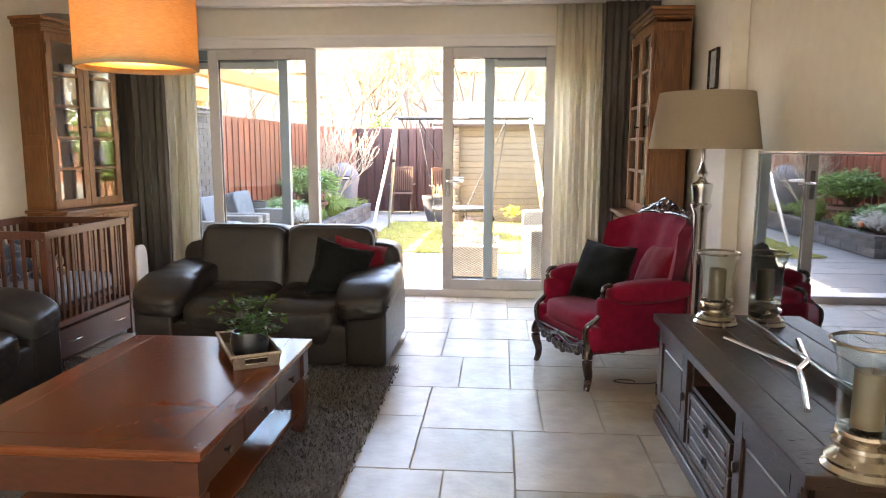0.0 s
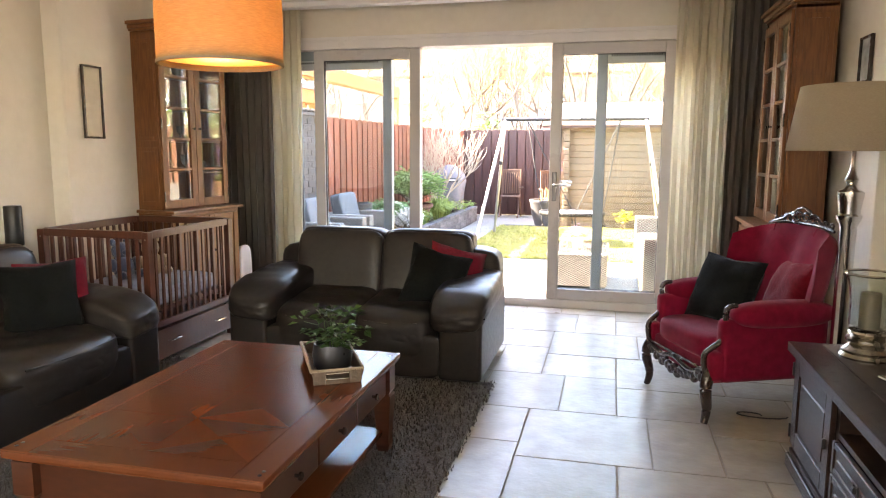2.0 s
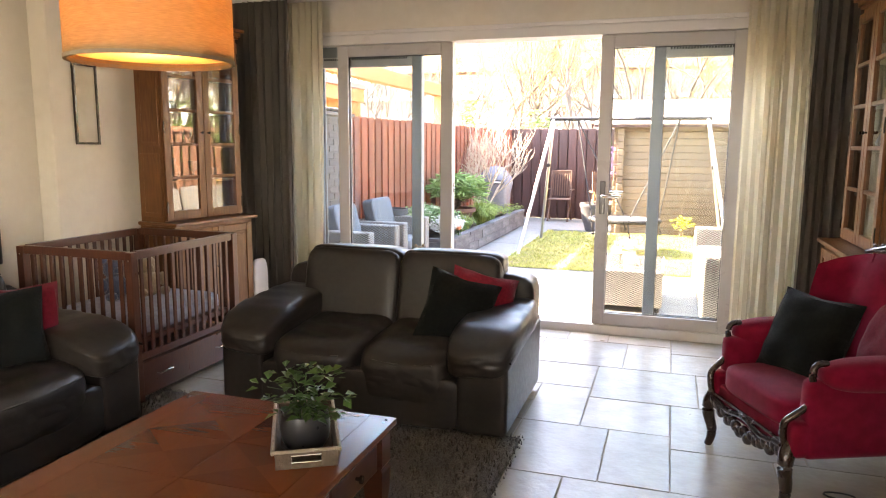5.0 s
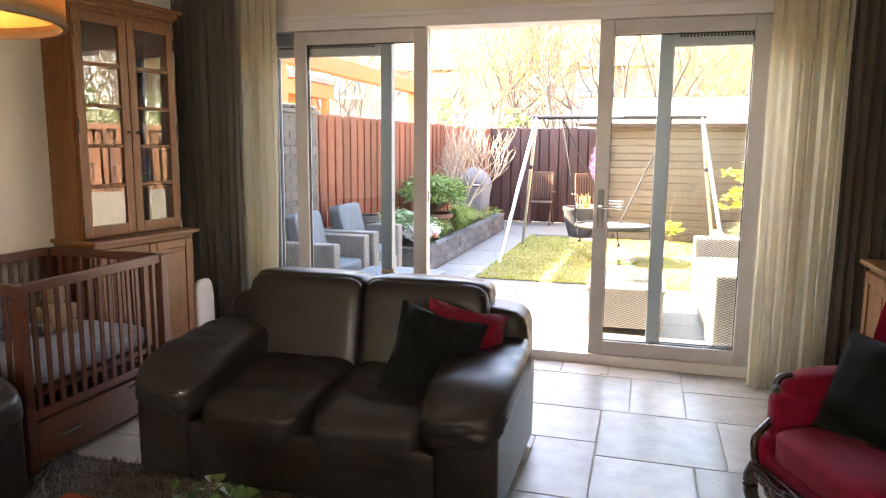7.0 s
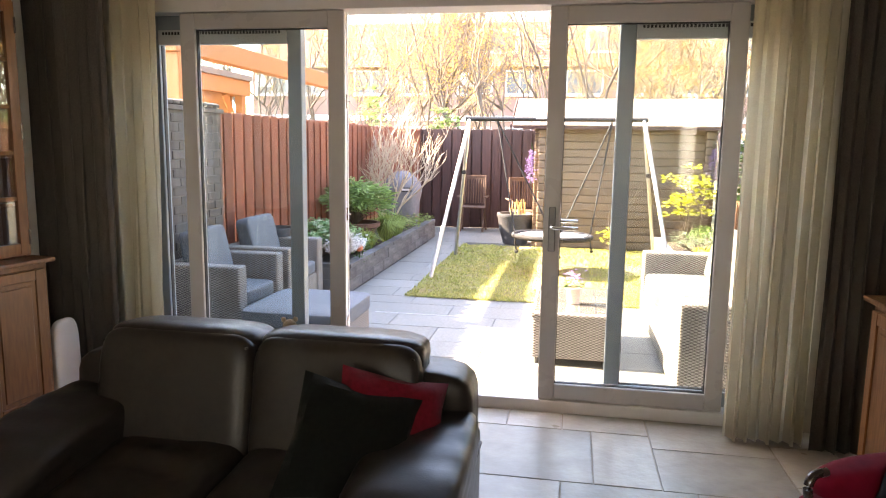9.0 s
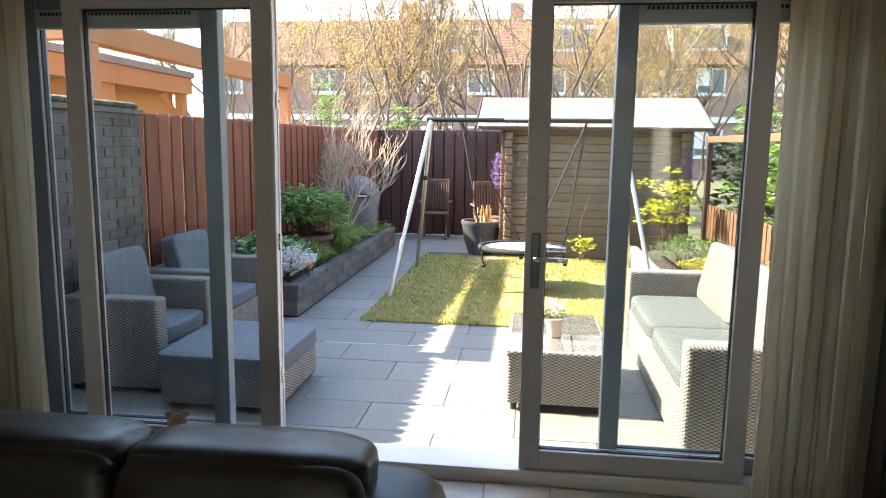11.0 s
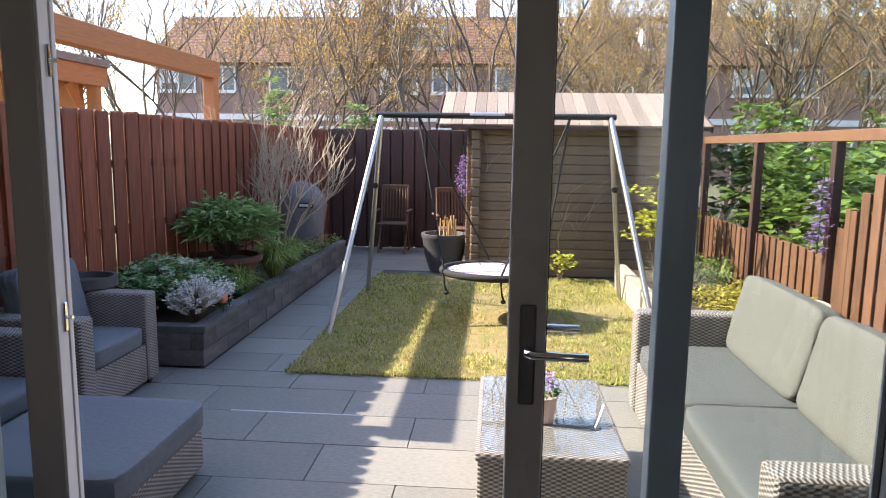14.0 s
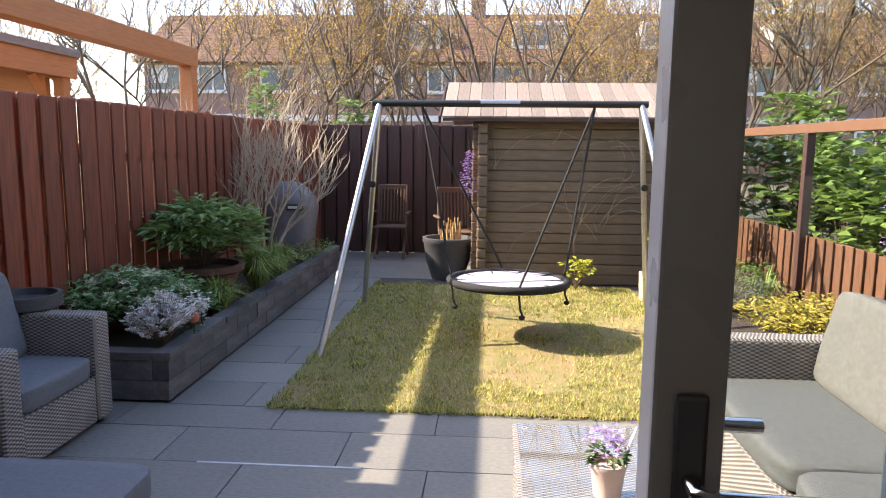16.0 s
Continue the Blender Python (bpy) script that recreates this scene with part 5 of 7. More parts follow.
WICKER = wicker_material("grey_wicker", (0.41, 0.385, 0.365), (0.30, 0.28, 0.265))
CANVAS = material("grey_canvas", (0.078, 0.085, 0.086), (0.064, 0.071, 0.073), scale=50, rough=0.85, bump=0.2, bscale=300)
# brighter, bluer canvas copy: sky-lit shade on chairs and ottoman put into colour
CANVAS_SHADE = material("sky_shade_canvas", (0.135, 0.15, 0.17), (0.112, 0.126, 0.145), scale=50, rough=0.85, bump=0.2, bscale=300)
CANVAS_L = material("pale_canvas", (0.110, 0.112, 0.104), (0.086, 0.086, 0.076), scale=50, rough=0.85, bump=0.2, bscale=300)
SLAB = material("anthracite_slab", (0.19, 0.186, 0.17), (0.148, 0.145, 0.133), scale=30, rough=0.6, bump=0.2, bscale=160, vary=0.12, c3=(0.205, 0.19, 0.165), big=1.5, rvar=0.2)
BLOCK = material("grey_block", (0.125, 0.12, 0.12), (0.075, 0.073, 0.074), scale=22, rough=0.85, bump=0.4, bscale=90, vary=0.28, c3=(0.17, 0.16, 0.155), big=3)
PALEBLOCK = material("pale_block", (0.36, 0.33, 0.27), (0.27, 0.25, 0.2), scale=18, rough=0.9, bump=0.4, bscale=90, vary=0.15)
FENCE = material("red_brown_stain", (0.25, 0.064, 0.030), (0.13, 0.035, 0.019), scale=7, rough=0.6, stretch=(12, 12, 1), bump=0.2, bscale=30, vary=0.25, c3=(0.085, 0.028, 0.018))
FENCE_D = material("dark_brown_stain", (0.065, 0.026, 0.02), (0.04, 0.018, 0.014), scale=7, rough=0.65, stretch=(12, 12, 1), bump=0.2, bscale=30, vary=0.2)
FENCE_L = material("brown_stain", (0.155, 0.070, 0.034), (0.075, 0.034, 0.019), scale=7, rough=0.65, stretch=(12, 12, 1), bump=0.2, bscale=30, vary=0.2)
LOG = material("weathered_log", (0.20, 0.137, 0.08), (0.125, 0.083, 0.05), scale=6, rough=0.75, stretch=(1, 10, 12), bump=0.25, bscale=30, vary=0.15, c3=(0.095, 0.07, 0.05), big=1.6)
ROOFBOARD = material("silvered_board", (0.235, 0.185, 0.155), (0.15, 0.12, 0.10), scale=8, rough=0.8, stretch=(10, 1, 10), bump=0.2, bscale=40, vary=0.25)
DOUGLAS = material("orange_timber", (0.50, 0.20, 0.07), (0.40, 0.15, 0.05), scale=6, rough=0.55, stretch=(10, 1, 10), bump=0.1, bscale=40, vary=0.08)
GRASS = translucent_material("lawn_blades", (0.26, 0.30, 0.06), (0.46, 0.385, 0.13), 0.25, scale=9, vary=0.45)
TURF = material("turf", (0.15, 0.155, 0.045), (0.25, 0.18, 0.085), scale=16, rough=0.95, bump=0.7, bscale=120, c3=(0.24, 0.16, 0.08), big=2.0)
EARTH = material("far_ground", (0.10, 0.10, 0.05), (0.07, 0.06, 0.035), scale=2, rough=1.0)
STEEL = material("galvanised_steel", (0.55, 0.55, 0.56), (0.48, 0.48, 0.49), scale=20, rough=0.32, metal=0.9)
ROPE = material("black_rope", (0.010, 0.010, 0.011), rough=0.8, bump=0.5, bscale=300)
MESHCLOTH = material("pale_nest_cloth", (0.40, 0.33, 0.38), (0.5, 0.45, 0.47), scale=12, rough=1.0, c3=(0.34, 0.25, 0.34), big=4)
TERRACOTTA = material("terracotta", (0.13, 0.062, 0.042), (0.085, 0.042, 0.03), scale=14, rough=0.85, bump=0.2)
LEADPOT = material("grey_planter_pot", (0.075, 0.075, 0.08), (0.045, 0.045, 0.05), scale=16, rough=0.6, stretch=(1, 1, 6), bump=0.3, bscale=40)
COVER = material("grill_cover", (0.18, 0.17, 0.19), (0.14, 0.135, 0.15), scale=20, rough=0.6, bump=0.3, bscale=20)
TEAK = material("old_teak", (0.12, 0.066, 0.042), (0.075, 0.042, 0.027), scale=10, rough=0.7, stretch=(8, 8, 1))
BARK = material("pale_bark", (0.44, 0.36, 0.27), (0.28, 0.23, 0.17), scale=20, rough=0.9, bump=0.4, bscale=60, stretch=(4, 4, 1))
BARK_D = material("grey_brown_bark", (0.15, 0.115, 0.088), (0.075, 0.058, 0.046), scale=20, rough=0.9, stretch=(4, 4, 1), vary=0.3)
RHODO = translucent_material("rhododendron_leaf", (0.22, 0.33, 0.11), (0.15, 0.25, 0.08), 0.3, scale=20, vary=0.35, rough=0.4)
SKIMMIA = translucent_material("skimmia_leaf", (0.19, 0.34, 0.12), (0.11, 0.22, 0.075), 0.3, scale=20, vary=0.35, rough=0.4)
LAUREL = translucent_material("laurel_leaf", (0.17, 0.25, 0.06), (0.085, 0.15, 0.035), 0.35, scale=12, vary=0.45, rough=0.3)
YELLOWLEAF = translucent_material("yellow_green_leaf", (0.42, 0.42, 0.05), (0.33, 0.36, 0.04), 0.4, scale=20, vary=0.3)
GOLDLEAF = translucent_material("golden_leaf", (0.42, 0.34, 0.06), (0.26, 0.25, 0.045), 0.3, scale=20, vary=0.4)
TUFT = translucent_material("tuft_blade", (0.28, 0.36, 0.10), (0.20, 0.28, 0.075), 0.3, scale=20, vary=0.35)
LAVENDER = translucent_material("grey_green_leaf", (0.17, 0.21, 0.12), (0.12, 0.16, 0.085), 0.25, scale=20, vary=0.35)
BUD = translucent_material("spring_bud", (0.58, 0.42, 0.09), (0.36, 0.19, 0.08), 0.4, scale=20, vary=0.4)
PURPLE = translucent_material("purple_petal", (0.26, 0.14, 0.42), (0.50, 0.38, 0.62), 0.3, scale=30, vary=0.45)
PALEPETAL = translucent_material("white_petal", (0.82, 0.80, 0.76), (0.70, 0.67, 0.63), 0.3, scale=30, vary=0.2)
PINKPETAL = translucent_material("orange_petal", (0.7, 0.3, 0.15), (0.6, 0.2, 0.12), 0.3, scale=30, vary=0.2)
WHITEPOT = material("pale_pink_pot", (0.55, 0.42, 0.38), (0.5, 0.38, 0.34), rough=0.5)
BRICK = material("grey_brick", (0.115, 0.098, 0.085), (0.08, 0.068, 0.06), scale=25, rough=0.9, bump=0.4, bscale=120, vary=0.25)
REDBRICK = material("far_brickwork", (0.24, 0.145, 0.125), (0.18, 0.11, 0.095), scale=14, rough=0.9, c3=(0.3, 0.2, 0.16))
ROOFTILE = material("far_roof_tile", (0.15, 0.075, 0.048), (0.10, 0.052, 0.036), scale=5, rough=0.85, bump=0.4, bscale=8)
BEDSAND = material("dark_joint_sand", (0.085, 0.08, 0.075), rough=0.95, bump=0.3, bscale=200)
MORTAR = material("grey_mortar", (0.125, 0.115, 0.105), rough=0.95, bump=0.3, bscale=150)
GZ = -0.05

bm = B(); bmesh.ops.create_grid(bm, x_segments=2, y_segments=2, size=900, matrix=pose(0, 300, -0.16))
structure("ground", bm, EARTH, "earth and rough grass beyond the garden")
bm = B(); box(bm, -3.75, 2.2, 6.56, 15.8, -0.16, GZ - 0.012)
patio = structure("pavement", bm, BEDSAND, "anthracite concrete slab terrace and path")

# lawn
bm = B()
n1, n2 = 40, 56
gv = [[bm.verts.new((-2.0 + 2.82 * i / n1, 9.40 + 3.85 * j / n2, GZ + 0.012 + 0.008 * noise.noise(Vector((i * 0.3, j * 0.3, 0))))) for j in range(n2 + 1)] for i in range(n1 + 1)]
for i in range(n1):
    for j in range(n2):
        bm.faces.new((gv[i][j], gv[i + 1][j], gv[i + 1][j + 1], gv[i][j + 1]))
lawn = structure("lawn", bm, TURF, "short yellow-green lawn with worn patches")
rg = random.Random(21)
bm = B()
for k in range(52000):
    x, y = rg.uniform(-2.02, 0.82), 9.37 + 3.9 * rg.random() ** 1.25
    bare = noise.noise(Vector((x * 1.3, y * 0.9, 4.0))) + (0.5 if abs(x + 0.45) < 0.35 and 10 < y < 12.4 else 0)
    if bare > 0.32 and rg.random() < 0.8:
        continue
    clump = max(0.0, noise.noise(Vector((x * 9, y * 7, 1.0))))
    a = rg.uniform(0, 6.28)
    h = rg.uniform(0.012, 0.032) * (1 + 1.1 * clump)
    w = 0.0035 + 0.0006 * (y - 9.4)
    dx, dy = math.cos(a), math.sin(a)
    p = Vector((x, y, GZ + 0.008))
    bm.faces.new((bm.verts.new(p + Vector((-dy * w, dx * w, 0))), bm.verts.new(p + Vector((dy * w, -dx * w, 0))), bm.verts.new(p + Vector((dx * h * 0.7, dy * h * 0.7, h)))))
ob = part("grass_blades", bm, GRASS)
tagged(ob, "fine yellow-green grass blades of the lawn", "grass", kind="stuff")
bm = B(); box(bm, -2.13, -1.32, 8.66, 8.675, GZ, GZ + 0.003)
tagged(part("drain_strip", bm, STEEL), "thin steel drain strip set in the terrace", "drain")


# fences
def board_fence(name, label, m, length, height, mat, step=0.190, bw=0.166, both=True, post=1.8, z0=0.0, top=None):
    f = thing(name, label, "fence", m)
    bm = B(); box(bm, 0, bw, -0.009, 0.009, 0, 1, 0.003)
    b0 = None
    n = int(length / step)
    r = random.Random(int(length * 10))
    for k in range(n):
        h = height if top is None else top(k * step)
        mm = pose(k * step, r.uniform(-0.002, 0.002) - 0.014, z0, 0, 0, r.uniform(-1, 1)) @ Matrix.Diagonal((1, 1, h - z0 + r.uniform(-0.006, 0.006), 1))
        if b0 is None:
            b0 = part("board", bm, mat, f)
            b0.matrix_basis = mm
        else:
            share("board", b0.data, f, mm)
        if both:
            share("board", b0.data, f, pose(k * step + step / 2 + 0.01, 0.045, z0) @ Matrix.Diagonal((0.88, 1, h - z0 - 0.01, 1)))
    for z in (0.25, 0.5, 0.78):
        bm = B(); box(bm, 0, length, 0.0, 0.03, z * height - 0.03, z * height + 0.03)
        part("rail", bm, mat, f)
    k = 0.0
    while k <= length:
        bm = B(); box(bm, k - 0.035, k + 0.035, -0.03, 0.045, 0, (height if top is None else top(k)) + 0.01, 0.004)
        part("post", bm, mat, f)
        k += post
    return f


board_fence("garden_fence", "red-brown stained board fence beside the planter", pose(-3.27, 15.70, GZ, 0, 0, -92.9), 7.24, 1.84, FENCE)
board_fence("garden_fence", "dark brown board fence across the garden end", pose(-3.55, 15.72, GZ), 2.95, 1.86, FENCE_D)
board_fence("low_fence", "brown board fence stepping up towards the house", pose(1.93, 13.4, GZ, 0, 0, -90), 6.6, 0.86, FENCE_L, step=0.15, bw=0.108, z0=0.1,
            top=lambda d: 0.84 if d < 3.2 else 0.84 + min(0.85, (d - 3.2) * 0.9))

# brick screen wall next to the house
wall_l = B(); box(wall_l, -3.66, -3.535, 6.66, 8.46, -0.1, 1.76)
screen = structure("garden_wall", wall_l, MORTAR, "grey rough brick screen wall beside the terrace")
bm = B(); box(bm, -3.68, -3.50, 6.66, 8.48, 1.76, 1.80, 0.006)
part("coping", bm, BRICK, screen)
# own house above and beside the doors
bm = B(); box(bm, -4.2, -3.88, 6.36, 6.66, -0.1, 5.6); box(bm, 1.63, 2.2, 6.36, 6.66, -0.1, 5.6); box(bm, -3.88, 1.63, 6.46, 6.66, 2.62, 5.6)
structure("wall_facade", bm, BRICK, "grey brick garden front of the house")


# scalloped coping tiles on the screen wall
bm = B(); puff(bm, -0.10, 0.10, -0.052, 0.052, 0, 0.055, 3, 4)
s0 = None
for k in range(16):
    mm = pose(-3.59, 6.74 + k * 0.108, 1.795)
    if s0 is None:
        s0 = part("coping_tile", bm, BRICK, screen)
        s0.matrix_basis = mm
    else:
        share("coping_tile", s0.data, screen, mm)


# block planters
def planter(name, label, x0, x1, y0, y1, h, mat, blen=0.33, courses=2, cope=0.05):
    p = thing(name, label, "planter", pose(0, 0, GZ))
    bm = B(); box(bm, x0 + 0.1, x1 - 0.02, y0 + 0.1, y1 - 0.02, 0, h - 0.06)
    part("soil", bm, SOIL, p)
    ch = (h - cope) / courses
    bm = B(); box(bm, -0.5, 0.5, -0.5, 0.5, -0.5, 0.5, 0.02)
    b0 = None
    r = random.Random(int(y0 * 7))
    spots = []
    for c in range(courses + 1):
        z, hh, lap = (c * ch, ch, 0.0) if c < courses else (h - cope, cope, 0.008)
        y = y0
        while y < y1 - 0.01:
            l = min(blen * (1.0 if (c % 2 == 0 or y > y0) else 0.5), y1 - y)
            spots.append(((x1 - 0.05 if x0 < -1 else x0 + 0.05), y + l / 2, z + hh / 2, 0.1 + 2 * lap, l - 0.004, hh - 0.003))
            y += l
        x = x0 if x0 < -1 else x0 + 0.1
        xe = x1 - 0.1 if x0 < -1 else x1
        while x < xe - 0.01:
            l = min(blen * 0.9, xe - x)
            spots.append((x + l / 2, y0 + 0.05, z + hh / 2, l - 0.004, 0.1 + 2 * lap, hh - 0.003))
            x += l
    for X_, Y_, Z_, a, b, c in spots:
        mm = pose(X_ + r.uniform(-0.003, 0.003), Y_, Z_, 0, 0, r.uniform(-0.6, 0.6)) @ Matrix.Diagonal((a, b, c, 1))
        if b0 is None:
            b0 = part("block", bm, mat, p)
            b0.matrix_basis = mm
        else:
            share("block", b0.data, p, mm)
    return p


planter("raised_bed", "raised bed of dark grey blocks along the fence", -3.42, -2.63, 9.45, 14.2, 0.30, BLOCK, 0.46)
planter("raised_bed", "raised bed of pale sandy blocks beside the lawn", 0.82, 1.88, 9.55, 12.75, 0.30, PALEBLOCK, 0.5)

# shed
shed = thing("garden_shed", "weathered log shed with a silvered board roof", "shed", pose(0, 0, GZ))
SX0, SX1, SY0, SY1 = -0.82, 1.62, 13.5, 15.4
lm = None
for k in range(16):
    z = k * 0.117
    if lm is None:
        bm = B(); box(bm, SX0 - 0.12, SX1 + 0.12, -0.025, 0.025, 0.002, 0.115, 0.014, 2)
        lm = part("log", bm, LOG, shed)
        lm.matrix_basis = pose(0, SY0, z)
    else:
        share("log", lm.data, shed, pose(0, SY0, z))
sm = None
for k in range(16):
    z = k * 0.117 - 0.0585
    for x in (SX0, SX1):
        if sm is None:
            bm = B(); box(bm, -0.055, 0.055, SY0 - 0.13, SY1, 0.002, 0.115, 0.022, 2)
            sm = part("log", bm, LOG, shed)
            sm.matrix_basis = pose(x, 0, max(z, -0.0))
        else:
            share("log", sm.data, shed, pose(x, 0, z))
bm = B(); box(bm, SX0, SX1, SY1 - 0.05, SY1, 0, 2.2)
part("back_wall", bm, LOG, shed)
slope = math.degrees(math.atan2(0.44, 1.1))
bm = B(); box(bm, 0.002, 0.138, 0, 1.24, 0, 0.022, 0.003)
r0 = None
for k in range(23):
    mm = pose(-1.27 + k * 0.14, SY0 - 0.24, 1.86, slope, 0, 0)
    if r0 is None:
        r0 = part("roof_board", bm, ROOFBOARD, shed)
        r0.matrix_basis = mm
    else:
        share("roof_board", r0.data, shed, mm)
    share("roof_board", r0.data, shed, pose(-1.27 + k * 0.14 + 0.14, SY0 + 2.04, 1.86, slope, 0, 180))
for x in (-1.30, 1.95):
    bm = B(); box(bm, x - 0.01, x + 0.012, 0, 1.26, -0.06, 0.02)
    part("barge_board", bm, FENCE_D, shed, m=pose(0, SY0 - 0.25, 1.86, slope))
bm = B(); box(bm, -1.26, 1.94, SY0 - 0.235, SY0 - 0.22, 1.825, 1.86)
part("fascia", bm, FENCE_D, shed, "dark thin eave board")
# climbing bare stems on the shed front
rs = random.Random(31)
climber = thing("climber", "bare pale climber stems trained over the shed", "climber", pose(0, 0, GZ))
PALESTEM = material("pale_stem", (0.33, 0.25, 0.17), (0.20, 0.15, 0.10), rough=0.8)
for k in range(15):
    bm = B()
    x, z = (rs.uniform(-0.1, 0.6), rs.uniform(0.5, 1.0)) if k % 3 else (rs.uniform(-0.7, 1.4), rs.uniform(1.3, 1.7))
    a, bend = rs.uniform(0.2, 2.9), rs.choice((-1, 1)) * rs.uniform(0.08, 0.34)
    pts = []
    for q in range(12):
        pts.append((x, SY0 - 0.04 - 0.03 * rs.random(), z))
        a += bend + rs.uniform(-0.2, 0.2)
        x += 0.10 * math.cos(a)
        z += 0.10 * math.sin(a)
        x, z = min(max(x, -0.7), 1.5), min(max(z, 0.2), 1.75)
    tube(bm, pts, 0.0055, 5, 0.0025)
    part("stem", bm, PALESTEM, climber, smooth=True)
bm = B(); tube(bm, [(0.25, SY0 - 0.05, 0.0), (0.22, SY0 - 0.06, 0.5), (0.35, SY0 - 0.05, 0.95)], 0.014, 6, 0.008)
part("main_stem", bm, PALESTEM, climber, smooth=True)

# nest swing
sw = thing("nest_swing", "steel A-frame swing with a round nest seat", "swing", pose(0, 0, GZ))
ST = 1.89
bm = B(); tube(bm, [(-1.70, 11.33, ST), (0.52, 11.33, ST)], 0.028, 12)
part("top_bar", bm, BLACK, sw, "black top tube", smooth=True)
bm = B(); tube(bm, [(-0.82, 11.33, ST + 0.004), (-0.50, 11.33, ST + 0.004)], 0.029, 12)
part("coupling", bm, STEEL, sw)
for xt, xf in ((-1.65, -1.955), (0.47, 0.79)):
    for yf in (10.42, 12.24):
        bm = B(); tube(bm, [(xt, 11.33, ST), (xf, yf, 0)], 0.024, 12)
        part("leg", bm, STEEL, sw, smooth=True)
        bm = B(); c = Vector((xt, 11.33, ST)).lerp(Vector((xf, yf, 0)), 0.36)
        tube(bm, [c, c + Vector((0, (11.33 - yf) * 0.06, 0))], 0.03, 8)
        part("clamp", bm, BLACK, sw)
NC = Vector((-0.57, 11.12, 0.47))
ring = [NC + Vector((0.47 * math.cos(k * 0.19635), 0.47 * math.sin(k * 0.19635), 0.012 * math.cos(k * 0.19635 + 2))) for k in range(33)]
bm = B(); tube(bm, ring, 0.032, 10)
nest = part("nest_ring", bm, ROPE, sw, "black padded ring", smooth=True)
bm = B(); bmesh.ops.create_circle(bm, cap_ends=True, radius=0.45, segments=40, matrix=Matrix.Translation(NC + Vector((0, 0, 0.016))))
bmesh.ops.inset_region(bm, faces=list(bm.faces), thickness=0.2, depth=-0.012)
part("nest_cloth", bm, MESHCLOTH, nest, "faded lilac cloth", smooth=True)
for k in range(10):
    a = k * 0.628
    bm = B(); tube(bm, [NC + Vector((0.46 * math.cos(a), 0.46 * math.sin(a), 0.01)), NC + Vector((0.30 * math.cos(a + 0.1), 0.30 * math.sin(a + 0.1), 0.0))], 0.006, 5)
    part("lacing", bm, ROPE, nest)
for xb, a in ((-1.30, 3.45), (-1.30, 1.66), (0.10, -1.42), (0.10, 0.2)):
    bm = B(); tube(bm, [(xb, 11.33, ST - 0.02), NC + Vector((0.47 * math.cos(a), 0.47 * math.sin(a), 0.03))], 0.010, 6)
    part("rope", bm, ROPE, sw)
    e = NC + Vector((0.47 * math.cos(a), 0.47 * math.sin(a), -0.02))
    bm = B(); tube(bm, [e, e + Vector((0.01, -0.01, -0.10)), e + Vector((0.03, 0, -0.16))], 0.009, 6); puff(bm, e.x - 0.0, e.x + 0.05, e.y - 0.02, e.y + 0.025, e.z - 0.19, e.z - 0.15, 2, 3)
    part("knot_end", bm, ROPE, sw)


# wicker lounge: x along the seat, front towards -y
def lounge(m, w, d, seats, label, back_mat, seat_mat, backh, arm=0.58, aw=0.14, group="", cat="garden sofa", name="wicker_sofa", seat=0.405):
    s = thing(name, label, cat, m, group)
    for sx in (-1, 1):
        xs = sorted((sx * w / 2, sx * (w / 2 - aw)))
        bm = B(); box(bm, *xs, 0, d, 0.03, arm, 0.025, 3)
        part("arm", bm, WICKER, s)
    bm = B(); box(bm, -w / 2 + aw, w / 2 - aw, 0.015, d - 0.1, 0.03, seat - 0.125, 0.012, 2)
    part("base", bm, WICKER, s)
    bm = B(); box(bm, -w / 2 + aw, w / 2 - aw, d - 0.10, d, 0.03, arm, 0.02, 3)
    part("back", bm, WICKER, s)
    iw = (w - 2 * aw) / seats
    for k in range(seats):
        x0 = -w / 2 + aw + k * iw
        bm = B(); puff(bm, x0 + 0.004, x0 + iw - 0.004, 0.005, d - 0.1, seat - 0.125, seat, 9, 10, wrinkle=0.010, seed=k)
        part("seat_cushion", bm, seat_mat, s, smooth=True)
        bm = B(); puff(bm, -iw / 2 + 0.01, iw / 2 - 0.01, -0.075, 0.075, 0, backh - seat + 0.03, 9, 14, wrinkle=0.018, seed=k + 5, m=pose(x0 + iw / 2, d - 0.235, seat - 0.02, -13))
        part("back_cushion", bm, back_mat, s, smooth=True)
    for sx in (-1, 1):
        for y in (0.05, d - 0.05):
            bm = B(); lathe(bm, [(0.02, 0), (0.022, 0.03)], 10, (sx * (w / 2 - 0.06), y, 0))
            part("foot", bm, BLACK, s)
    return s


lounge(pose(0.295, 7.865, GZ, 0, 0, -90), 2.25, 0.80, 2, "grey wicker garden sofa with back cushions paler than the seat", CANVAS_L, CANVAS, 0.90, arm=0.645, seat=0.465)
lounge(pose(-2.82, 7.74, GZ, 0, 0, 90), 0.84, 0.66, 1, "grey wicker garden armchair with dark cushions", CANVAS_SHADE, CANVAS_SHADE, 0.86, arm=0.62, group="wicker armchairs", cat="garden chair", name="wicker_armchair")
lounge(pose(-2.83, 8.745, GZ, 0, 0, 90), 0.88, 0.66, 1, "grey wicker garden armchair with dark cushions", CANVAS_SHADE, CANVAS_SHADE, 0.86, arm=0.62, group="wicker armchairs", cat="garden chair", name="wicker_armchair")
ot = thing("ottoman", "grey wicker ottoman with a dark flat cushion", "ottoman", pose(-2.33, 7.50, GZ))
bm = B(); box(bm, -0.37, 0.37, -0.38, 0.38, 0.03, 0.225, 0.015, 2)
part("base", bm, WICKER, ot)
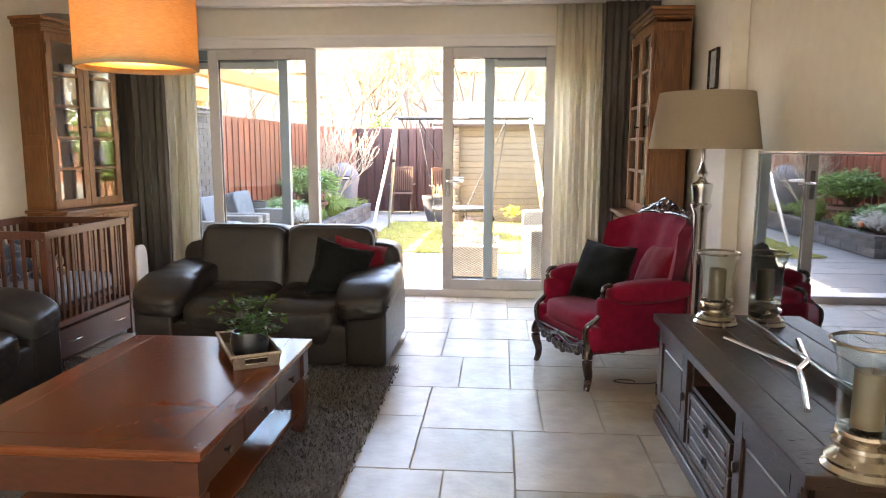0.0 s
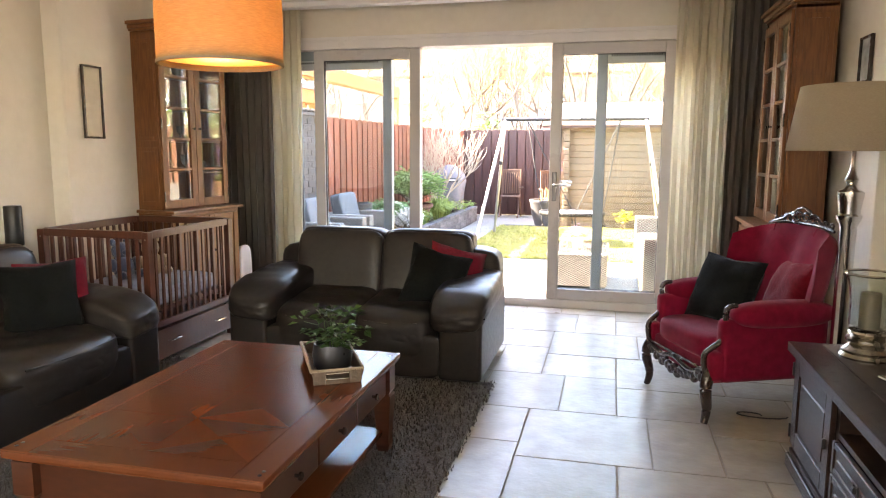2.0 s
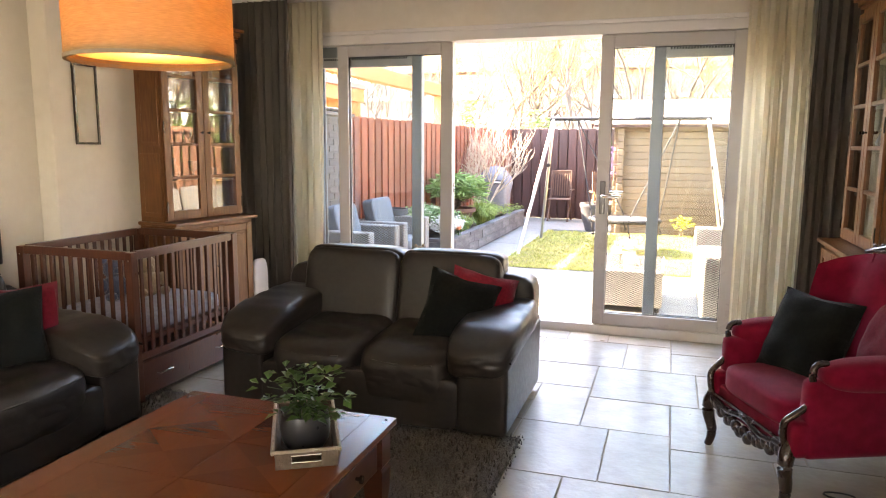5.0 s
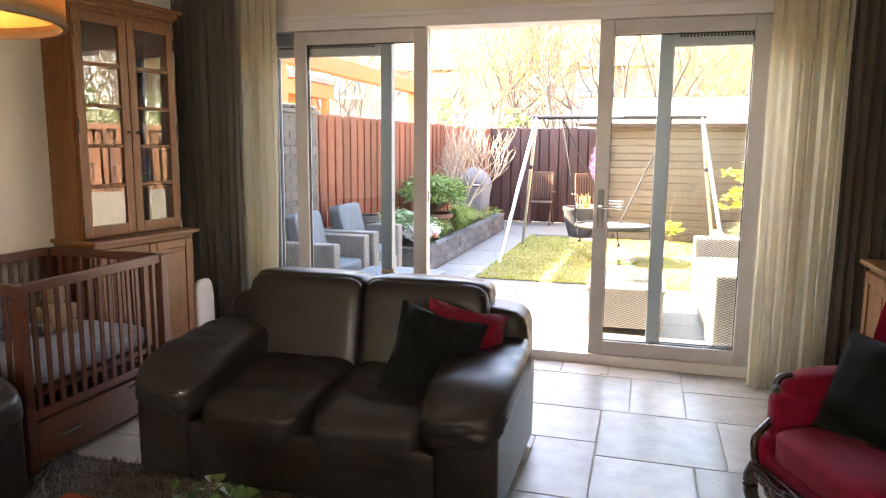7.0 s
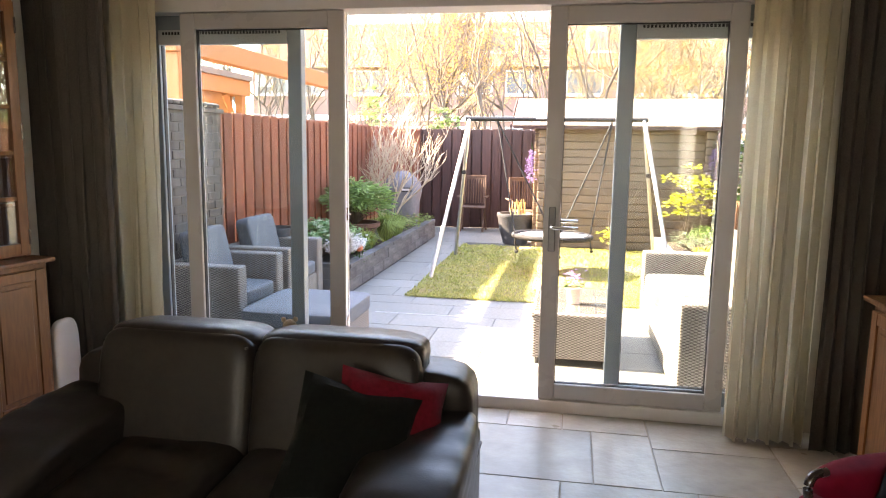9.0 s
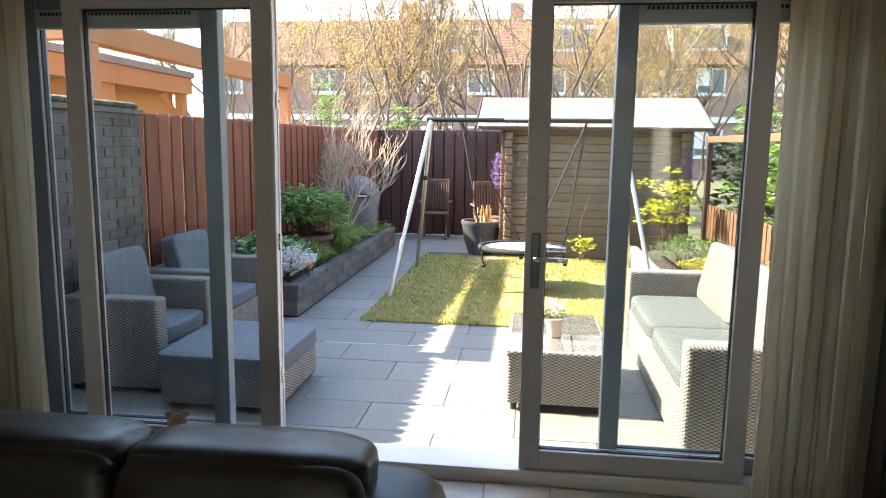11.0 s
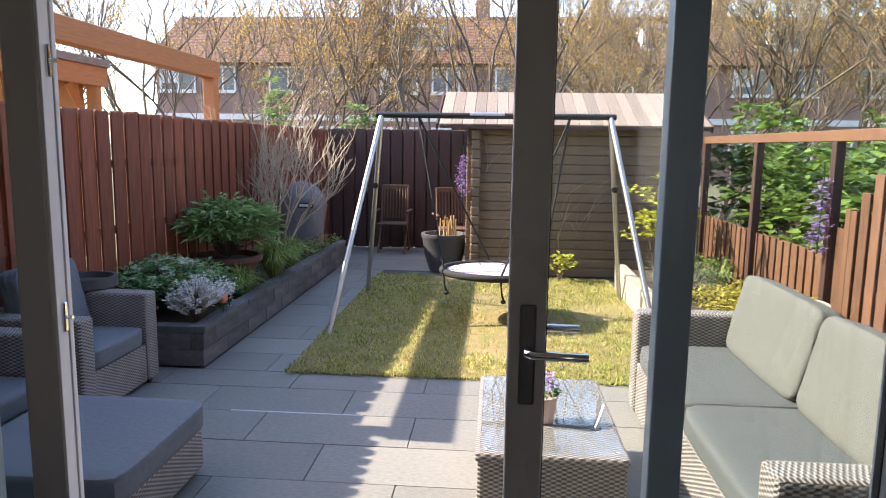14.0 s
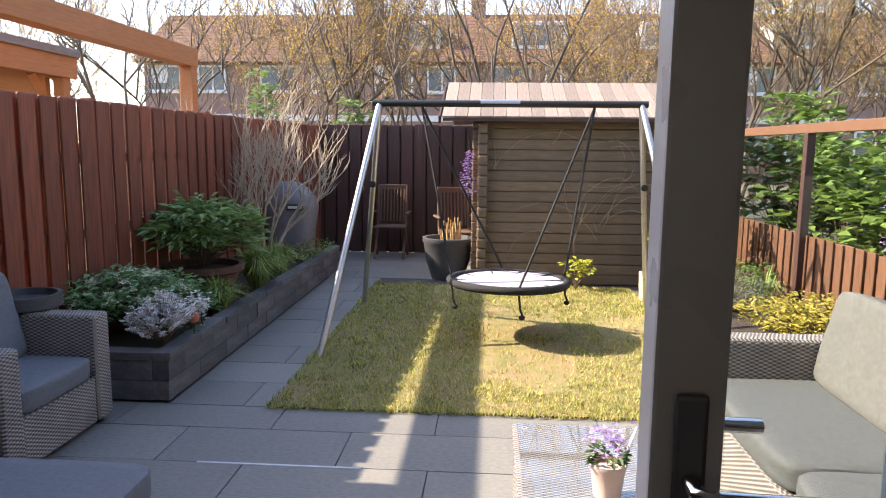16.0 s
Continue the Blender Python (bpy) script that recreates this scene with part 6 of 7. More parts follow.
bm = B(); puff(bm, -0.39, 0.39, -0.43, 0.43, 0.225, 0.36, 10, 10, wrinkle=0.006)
part("cushion", bm, CANVAS_SHADE, ot, smooth=True)
for sx in (-1, 1):
    for sy in (-1, 1):
        bm = B(); lathe(bm, [(0.02, 0), (0.022, 0.03)], 10, (sx * 0.32, sy * 0.33, 0))
        part("foot", bm, BLACK, ot)
gt = thing("garden_table", "grey wicker coffee table with a glass top", "garden table", pose(-0.305, 7.87, GZ))
bm = B(); box(bm, -0.30, 0.30, -0.48, 0.48, 0.05, 0.375, 0.014, 2)
part("body", bm, WICKER, gt)
bm = B(); box(bm, -0.31, 0.31, -0.49, 0.49, 0.345, 0.385, 0.014, 2)
part("edge_band", bm, WICKER, gt)
bm = B(); box(bm, -0.29, 0.29, -0.47, 0.47, 0.389, 0.394, 0.002)
part("glass_top", bm, GLASS, gt, "clear glass sheet").visible_shadow = False
for sx in (-1, 1):
    for sy in (-1, 1):
        bm = B(); lathe(bm, [(0.02, 0), (0.022, 0.05)], 10, (sx * 0.26, sy * 0.43, 0))
        part("foot", bm, BLACK, gt)
        bm = B(); lathe(bm, [(0.012, 0.385), (0.012, 0.389)], 10, (sx * 0.26, sy * 0.43, 0))
        part("glass_pad", bm, WHITE, gt)


def flowers(bm, c, n, spread, size, rnd, flat=0.5):
    for k in range(n):
        p = Vector(c) + Vector((rnd.gauss(0, spread), rnd.gauss(0, spread), rnd.gauss(0, spread * flat)))
        for q in range(4):
            a = q * 1.57 + rnd.random()
            t1 = p + Vector((math.cos(a) * size, math.sin(a) * size, rnd.uniform(-0.3, 0.5) * size))
            t2 = p + Vector((math.cos(a + 0.9) * size, math.sin(a + 0.9) * size, rnd.uniform(-0.3, 0.5) * size))
            bm.faces.new((bm.verts.new(p), bm.verts.new(t1), bm.verts.new(t2)))


rf = random.Random(17)
pan = thing("flower_pot", "purple pansies in a pale pink pot on the table", "flower pot", pose(-0.32, 7.74, GZ + 0.394))
bm = B(); lathe(bm, [(0, 0), (0.045, 0), (0.058, 0.10), (0.062, 0.105), (0.062, 0.118), (0.054, 0.118), (0.05, 0.10), (0, 0.10)], 20)
part("pot", bm, WHITEPOT, pan, smooth=True)
bm = B(); leaf_blades(bm, (0, 0, 0.12), 70, 0.06, 0.035, rf)
part("leaves", bm, LEAF, pan)
bm = B(); flowers(bm, (0, 0, 0.19), 42, 0.032, 0.016, rf, 0.9)
part("blooms", bm, PURPLE, pan, "purple pansy blooms")


# plants
def bush(name, label, c, size, n, leafsize, mat, seed, width=0.5, stem=None, cat="shrub", blooms=None):
    r = random.Random(seed)
    b_ = thing(name, label, cat, pose(*c))
    bm = B()
    st = B()
    for k in range(n // 14):
        a = r.uniform(0, 6.283)
        u = r.random() ** 0.5
        top = Vector((size[0] * u * math.cos(a), size[1] * u * math.sin(a), size[2] * (0.35 + 0.65 * r.random() * (1.05 - 0.45 * u * u))))
        tube(st, [(0, 0, 0), top * 0.5 + Vector((0, 0, 0.05 * size[2])), top], 0.006, 4, 0.002)
        leaf_blades(bm, top, 14, leafsize * 1.1, leafsize, r, width=width)
    part("foliage", bm, mat, b_)
    part("stems", st, BARK_D, b_)
    if blooms:
        bm = B()
        for k in range(blooms[1]):
            a, u = r.uniform(0, 6.283), r.random() ** 0.5
            flowers(bm, (size[0] * u * math.cos(a), size[1] * u * math.sin(a), size[2] * (1.0 - 0.4 * u * u)), blooms[2], blooms[3], blooms[4], r)
        part("blooms", bm, blooms[0], b_)
    return b_


PZ = GZ + 0.24
SKIMBLOOM = translucent_material("skimmia_bloom", (0.62, 0.70, 0.46), (0.74, 0.74, 0.58), 0.3, scale=30, vary=0.2)
bon = thing("plant_bowl", "shallow terracotta bowl in the raised bed", "pot", pose(-3.10, 11.12, PZ))
bm = B(); lathe(bm, [(0, 0), (0.2, 0), (0.29, 0.25), (0.33, 0.27), (0.33, 0.32), (0.29, 0.32), (0.27, 0.27), (0, 0.26)], 28)
part("bowl", bm, TERRACOTTA, bon, smooth=True)
bm = B(); lathe(bm, [(0, 0.265), (0.275, 0.265), (0.1, 0.29), (0, 0.3)], 20)
part("soil", bm, SOIL, bon)
bush("rhododendron", "rounded green rhododendron growing in a terracotta bowl", (-3.10, 11.12, PZ + 0.28), (0.36, 0.36, 0.52), 1900, 0.13, RHODO, 41, 0.28)
bush("skimmia", "dense skimmia with pale flower clusters in the bed", (-3.20, 10.12, PZ), (0.38, 0.46, 0.43), 2300, 0.06, SKIMMIA, 42, 0.5, blooms=(SKIMBLOOM, 70, 22, 0.020, 0.012))
he = thing("heather", "white-flowering heather at the edge of the bed", "shrub", pose(-2.80, 9.72, PZ))
rh = random.Random(43)
st, lv, bl = B(), B(), B()
for k in range(110):
    a, u = rh.uniform(0, 6.283), rh.random() ** 0.5
    tip = Vector((0.25 * u * math.cos(a), 0.23 * u * math.sin(a), 0.38 - 0.18 * u * u + rh.uniform(-0.05, 0.03)))
    mid = Vector((tip.x * 0.45, tip.y * 0.45, tip.z * 0.62))
    tube(st, [(0, 0, 0), mid, tip], 0.003, 3, 0.0015)
    leaf_blades(lv, mid, 4, 0.03, 0.03, rh, width=0.22)
    for q in range(9):
        flowers(bl, mid.lerp(tip, 0.15 + q / 10), 3, 0.006, 0.0125, rh)
part("foliage", lv, LAVENDER, he)
part("stems", st, BARK_D, he)["kind"] = "stuff"
part("blooms", bl, PALEPETAL, he)["kind"] = "stuff"
bush("green_shrub", "low green shrub behind the skimmia", (-3.12, 10.62, PZ), (0.34, 0.40, 0.20), 900, 0.065, SKIMMIA, 44, 0.45)
bush("ground_cover", "small mixed green plants at the bed end", (-2.95, 13.3, PZ), (0.40, 0.75, 0.20), 1100, 0.05, TUFT, 45, 0.4, blooms=(PINKPETAL, 6, 6, 0.02, 0.012))
bush("yellow_shrub", "tall shrub with fresh yellow-green leaves", (1.22, 12.45, PZ), (0.34, 0.30, 1.05), 520, 0.085, YELLOWLEAF, 46, 0.75)
bush("small_shrub", "little yellow-green shoot at the shed foot", (0.22, 13.15, GZ), (0.20, 0.14, 0.42), 130, 0.07, YELLOWLEAF, 47, 0.75)
bush("lavender", "grey-green lavender cushion in the pale bed", (1.22, 11.3, PZ), (0.36, 0.45, 0.30), 1500, 0.05, LAVENDER, 48, 0.18)
bush("golden_shrub", "golden variegated shrub in the pale bed", (1.45, 10.25, PZ), (0.42, 0.50, 0.30), 2000, 0.05, GOLDLEAF, 49, 0.5)
bush("green_shrub", "low green shrub in the pale bed", (1.50, 12.0, PZ), (0.32, 0.40, 0.30), 700, 0.06, LAUREL, 50, 0.4)


def tuft(name, label, c, n, l, seed, mat=TUFT, cat="grass"):
    r = random.Random(seed)
    bm = B()
    for k in range(n):
        a, lean = r.uniform(0, 6.283), r.uniform(0.1, 0.9)
        L_ = l * r.uniform(0.6, 1.1)
        d = Vector((math.cos(a), math.sin(a), 0))
        p0 = d * r.uniform(0, 0.06)
        p1 = p0 + d * L_ * 0.35 * lean + Vector((0, 0, L_ * 0.6))
        p2 = p0 + d * L_ * lean + Vector((0, 0, L_ * (1.0 - 0.75 * lean)))
        s = Vector((-d.y, d.x, 0)) * 0.005
        v = [bm.verts.new(q) for q in (p0 - s, p0 + s, p1 + s, p1 - s, p2)]
        bm.faces.new((v[0], v[1], v[2], v[3]))
        bm.faces.new((v[3], v[2], v[4]))
    ob = part(name, bm, mat)
    ob.location = c
    return tagged(ob, label, cat)


tuft("grass_tuft", "arching ornamental grass tuft in the dark bed", (-2.82, 11.65, PZ), 700, 0.50, 51)
tuft("grass_tuft", "arching ornamental grass tuft in the dark bed", (-2.85, 12.35, PZ), 460, 0.42, 52)
tuft("grass_tuft", "arching ornamental grass tuft beside the terracotta bowl", (-2.83, 10.75, PZ), 420, 0.34, 55)
tuft("bulb_leaves", "upright green bulb leaves beside the grass", (-2.98, 10.55, PZ), 26, 0.34, 53)
tuft("iris_leaves", "upright green leaves in the pale bed", (1.55, 11.4, PZ), 60, 0.42, 54)
for k, (x, y, mt, lb) in enumerate(((-2.73, 10.02, PALEPETAL, "white hyacinth spike in the dark bed"), (-2.69, 10.10, PALEPETAL, "white hyacinth spike in the dark bed"), (-2.66, 9.90, PINKPETAL, "orange-pink tulip in the dark bed"))):
    hy = thing("hyacinth" if k < 2 else "tulip", lb, "flower", pose(x, y, PZ))
    bm = B(); tube(bm, [(0, 0, 0), (0, 0, 0.16)], 0.006, 6); leaf_blades(bm, (0, 0, 0.02), 8, 0.02, 0.12, rf, up=1.2, width=0.2)
    part("stalk", bm, LEAF, hy)
    bm = B()
    if k < 2:
        flowers(bm, (0, 0, 0.20), 90, 0.026, 0.020, rf, 1.6)
    else:
        puff(bm, -0.035, 0.035, -0.035, 0.035, 0.13, 0.21, 2.2, 5)
    part("bloom", bm, mt, hy)
tub = thing("water_tub", "round dark tub standing between bed and fence", "tub", pose(-3.32, 9.2, GZ))
bm = B(); lathe(bm, [(0, 0), (0.13, 0), (0.165, 0.62), (0.19, 0.63), (0.19, 0.70), (0.165, 0.70), (0.16, 0.66), (0, 0.65)], 28)
part("body", bm, LEADPOT, tub, smooth=True)


# trees: limbs that fork and taper, twigs and buds at the ends
def tree(name, label, c, height, spread, seed, bark, budmat, stems=1, buds=2, depth=4, thick=0.05, budsize=0.05, lean=0.25, fork=3, taper=0.55, wave=0.26):
    r = random.Random(seed)
    T_ = thing(name, label, "tree", pose(*c))
    wood, crown, ends = B(), B(), []
    verts, faces, cv, cf = [], [], [], []

    def limb(p, d, l, rad, lev):
        n = 3
        pts, q = [p], p
        for k in range(n):
            d = (d + Vector((r.uniform(-1, 1), r.uniform(-1, 1), r.uniform(-0.3, 0.7))) * wave).normalized()
            q = q + d * l / n
            pts.append(q)
        sides = 6 if lev == 0 else (4 if lev < 2 else 3)
        base = len(verts)
        for i, w in enumerate(pts):
            rr = rad * (1 - 0.5 * i / n)
            dd = (pts[min(i + 1, n)] - pts[max(i - 1, 0)]).normalized()
            a = dd.cross(Vector((0.3, 0.9, 0.2))).normalized()
            b_ = dd.cross(a)
            for k in range(sides):
                verts.append(w + rr * (a * math.cos(6.283 * k / sides) + b_ * math.sin(6.283 * k / sides)))
        for i in range(n):
            for k in range(sides):
                faces.append((base + i * sides + k, base + i * sides + (k + 1) % sides, base + (i + 1) * sides + (k + 1) % sides, base + (i + 1) * sides + k))
        if lev >= depth - 2 and buds:
            for k in range(buds * 2):
                w = pts[r.randint(1, n)] + Vector((r.uniform(-1, 1), r.uniform(-1, 1), r.uniform(-1, 1))) * budsize
                e1, e2 = Vector((r.uniform(-1, 1), r.uniform(-1, 1), r.uniform(-1, 1))) * budsize, Vector((r.uniform(-1, 1), r.uniform(-1, 1), r.uniform(-1, 1))) * budsize
                i0 = len(cv)
                cv.extend((w, w + e1, w + e1 * 0.5 + e2))
                cf.append((i0, i0 + 1, i0 + 2))
        if lev < depth:
            for k in range(fork + (1 if lev == 0 else 0)):
                at = pts[r.randint(1, n)] if k else pts[n]
                nd = (d + Vector((r.uniform(-1, 1) * spread, r.uniform(-1, 1) * spread, r.uniform(-0.1, 0.6)))).normalized()
                limb(at, nd, l * r.uniform(0.55, 0.8), rad * taper, lev + 1)

    for k in range(stems):
        a = 6.283 * k / max(1, stems) + r.random()
        d0 = Vector((math.cos(a) * lean, math.sin(a) * lean, 1)).normalized()
        limb(Vector((0.05 * math.cos(a), 0.05 * math.sin(a), 0)), d0, height * r.uniform(0.36, 0.46), thick, 0)
    me = bpy.data.meshes.new("limbs")
    me.from_pydata([tuple(v) for v in verts], [], faces)
    me.materials.append(bark)
    o = new("trunk", me)
    o.parent = T_
    if cv:
        me = bpy.data.meshes.new("crown")
        me.from_pydata([tuple(v) for v in cv], [], cf)
        me.materials.append(budmat)
        o = new("crown", me)
        o.parent = T_
        o["kind"] = "stuff"
    return T_


tree("bare_tree", "multi-stemmed bare shrub tree in the raised bed", (-3.02, 12.45, PZ), 1.62, 0.60, 64, BARK, BUD, stems=5, buds=0, depth=4, thick=0.024, lean=0.24, fork=3, taper=0.6, wave=0.3)
rt2 = random.Random(77)
k = 0
for row, (y0, n_, xa, xb) in enumerate(((19.5, 13, -7.0, 12.0), (22.5, 17, -10.0, 15.0), (27.0, 17, -16.0, 15.0), (17.0, 8, 4.5, 18.0), (11.5, 7, 6.0, 13.0))):
    for q in range(n_):
        x = xa + (xb - xa) * (q + rt2.uniform(0.1, 0.9)) / n_
        y = y0 + rt2.uniform(-1.2, 1.2)
        tree("budding_tree", "tall slender tree with yellow-brown spring buds", (x, y, -0.16), rt2.uniform(6.0, 8.5), 0.8, 100 + k, BARK_D, BUD, stems=rt2.choice((1, 2, 2)), buds=rt2.choice((2, 3, 4)), depth=5, thick=0.058, budsize=0.036, lean=0.14, taper=0.58, wave=0.40)["group"] = "trees behind the garden"
        k += 1
for k, (x, y, z) in enumerate(((-5.0, 18.5, 3.0), (-3.4, 19.0, 2.6), (-0.7, 18.8, 2.7), (4.6, 17.5, 2.4))):
    bush("ivy", "dark green ivy clump climbing a tree", (x, y, -0.16), (0.35, 0.35, z), 900, 0.11, RHODO, 300 + k, 0.8, cat="ivy")

# laurel hedge beyond the low fence
for k, (x, y, z) in enumerate(((2.75, 12.6, 1.75), (2.8, 11.4, 1.7), (2.85, 10.3, 1.8), (2.9, 9.2, 1.8), (2.9, 8.0, 1.8), (2.8, 13.8, 2.3))):
    bush("laurel", "glossy green laurel behind the low fence", (x, y, -0.16), (0.60, 0.70, z), 1150, 0.165, LAUREL, 200 + k, 0.74)

for k, (x, y, z) in enumerate(((4.3, 9.2, 2.7), (4.2, 11.2, 2.6), (4.3, 13.0, 2.4))):
    bush("evergreen", "tall dark evergreen behind the laurel", (x, y, -0.16), (0.8, 0.9, z), 1500, 0.17, LAUREL, 240 + k, 0.45)

# post and rail above the low fence, with hanging blossom
bm = B(); box(bm, 1.86, 1.92, 6.8, 13.3, 1.68, 1.76, 0.004)
rl = thing("trellis_frame", "brown timber posts carrying a long rail", "trellis", pose(0, 0, GZ))
part("rail", bm, FENCE_L, rl)
for y in (13.2, 11.55, 10.0, 8.3):
    bm = B(); box(bm, 1.855, 1.925, y - 0.035, y + 0.035, 0, 1.68, 0.004)
    part("post", bm, FENCE_D, rl)


def blossom(c, h, seed):
    b_ = thing("hanging_blossom", "hanging spray of purple artificial blossom", "flowers", pose(*c))
    r = random.Random(seed)
    bm = B()
    for k in range(70):
        z = -h * k / 70
        flowers(bm, (r.gauss(0, 0.02), r.gauss(0, 0.02), z), 4, 0.024 * (0.5 + math.sin(3.0 * k / 70)), 0.016, r, 0.6)
    part("petals", bm, PURPLE, b_)
    bm = B(); tube(bm, [(0, 0, 0.12), (0.01, 0, 0), (0, 0, -h)], 0.006, 5)
    part("stem", bm, LEAF, b_)


blossom((1.80, 10.0, 1.36), 0.55, 1)
blossom((1.66, 13.32, 1.50), 0.50, 2)
blossom((-0.98, 13.36, 1.45), 0.50, 3)

# covered grill
gr = thing("covered_grill", "barbecue under a grey weatherproof cover", "barbecue", pose(-3.07, 13.6, PZ - 0.03) @ Matrix.Diagonal((0.84, 0.84, 0.86, 1)))
bm = B()
t = bmesh.new()
rings = []
for z, a, b_ in ((0.05, 0.30, 0.24), (0.45, 0.33, 0.27), (0.72, 0.37, 0.30), (0.86, 0.34, 0.28), (0.98, 0.24, 0.20), (1.06, 0.12, 0.10), (1.08, 0.0, 0.0)):
    if a == 0:
        rings.append([t.verts.new((0, 0, z))])
    else:
        rings.append([t.verts.new((a * abs(math.cos(q)) ** 0.6 * math.copysign(1, math.cos(q)) * (1 + 0.03 * math.sin(q * 7 + z * 9)), b_ * abs(math.sin(q)) ** 0.6 * math.copysign(1, math.sin(q)), z)) for q in [6.2832 * k / 28 for k in range(28)]])
for a, b_ in zip(rings, rings[1:]):
    for k in range(28):
        u = list(dict.fromkeys([a[k % len(a)], a[(k + 1) % len(a)], b_[(k + 1) % len(b_)], b_[k % len(b_)]]))
        if len(u) > 2:
            t.faces.new(u)
merge(bm, t)
cov = part("cover", bm, COVER, gr, smooth=True)
bm = B(); box(bm, 0.03, 0.26, -0.312, -0.306, 0.70, 0.78, 0.002)
part("badge", bm, BLACK, cov, "dark badge")
bm = B(); box(bm, 0.05, 0.24, -0.316, -0.311, 0.722, 0.758)
part("badge_bar", bm, WHITE, cov, "pale bar")

# big pot with dry canes, two folding chairs
pot = thing("large_pot", "large grey pot with dry upright canes", "pot", pose(-1.22, 13.72, GZ))
bm = B(); lathe(bm, [(0, 0), (0.19, 0), (0.26, 0.22), (0.285, 0.42), (0.30, 0.44), (0.30, 0.49), (0.26, 0.49), (0.25, 0.42), (0, 0.42)], 28)
part("body", bm, LEADPOT, pot, smooth=True)
for k in range(16):
    a, u = rf.uniform(0, 6.28), rf.uniform(0.02, 0.18)
    p = Vector((u * math.cos(a), u * math.sin(a), 0.42))
    bm = B(); tube(bm, [p, p + Vector((rf.uniform(-0.03, 0.03), rf.uniform(-0.03, 0.03), rf.uniform(0.12, 0.3 if k else 0.9)))], 0.009, 6, 0.007)
    part("cane", bm, material("dry_cane", (0.5, 0.33, 0.13), (0.4, 0.25, 0.1), rough=0.7) if k == 0 else bpy.data.materials["dry_cane"], pot)


def folding_chair(m):
    c = thing("folding_chair", "slatted brown wooden folding chair by the fence", "chair", m, "folding chairs")
    for sx in (-1, 1):
        bm = B(); tube(bm, [(sx * 0.22, 0.20, 0.0), (sx * 0.22, -0.14, 0.44)], 0.018, 6); part("leg", bm, TEAK, c)
        bm = B(); tube(bm, [(sx * 0.20, -0.22, 0.0), (sx * 0.20, 0.14, 0.48), (sx * 0.20, 0.24, 1.0)], 0.018, 6); part("back_leg", bm, TEAK, c)
        bm = B(); box(bm, sx * 0.25 - 0.025, sx * 0.25 + 0.025, -0.24, 0.20, 0.62, 0.645, 0.006); part("armrest", bm, TEAK, c)
    for k in range(6):
        bm = B(); box(bm, -0.21, 0.21, -0.22 + k * 0.07, -0.165 + k * 0.07, 0.43, 0.45, 0.004); part("seat_slat", bm, TEAK, c)
    for k in range(8):
        x = -0.165 + k * 0.047
        bm = B(); tube(bm, [(x, 0.145, 0.50), (x, 0.235, 0.96)], 0.012, 5); part("back_slat", bm, TEAK, c)
    bm = B(); box(bm, -0.21, 0.21, 0.225, 0.25, 0.94, 1.01, 0.008, 2); part("top_rail", bm, TEAK, c)
    return c


fc = folding_chair(pose(-2.12, 15.25, GZ))
copy_thing(fc, pose(-1.18, 14.75, GZ, 0, 0, 14))

# neighbours' timber pergola and carport beyond the fence
pg = thing("pergola", "orange timber pergola frame beyond the fence", "pergola", pose(0, 0, GZ))
bm = B(); box(bm, -4.08, -3.93, 8.45, 13.15, 2.37, 2.57, 0.006); part("beam", bm, DOUGLAS, pg)
for y in (13.05, 8.55):
    bm = B(); box(bm, -4.075, -3.935, y - 0.07, y + 0.07, 0, 2.37, 0.006); part("post", bm, DOUGLAS, pg)
for y in (8.55,):
    bm = B(); box(bm, -5.2, -4.08, y - 0.06, y + 0.06, 2.39, 2.55, 0.006); part("cross_beam", bm, DOUGLAS, pg)
cp = thing("timber_canopy", "neighbours' orange timber canopy with a flat roof", "canopy", pose(0, 0, GZ))
bm = B(); box(bm, -9.5, -6.0, 10.5, 14.4, 2.62, 2.72, 0.006); part("roof", bm, ROOFBOARD, cp)
bm = B(); box(bm, -6.1, -6.04, 10.5, 14.38, 2.36, 2.62, 0.004); part("fascia", bm, DOUGLAS, cp)
bm = B(); box(bm, -9.4, -6.1, 14.30, 14.36, 2.36, 2.62, 0.004); part("fascia", bm, DOUGLAS, cp)
for y in (14.2, 12.2, 10.6):
    bm = B(); box(bm, -6.22, -6.08, y - 0.07, y + 0.07, 0, 2.36, 0.004); part("post", bm, DOUGLAS, cp)
    bm = B(); tube(bm, [(-6.15, y - 0.07, 1.75), (-6.15, y - 0.6, 2.36)], 0.06, 4); part("brace", bm, DOUGLAS, cp)
bm = B(); box(bm, -9.5, -6.3, 14.1, 14.2, 0, 2.36); part("rear_wall", bm, DOUGLAS, cp)

# terraced houses behind the trees
hs = thing("terraced_houses", "row of brick terraced houses with tiled roofs", "house", pose(-0.5, 42, -0.16))
WINDARK = material("far_glass", (0.06, 0.075, 0.09), (0.10, 0.12, 0.14), scale=1.5, rough=0.08)
WHITEWALL = material("far_white_panel", (0.6, 0.6, 0.6), rough=0.7)
bm = B(); box(bm, -18.5, 30, 0, 8, 0, 6.0); part("wall", bm, REDBRICK, hs)
bm = B(); t = bmesh.new()
pr = [(-0.5, 5.9), (4.0, 9.0), (8.5, 5.9)]
va, vb = [t.verts.new((-18.8, y, z)) for y, z in pr], [t.verts.new((30.3, y, z)) for y, z in pr]
t.faces.new(va); t.faces.new(vb)
for k in range(3):
    t.faces.new((va[k], va[(k + 1) % 3], vb[(k + 1) % 3], vb[k]))
merge(bm, t)
rf_ = part("roof", bm, ROOFTILE, hs)
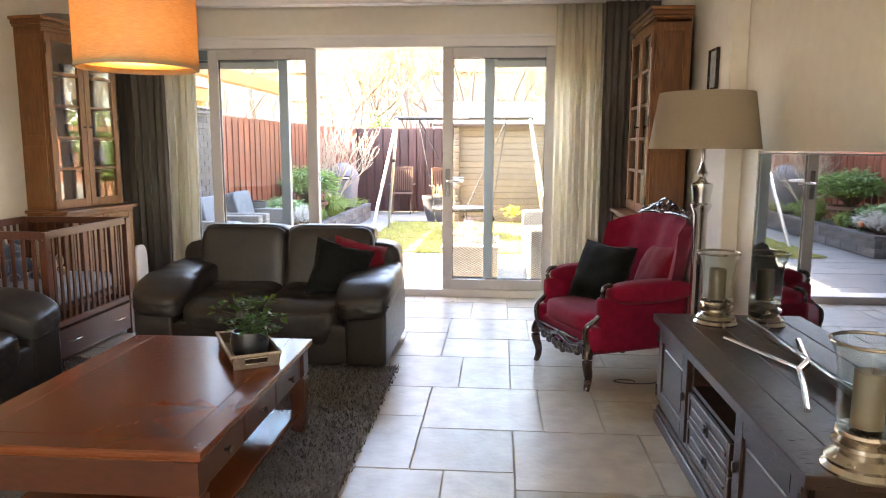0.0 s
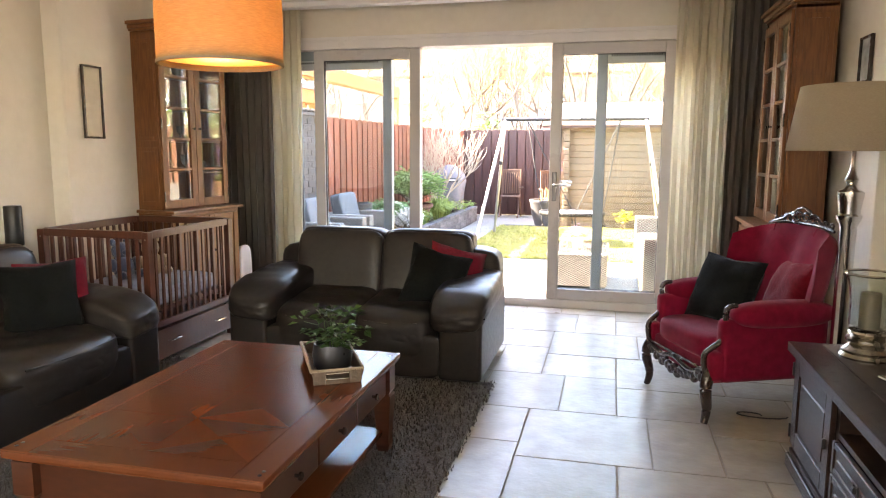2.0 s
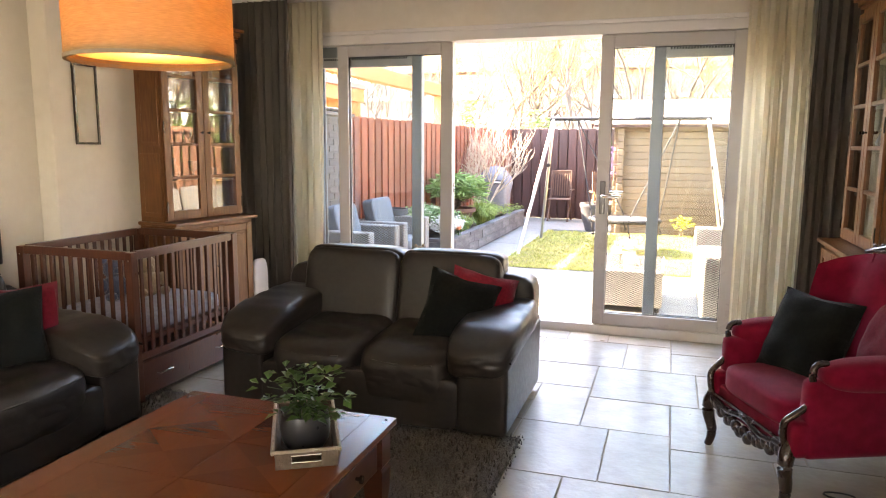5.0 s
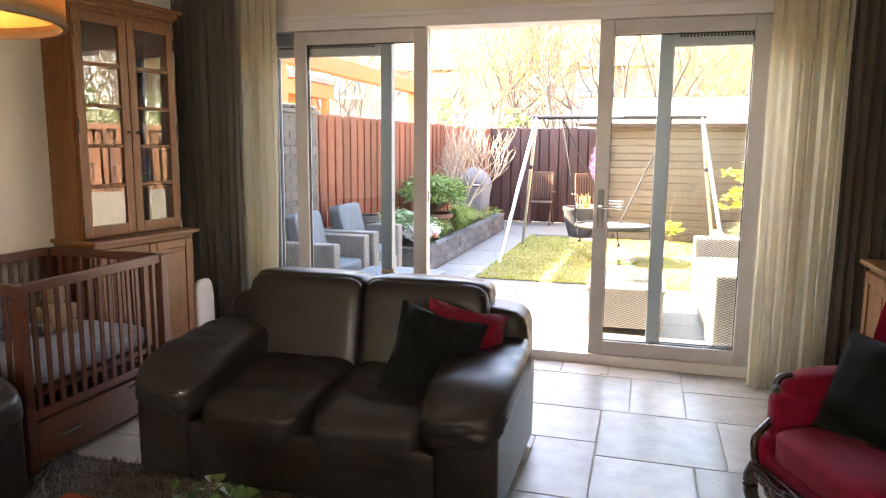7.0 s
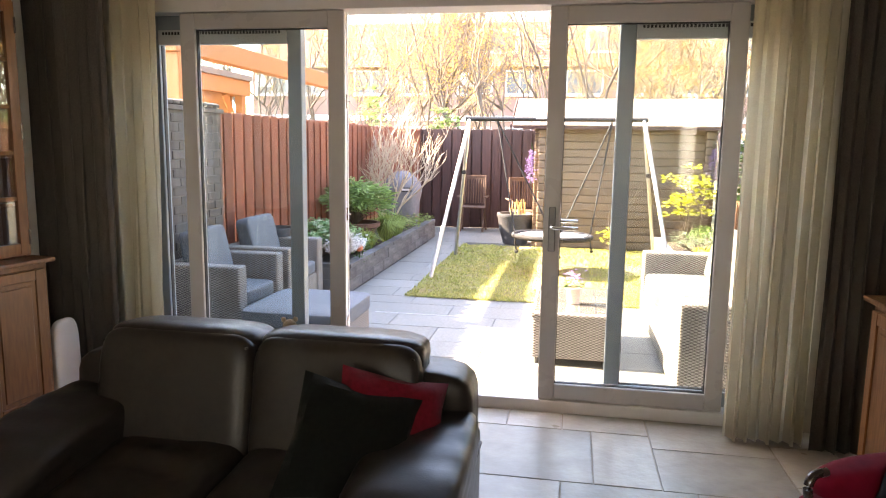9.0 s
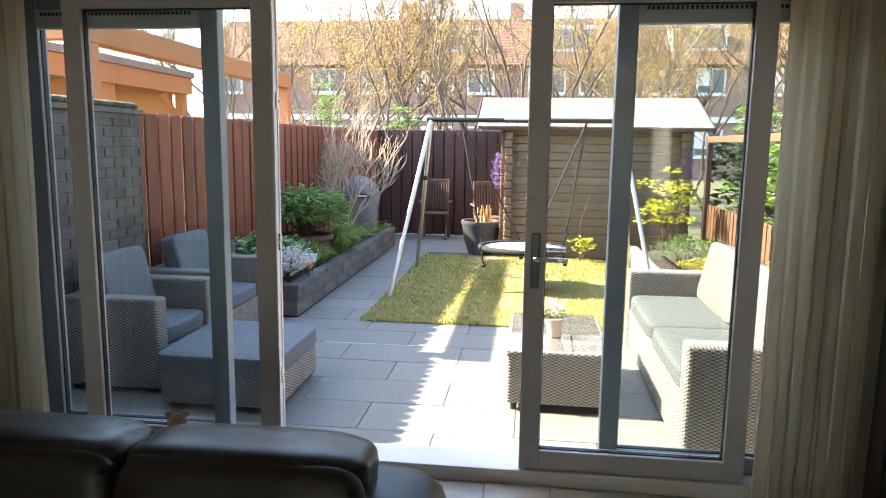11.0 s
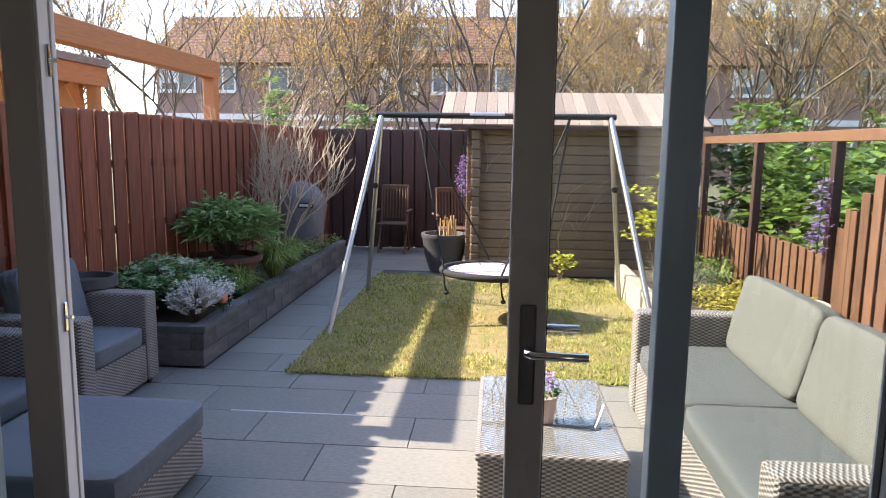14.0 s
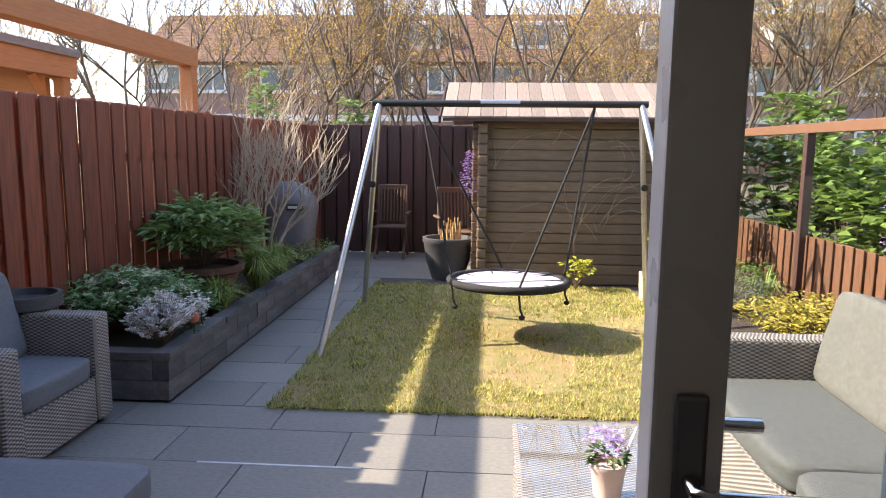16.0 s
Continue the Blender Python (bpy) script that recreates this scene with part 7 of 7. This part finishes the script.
for k in range(60):
    bm = B(); box(bm, -18.8, 30.3, 0, 0.14, 0, 0.03); part("tile_course", bm, ROOFTILE, rf_, m=pose(0, -0.5 + k * 0.075, 5.93 + k * 0.0517, 34.6)) if k % 2 == 0 else bm.free()
for k in range(5):
    bm = B(); x = -8 + k * 6.5; box(bm, x, x + 0.8, 3.6, 4.4, 8.3, 9.9, 0.03); part("chimney", bm, REDBRICK, rf_)
    bm = B(); box(bm, x + 2.2, x + 5.0, 0.6, 3.4, 6.6, 8.1, 0.03); dm = part("dormer", bm, WHITEWALL, rf_)
    bm = B(); box(bm, x + 2.4, x + 4.8, 0.57, 0.60, 6.9, 7.9); part("dormer_pane", bm, WINDARK, dm)
for k in range(8):
    for xw, w in ((-18.3 + 6.0 * k, 2.0), (-15.6 + 6.0 * k, 1.5)):
        for z0, z1 in ((4.45, 5.8), (1.2, 2.7)):
            bm = B(); rect_frame(bm, xw, xw + w, z0, z1, -0.06, 0.02, 0.10, bev=0); box(bm, xw + w * 0.5, xw + w * 0.5 + 0.09, -0.05, 0.02, z0 + 0.1, z1 - 0.1)
            wd = part("window", bm, WHITEWALL, hs)
            bm = B(); box(bm, xw + 0.1, xw + w - 0.1, -0.02, -0.005, z0 + 0.1, z1 - 0.1); part("pane", bm, WINDARK, wd)
            if (k + int(xw)) % 2 == 0:
                bm = B(); box(bm, xw + 0.1, xw + w * 0.5, -0.032, -0.022, z0 + 0.45, z1 - 0.1); part("blind", bm, WHITEWALL, wd, "pale lowered blind")
            bm = B(); box(bm, xw - 0.05, xw + w + 0.05, -0.14, 0, z0 - 0.08, z0); part("sill", bm, WHITEWALL, wd)
bm = B(); box(bm, -18.5, 30, -0.1, 0, 3.0, 3.3); part("band", bm, WHITEWALL, hs)

# terrace slabs in half bond, brick courses of the screen wall
bm = B(); box(bm, -0.5, 0.5, -0.5, 0.5, -0.5, 0.5, 0.0)
s0 = None
row, y = 0, 6.57
while y < 15.6:
    d = min(0.42, 15.66 - y)
    if y < 9.42 < y + d:
        d = 9.42 - y - 0.005
    xa, xb = (-3.7, 2.15) if y + d < 9.42 or y > 13.2 else (-2.62, -2.0)
    x = xa - (0.45 if row % 2 else 0.0)
    while x < xb:
        x0, x1 = max(x, xa), min(x + 0.9, xb)
        if x1 - x0 > 0.04:
            mm = pose((x0 + x1) / 2, y + d / 2, GZ - 0.02 + random.uniform(-0.0012, 0.0012)) @ Matrix.Diagonal((x1 - x0 - 0.006, d - 0.006, 0.04, 1))
            if s0 is None:
                s0 = part("paving_slab", bm, SLAB, patio)
                s0.matrix_basis = mm
            else:
                share("paving_slab", s0.data, patio, mm)
        x += 0.9
    y += d + (0.005 if d < 0.41 and y < 10 else 0)
    row += 1
bm = B(); box(bm, -0.5, 0.5, -0.5, 0.5, -0.5, 0.5, 0.03)
s0 = None
rb = random.Random(5)
for c in range(24):
    z = -0.05 + c * 0.0745
    y = 6.66 - (0.11 if c % 2 else 0)
    while y < 8.46:
        y0, y1 = max(y, 6.66), min(y + 0.215, 8.46)
        if y1 - y0 > 0.03:
            mm = pose(-3.585, (y0 + y1) / 2, z + 0.034) @ Matrix.Diagonal((0.11 + rb.uniform(0, 0.012), y1 - y0 - 0.010, 0.064, 1))
            if s0 is None:
                s0 = part("brick", bm, BRICK, screen)
                s0.matrix_basis = mm
            else:
                share("brick", s0.data, screen, mm)
        y += 0.22

bb = thing("stone_bowl", "weathered stone bowl with dry leaves beside the fence", "bowl", pose(1.60, 9.78, PZ))
bm = B(); lathe(bm, [(0, 0), (0.10, 0), (0.07, 0.12), (0.10, 0.22), (0.20, 0.27), (0.215, 0.30), (0.18, 0.30), (0, 0.25)], 24)
part("basin", bm, PALEBLOCK, bb, smooth=True)
bm = B(); leaf_blades(bm, (0, 0, 0.29), 40, 0.12, 0.05, rf, up=0.3)
part("dry_leaf_litter", bm, GOLDLEAF, bb)
